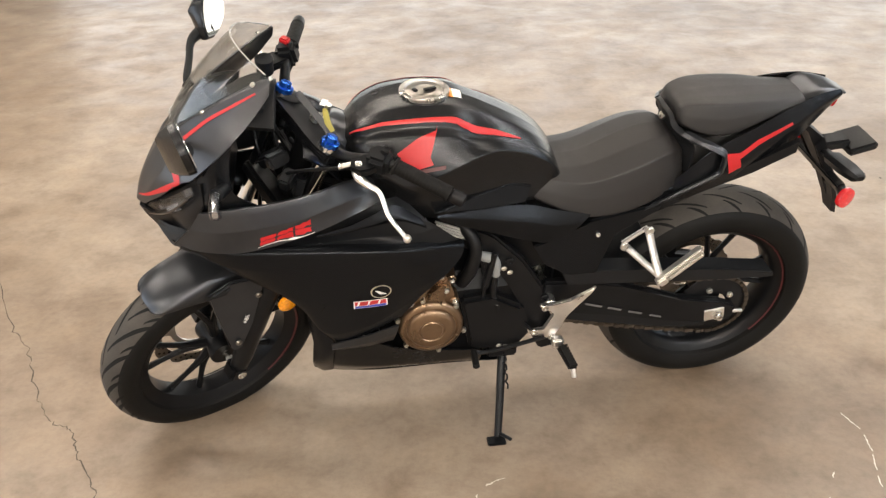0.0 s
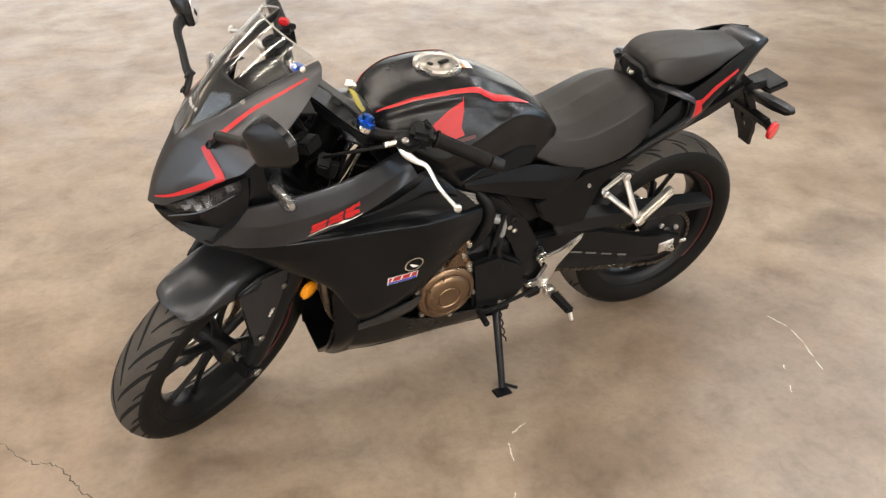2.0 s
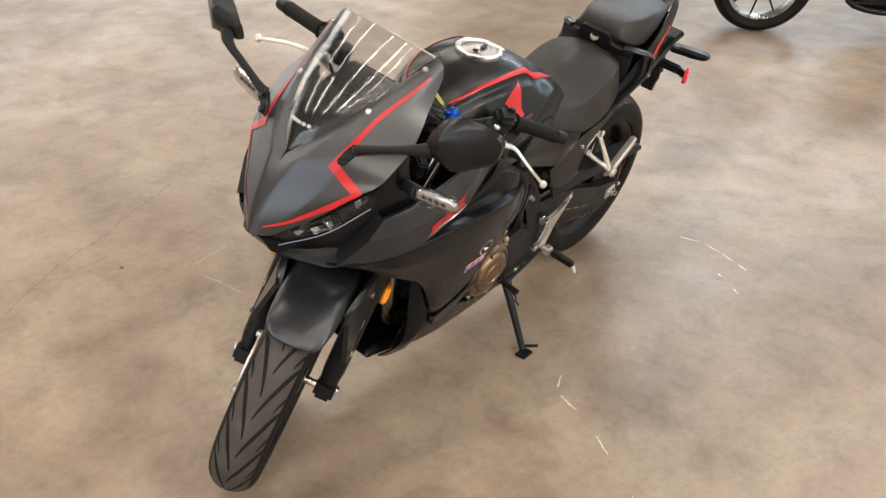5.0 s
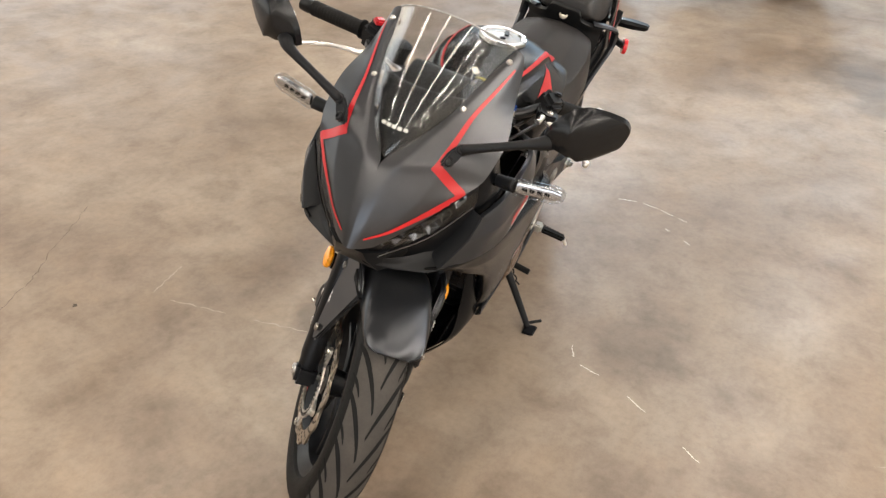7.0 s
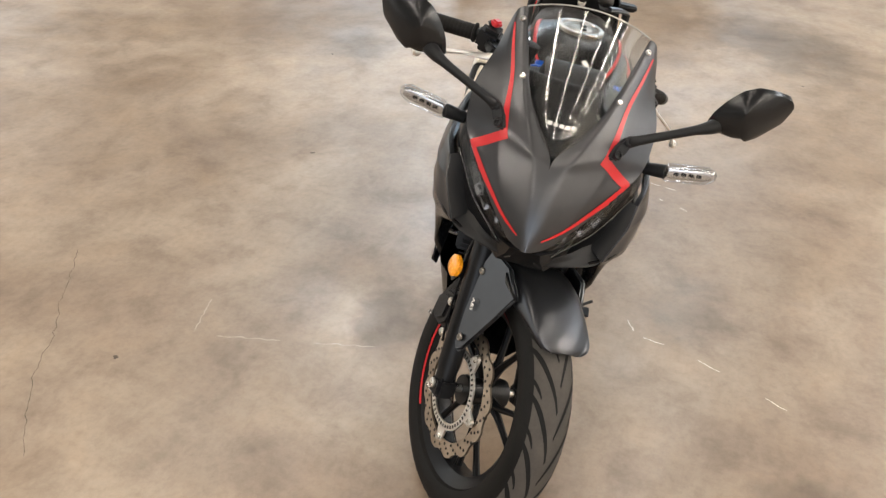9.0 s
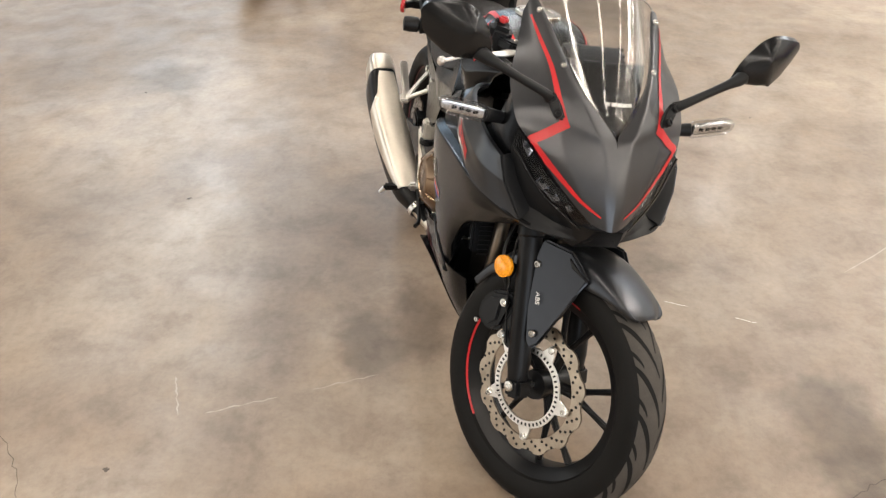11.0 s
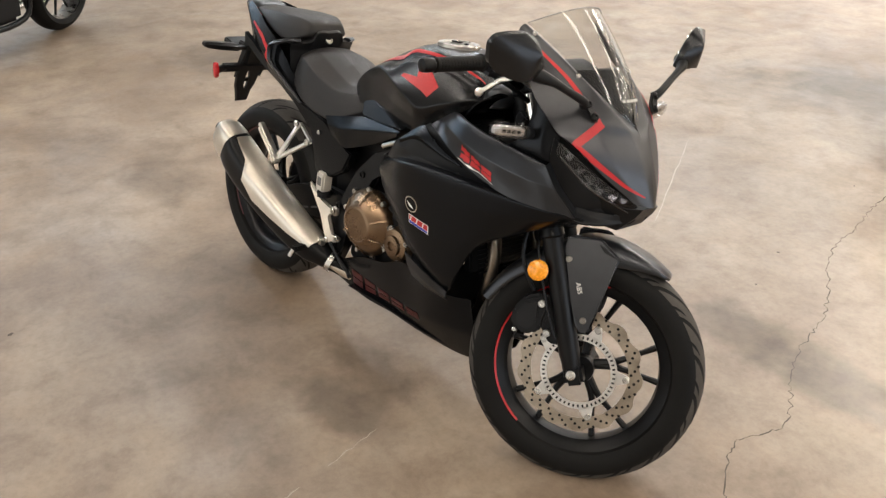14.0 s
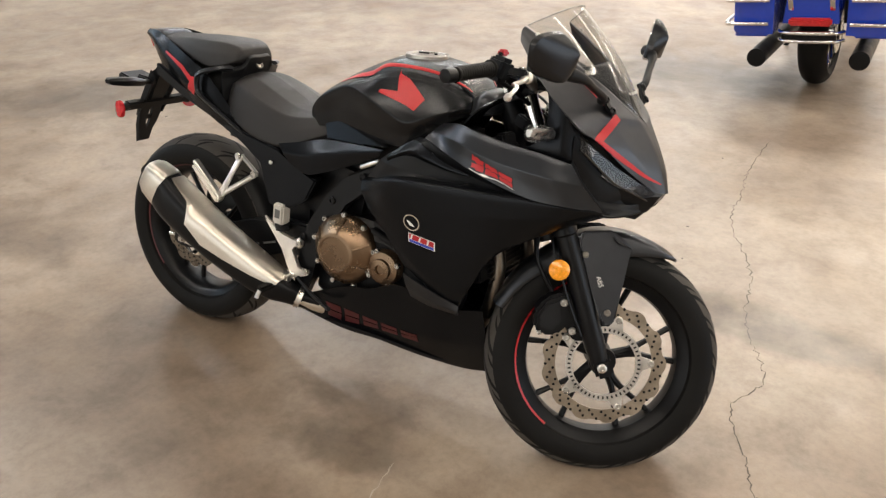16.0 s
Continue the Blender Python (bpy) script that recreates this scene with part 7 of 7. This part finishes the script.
def cruiser(m):
    ob = new("cruiser_motorcycle")
    ob.matrix_basis = m
    tagged(ob, "dark cruiser motorcycle with bright metal wheels, parked", "motorcycle")
    road_wheel("front_wheel", ob, (1.46, 0, 0.31), 0.31, 0.065, RING_METAL, 9)
    road_wheel("rear_wheel", ob, (0, 0, 0.31), 0.31, 0.075, RING_METAL, 9)
    P = lambda name, bm, mt, label="": part(name, bm, mt, ob, label)
    for s in SIDES:
        P("fork_leg", rod(bare(), (1.46, 0.10 * s, 0.31), (1.16, 0.10 * s, 0.98), 0.026), CHROME, "chromed fork leg")
        P("swing_arm", tube(bare(), [(0, 0.12 * s, 0.31), (0.45, 0.13 * s, 0.36)], 0.022, 10), METAL_BLACK)
        P("frame_tube", tube(bare(), [(1.15, 0.03 * s, 0.86), (1.0, 0.12 * s, 0.55), (0.95, 0.14 * s, 0.26), (0.5, 0.14 * s, 0.24), (0.42, 0.13 * s, 0.5), (0.1, 0.12 * s, 0.62)], 0.019, 10, 30), METAL_BLACK)
        P("saddlebag", loft(bare(), [[(x, s * (0.16 + 0.16 * k), 0.40 + 0.34 * t) for k, t in ((0, 0), (1, 0.05), (1, 0.95), (0, 1))] for x in (-0.28, -0.24, 0.18, 0.24)]), METAL_BLACK, "black saddlebag")
        P("exhaust", tube(bare(), [(0.75, -0.10, 0.5), (0.86, -0.16, 0.36), (0.6, -0.18, 0.24 + 0.06 * s), (-0.3, -0.2, 0.25 + 0.06 * s)], [0.022, 0.022, 0.03, 0.036], 12, 24), CHROME, "chromed exhaust pipe")
    P("engine", block(block(bare(), (0.72, 0, 0.36), (0.42, 0.28, 0.28), soft=0.04), (0.72, 0, 0.58), (0.30, 0.22, 0.22), soft=0.03), METAL_BLACK, "dark V-twin engine")
    P("fuel_tank", loft(bare(), [[(x, w * math.cos(a), z + h * math.sin(a)) for a in np.linspace(0, 2 * np.pi, 14, endpoint=False)] for x, w, z, h in ((1.12, 0.05, 0.86, 0.06), (1.0, 0.12, 0.86, 0.11), (0.82, 0.14, 0.85, 0.11), (0.62, 0.08, 0.80, 0.07))], 14), METAL_BLACK, "black teardrop tank")
    P("saddle", loft(bare(), [[(x, w * math.cos(a), z + 0.05 * math.sin(a)) for a in np.linspace(0, 2 * np.pi, 12, endpoint=False)] for x, w, z in ((0.62, 0.09, 0.74), (0.35, 0.16, 0.70), (0.05, 0.14, 0.76), (-0.2, 0.11, 0.80))], 14), VINYL, "black saddle")
    P("rear_fender", patch(bare(), [[(0.36 * math.cos(math.radians(a)), y, 0.31 + r * math.sin(math.radians(a))) for a in (30, 70, 110, 150, 175)] for y, r in ((-0.09, 0.34), (0, 0.37), (0.09, 0.34))], 7, 20, 0.004), METAL_BLACK, "black rear fender")
    P("handlebar", tube(bare(), [(0.92, -0.42, 1.06), (1.05, -0.3, 1.10), (1.13, -0.08, 1.02), (1.13, 0.08, 1.02), (1.05, 0.3, 1.10), (0.92, 0.42, 1.06)], 0.013, 10, 30), CHROME, "chromed handlebar")
    P("headlight", turned(bare(), [(0.03, -0.1), (0.08, -0.06), (0.095, 0.03), (0.09, 0.05), (0.02, 0.055)], (1.28, 0, 0.92), (1, 0, 0), 28), CHROME, "round chromed headlight")
    return ob


def tourer(m):
    """A blue touring motorcycle seen from behind: x forwards."""
    ob = new("touring_motorcycle")
    ob.matrix_basis = m
    tagged(ob, "deep blue touring motorcycle with chrome rails and hard panniers, parked", "motorcycle")
    road_wheel("rear_wheel", ob, (0, 0, 0.315), 0.315, 0.078, CHROME, 9)
    road_wheel("front_wheel", ob, (1.65, 0, 0.31), 0.31, 0.065, CHROME, 9)
    P = lambda name, bm, mt, label="", par=None: part(name, bm, mt, par or ob, label)
    fen = P("rear_fender", loft(bare(), [[(x, w * k, z + dz) for k, dz in ((-1, 0), (-0.9, 0.12), (-0.5, 0.19), (0.5, 0.19), (0.9, 0.12), (1, 0))] for x, w, z in ((0.25, 0.13, 0.56), (0.0, 0.135, 0.56), (-0.22, 0.14, 0.50), (-0.36, 0.145, 0.42))]), BLUE_PAINT, "deep blue rear fender")
    P("fender_lamp", block(bare(), (-0.375, 0, 0.432), (0.03, 0.22, 0.045), (0, -10, 0), 0.01), RED_LENS, "red fender-tip lamp", fen)
    P("fender_rail", tube(bare(), [(-0.32, -0.165, 0.37), (-0.385, -0.13, 0.375), (-0.40, 0, 0.375), (-0.385, 0.13, 0.375), (-0.32, 0.165, 0.37)], 0.011, 10, 24), CHROME, "chrome bumper rail", fen)
    P("fender_rail", tube(bare(), [(-0.32, -0.165, 0.325), (-0.385, -0.13, 0.33), (-0.40, 0, 0.33), (-0.385, 0.13, 0.33), (-0.32, 0.165, 0.325)], 0.010, 10, 24), CHROME, "chrome bumper rail", fen)
    P("bumper_pad", block(bare(), (-0.388, 0, 0.352), (0.015, 0.28, 0.035), soft=0.006), METAL_BLACK, "", fen)
    for s in SIDES:
        P("fender_trim", block(bare(), (-0.372, 0.105 * s, 0.515), (0.006, 0.026, 0.10), (0, -32, 0), 0.002), CHROME, "pale trim strip", fen)
        bag = P("pannier", loft(bare(), [[(x, s * (0.185 + 0.225 * k * w), 0.36 + 0.40 * t) for k, t in ((0, 0.02), (0.9, 0.0), (1, 0.06), (1, 0.92), (0.92, 1), (0, 1))] for x, w in ((-0.40, 0.86), (-0.385, 0.95), (-0.30, 1), (0.20, 1), (0.30, 0.8))]), BLUE_PAINT, "deep blue hard pannier")
        for z, o in ((0.43, 0.42), (0.555, 0.42)):
            P("pannier_rail", tube(bare(), flip([(0.2, o + 0.01, z), (-0.36, o + 0.02, z), (-0.425, o - 0.03, z), (-0.43, 0.30, z), (-0.425, 0.205, z)], s), 0.011, 10, 26), CHROME, "chrome pannier rail", bag)
        P("pannier_skirt", block(bare(), (-0.1, 0.31 * s, 0.352), (0.5, 0.18, 0.02), soft=0.006), BLUE_PAINT, "", bag)
        P("exhaust", tube(bare(), [(0.9, 0.2 * s, 0.28), (0.2, 0.245 * s, 0.25), (-0.40, 0.265 * s, 0.235)], [0.035, 0.05, 0.052], 20, 12), METAL_BLACK, "black exhaust silencer")
        P("exhaust_mouth", turned(bare(), [(0.044, 0), (0.046, 0.002), (0.040, 0.003), (0.002, 0.002)], (-0.402, 0.265 * s, 0.235), (-1, 0, 0), 20), METAL_BLACK)
        P("indicator", turned(bare(), [(0.045, -0.05), (0.05, -0.01), (0.045, 0.012), (0.02, 0.022), (0.004, 0.024)], (-0.40, 0.245 * s, 0.665), (-1, 0, 0.05), 28), AMBER, "round amber indicator")
        P("indicator_arm", rod(bare(), (-0.36, 0.10 * s, 0.685), (-0.36, 0.24 * s, 0.668), 0.024), CHROME, "chrome lamp bar")
    P("tail_light", turned(bare(), [(0.06, -0.05), (0.072, -0.01), (0.066, 0.02), (0.03, 0.034), (0.004, 0.036)], (-0.39, 0, 0.735), (-1, 0, 0.05), 32), RED_LENS, "round red tail light")
    P("saddle", loft(bare(), [[(x, w * math.cos(a), z + h * math.sin(a)) for a in np.linspace(0, 2 * np.pi, 14, endpoint=False)] for x, w, z, h in ((-0.15, 0.14, 0.84, 0.08), (0.1, 0.18, 0.82, 0.09), (0.45, 0.17, 0.74, 0.07), (0.7, 0.1, 0.74, 0.06))], 14), VINYL, "black touring saddle")
    P("fuel_tank", loft(bare(), [[(x, w * math.cos(a), z + h * math.sin(a)) for a in np.linspace(0, 2 * np.pi, 16, endpoint=False)] for x, w, z, h in ((0.66, 0.09, 0.82, 0.08), (0.85, 0.16, 0.87, 0.12), (1.05, 0.15, 0.90, 0.12), (1.2, 0.06, 0.92, 0.07))], 14), BLUE_PAINT, "deep blue tank")
    P("engine", block(block(bare(), (0.80, 0, 0.36), (0.45, 0.30, 0.30), soft=0.04), (0.80, 0, 0.60), (0.30, 0.24, 0.22), soft=0.03), METAL_BLACK, "dark V-twin engine")
    P("front_fender", patch(bare(), [[(1.65 + r * math.cos(math.radians(a)), y, 0.31 + r * math.sin(math.radians(a))) for a in (20, 60, 100, 140, 175)] for y, r in ((-0.09, 0.32), (0, 0.35), (0.09, 0.32))], 7, 20, 0.004), BLUE_PAINT, "deep blue front fender")
    for s in SIDES:
        P("fork_leg", rod(bare(), (1.65, 0.11 * s, 0.31), (1.36, 0.11 * s, 1.0), 0.028), CHROME)
    P("handlebar_fairing", loft(bare(), [[(x, w * math.cos(a), 1.02 + h * math.sin(a)) for a in np.linspace(0, 2 * np.pi, 16, endpoint=False)] for x, w, h in ((1.30, 0.30, 0.14), (1.42, 0.28, 0.16), (1.52, 0.16, 0.10))]), BLUE_PAINT, "deep blue handlebar fairing")
    P("side_stand", rod(bare(), (0.7, 0.18, 0.24), (0.74, 0.36, 0.01), 0.014), METAL_BLACK)
    return ob


cruiser(pose(4.724, 2.25, 0, -7, 0, 134))
tourer(pose(0.12, -1.64, 0, -6, 0, -80))
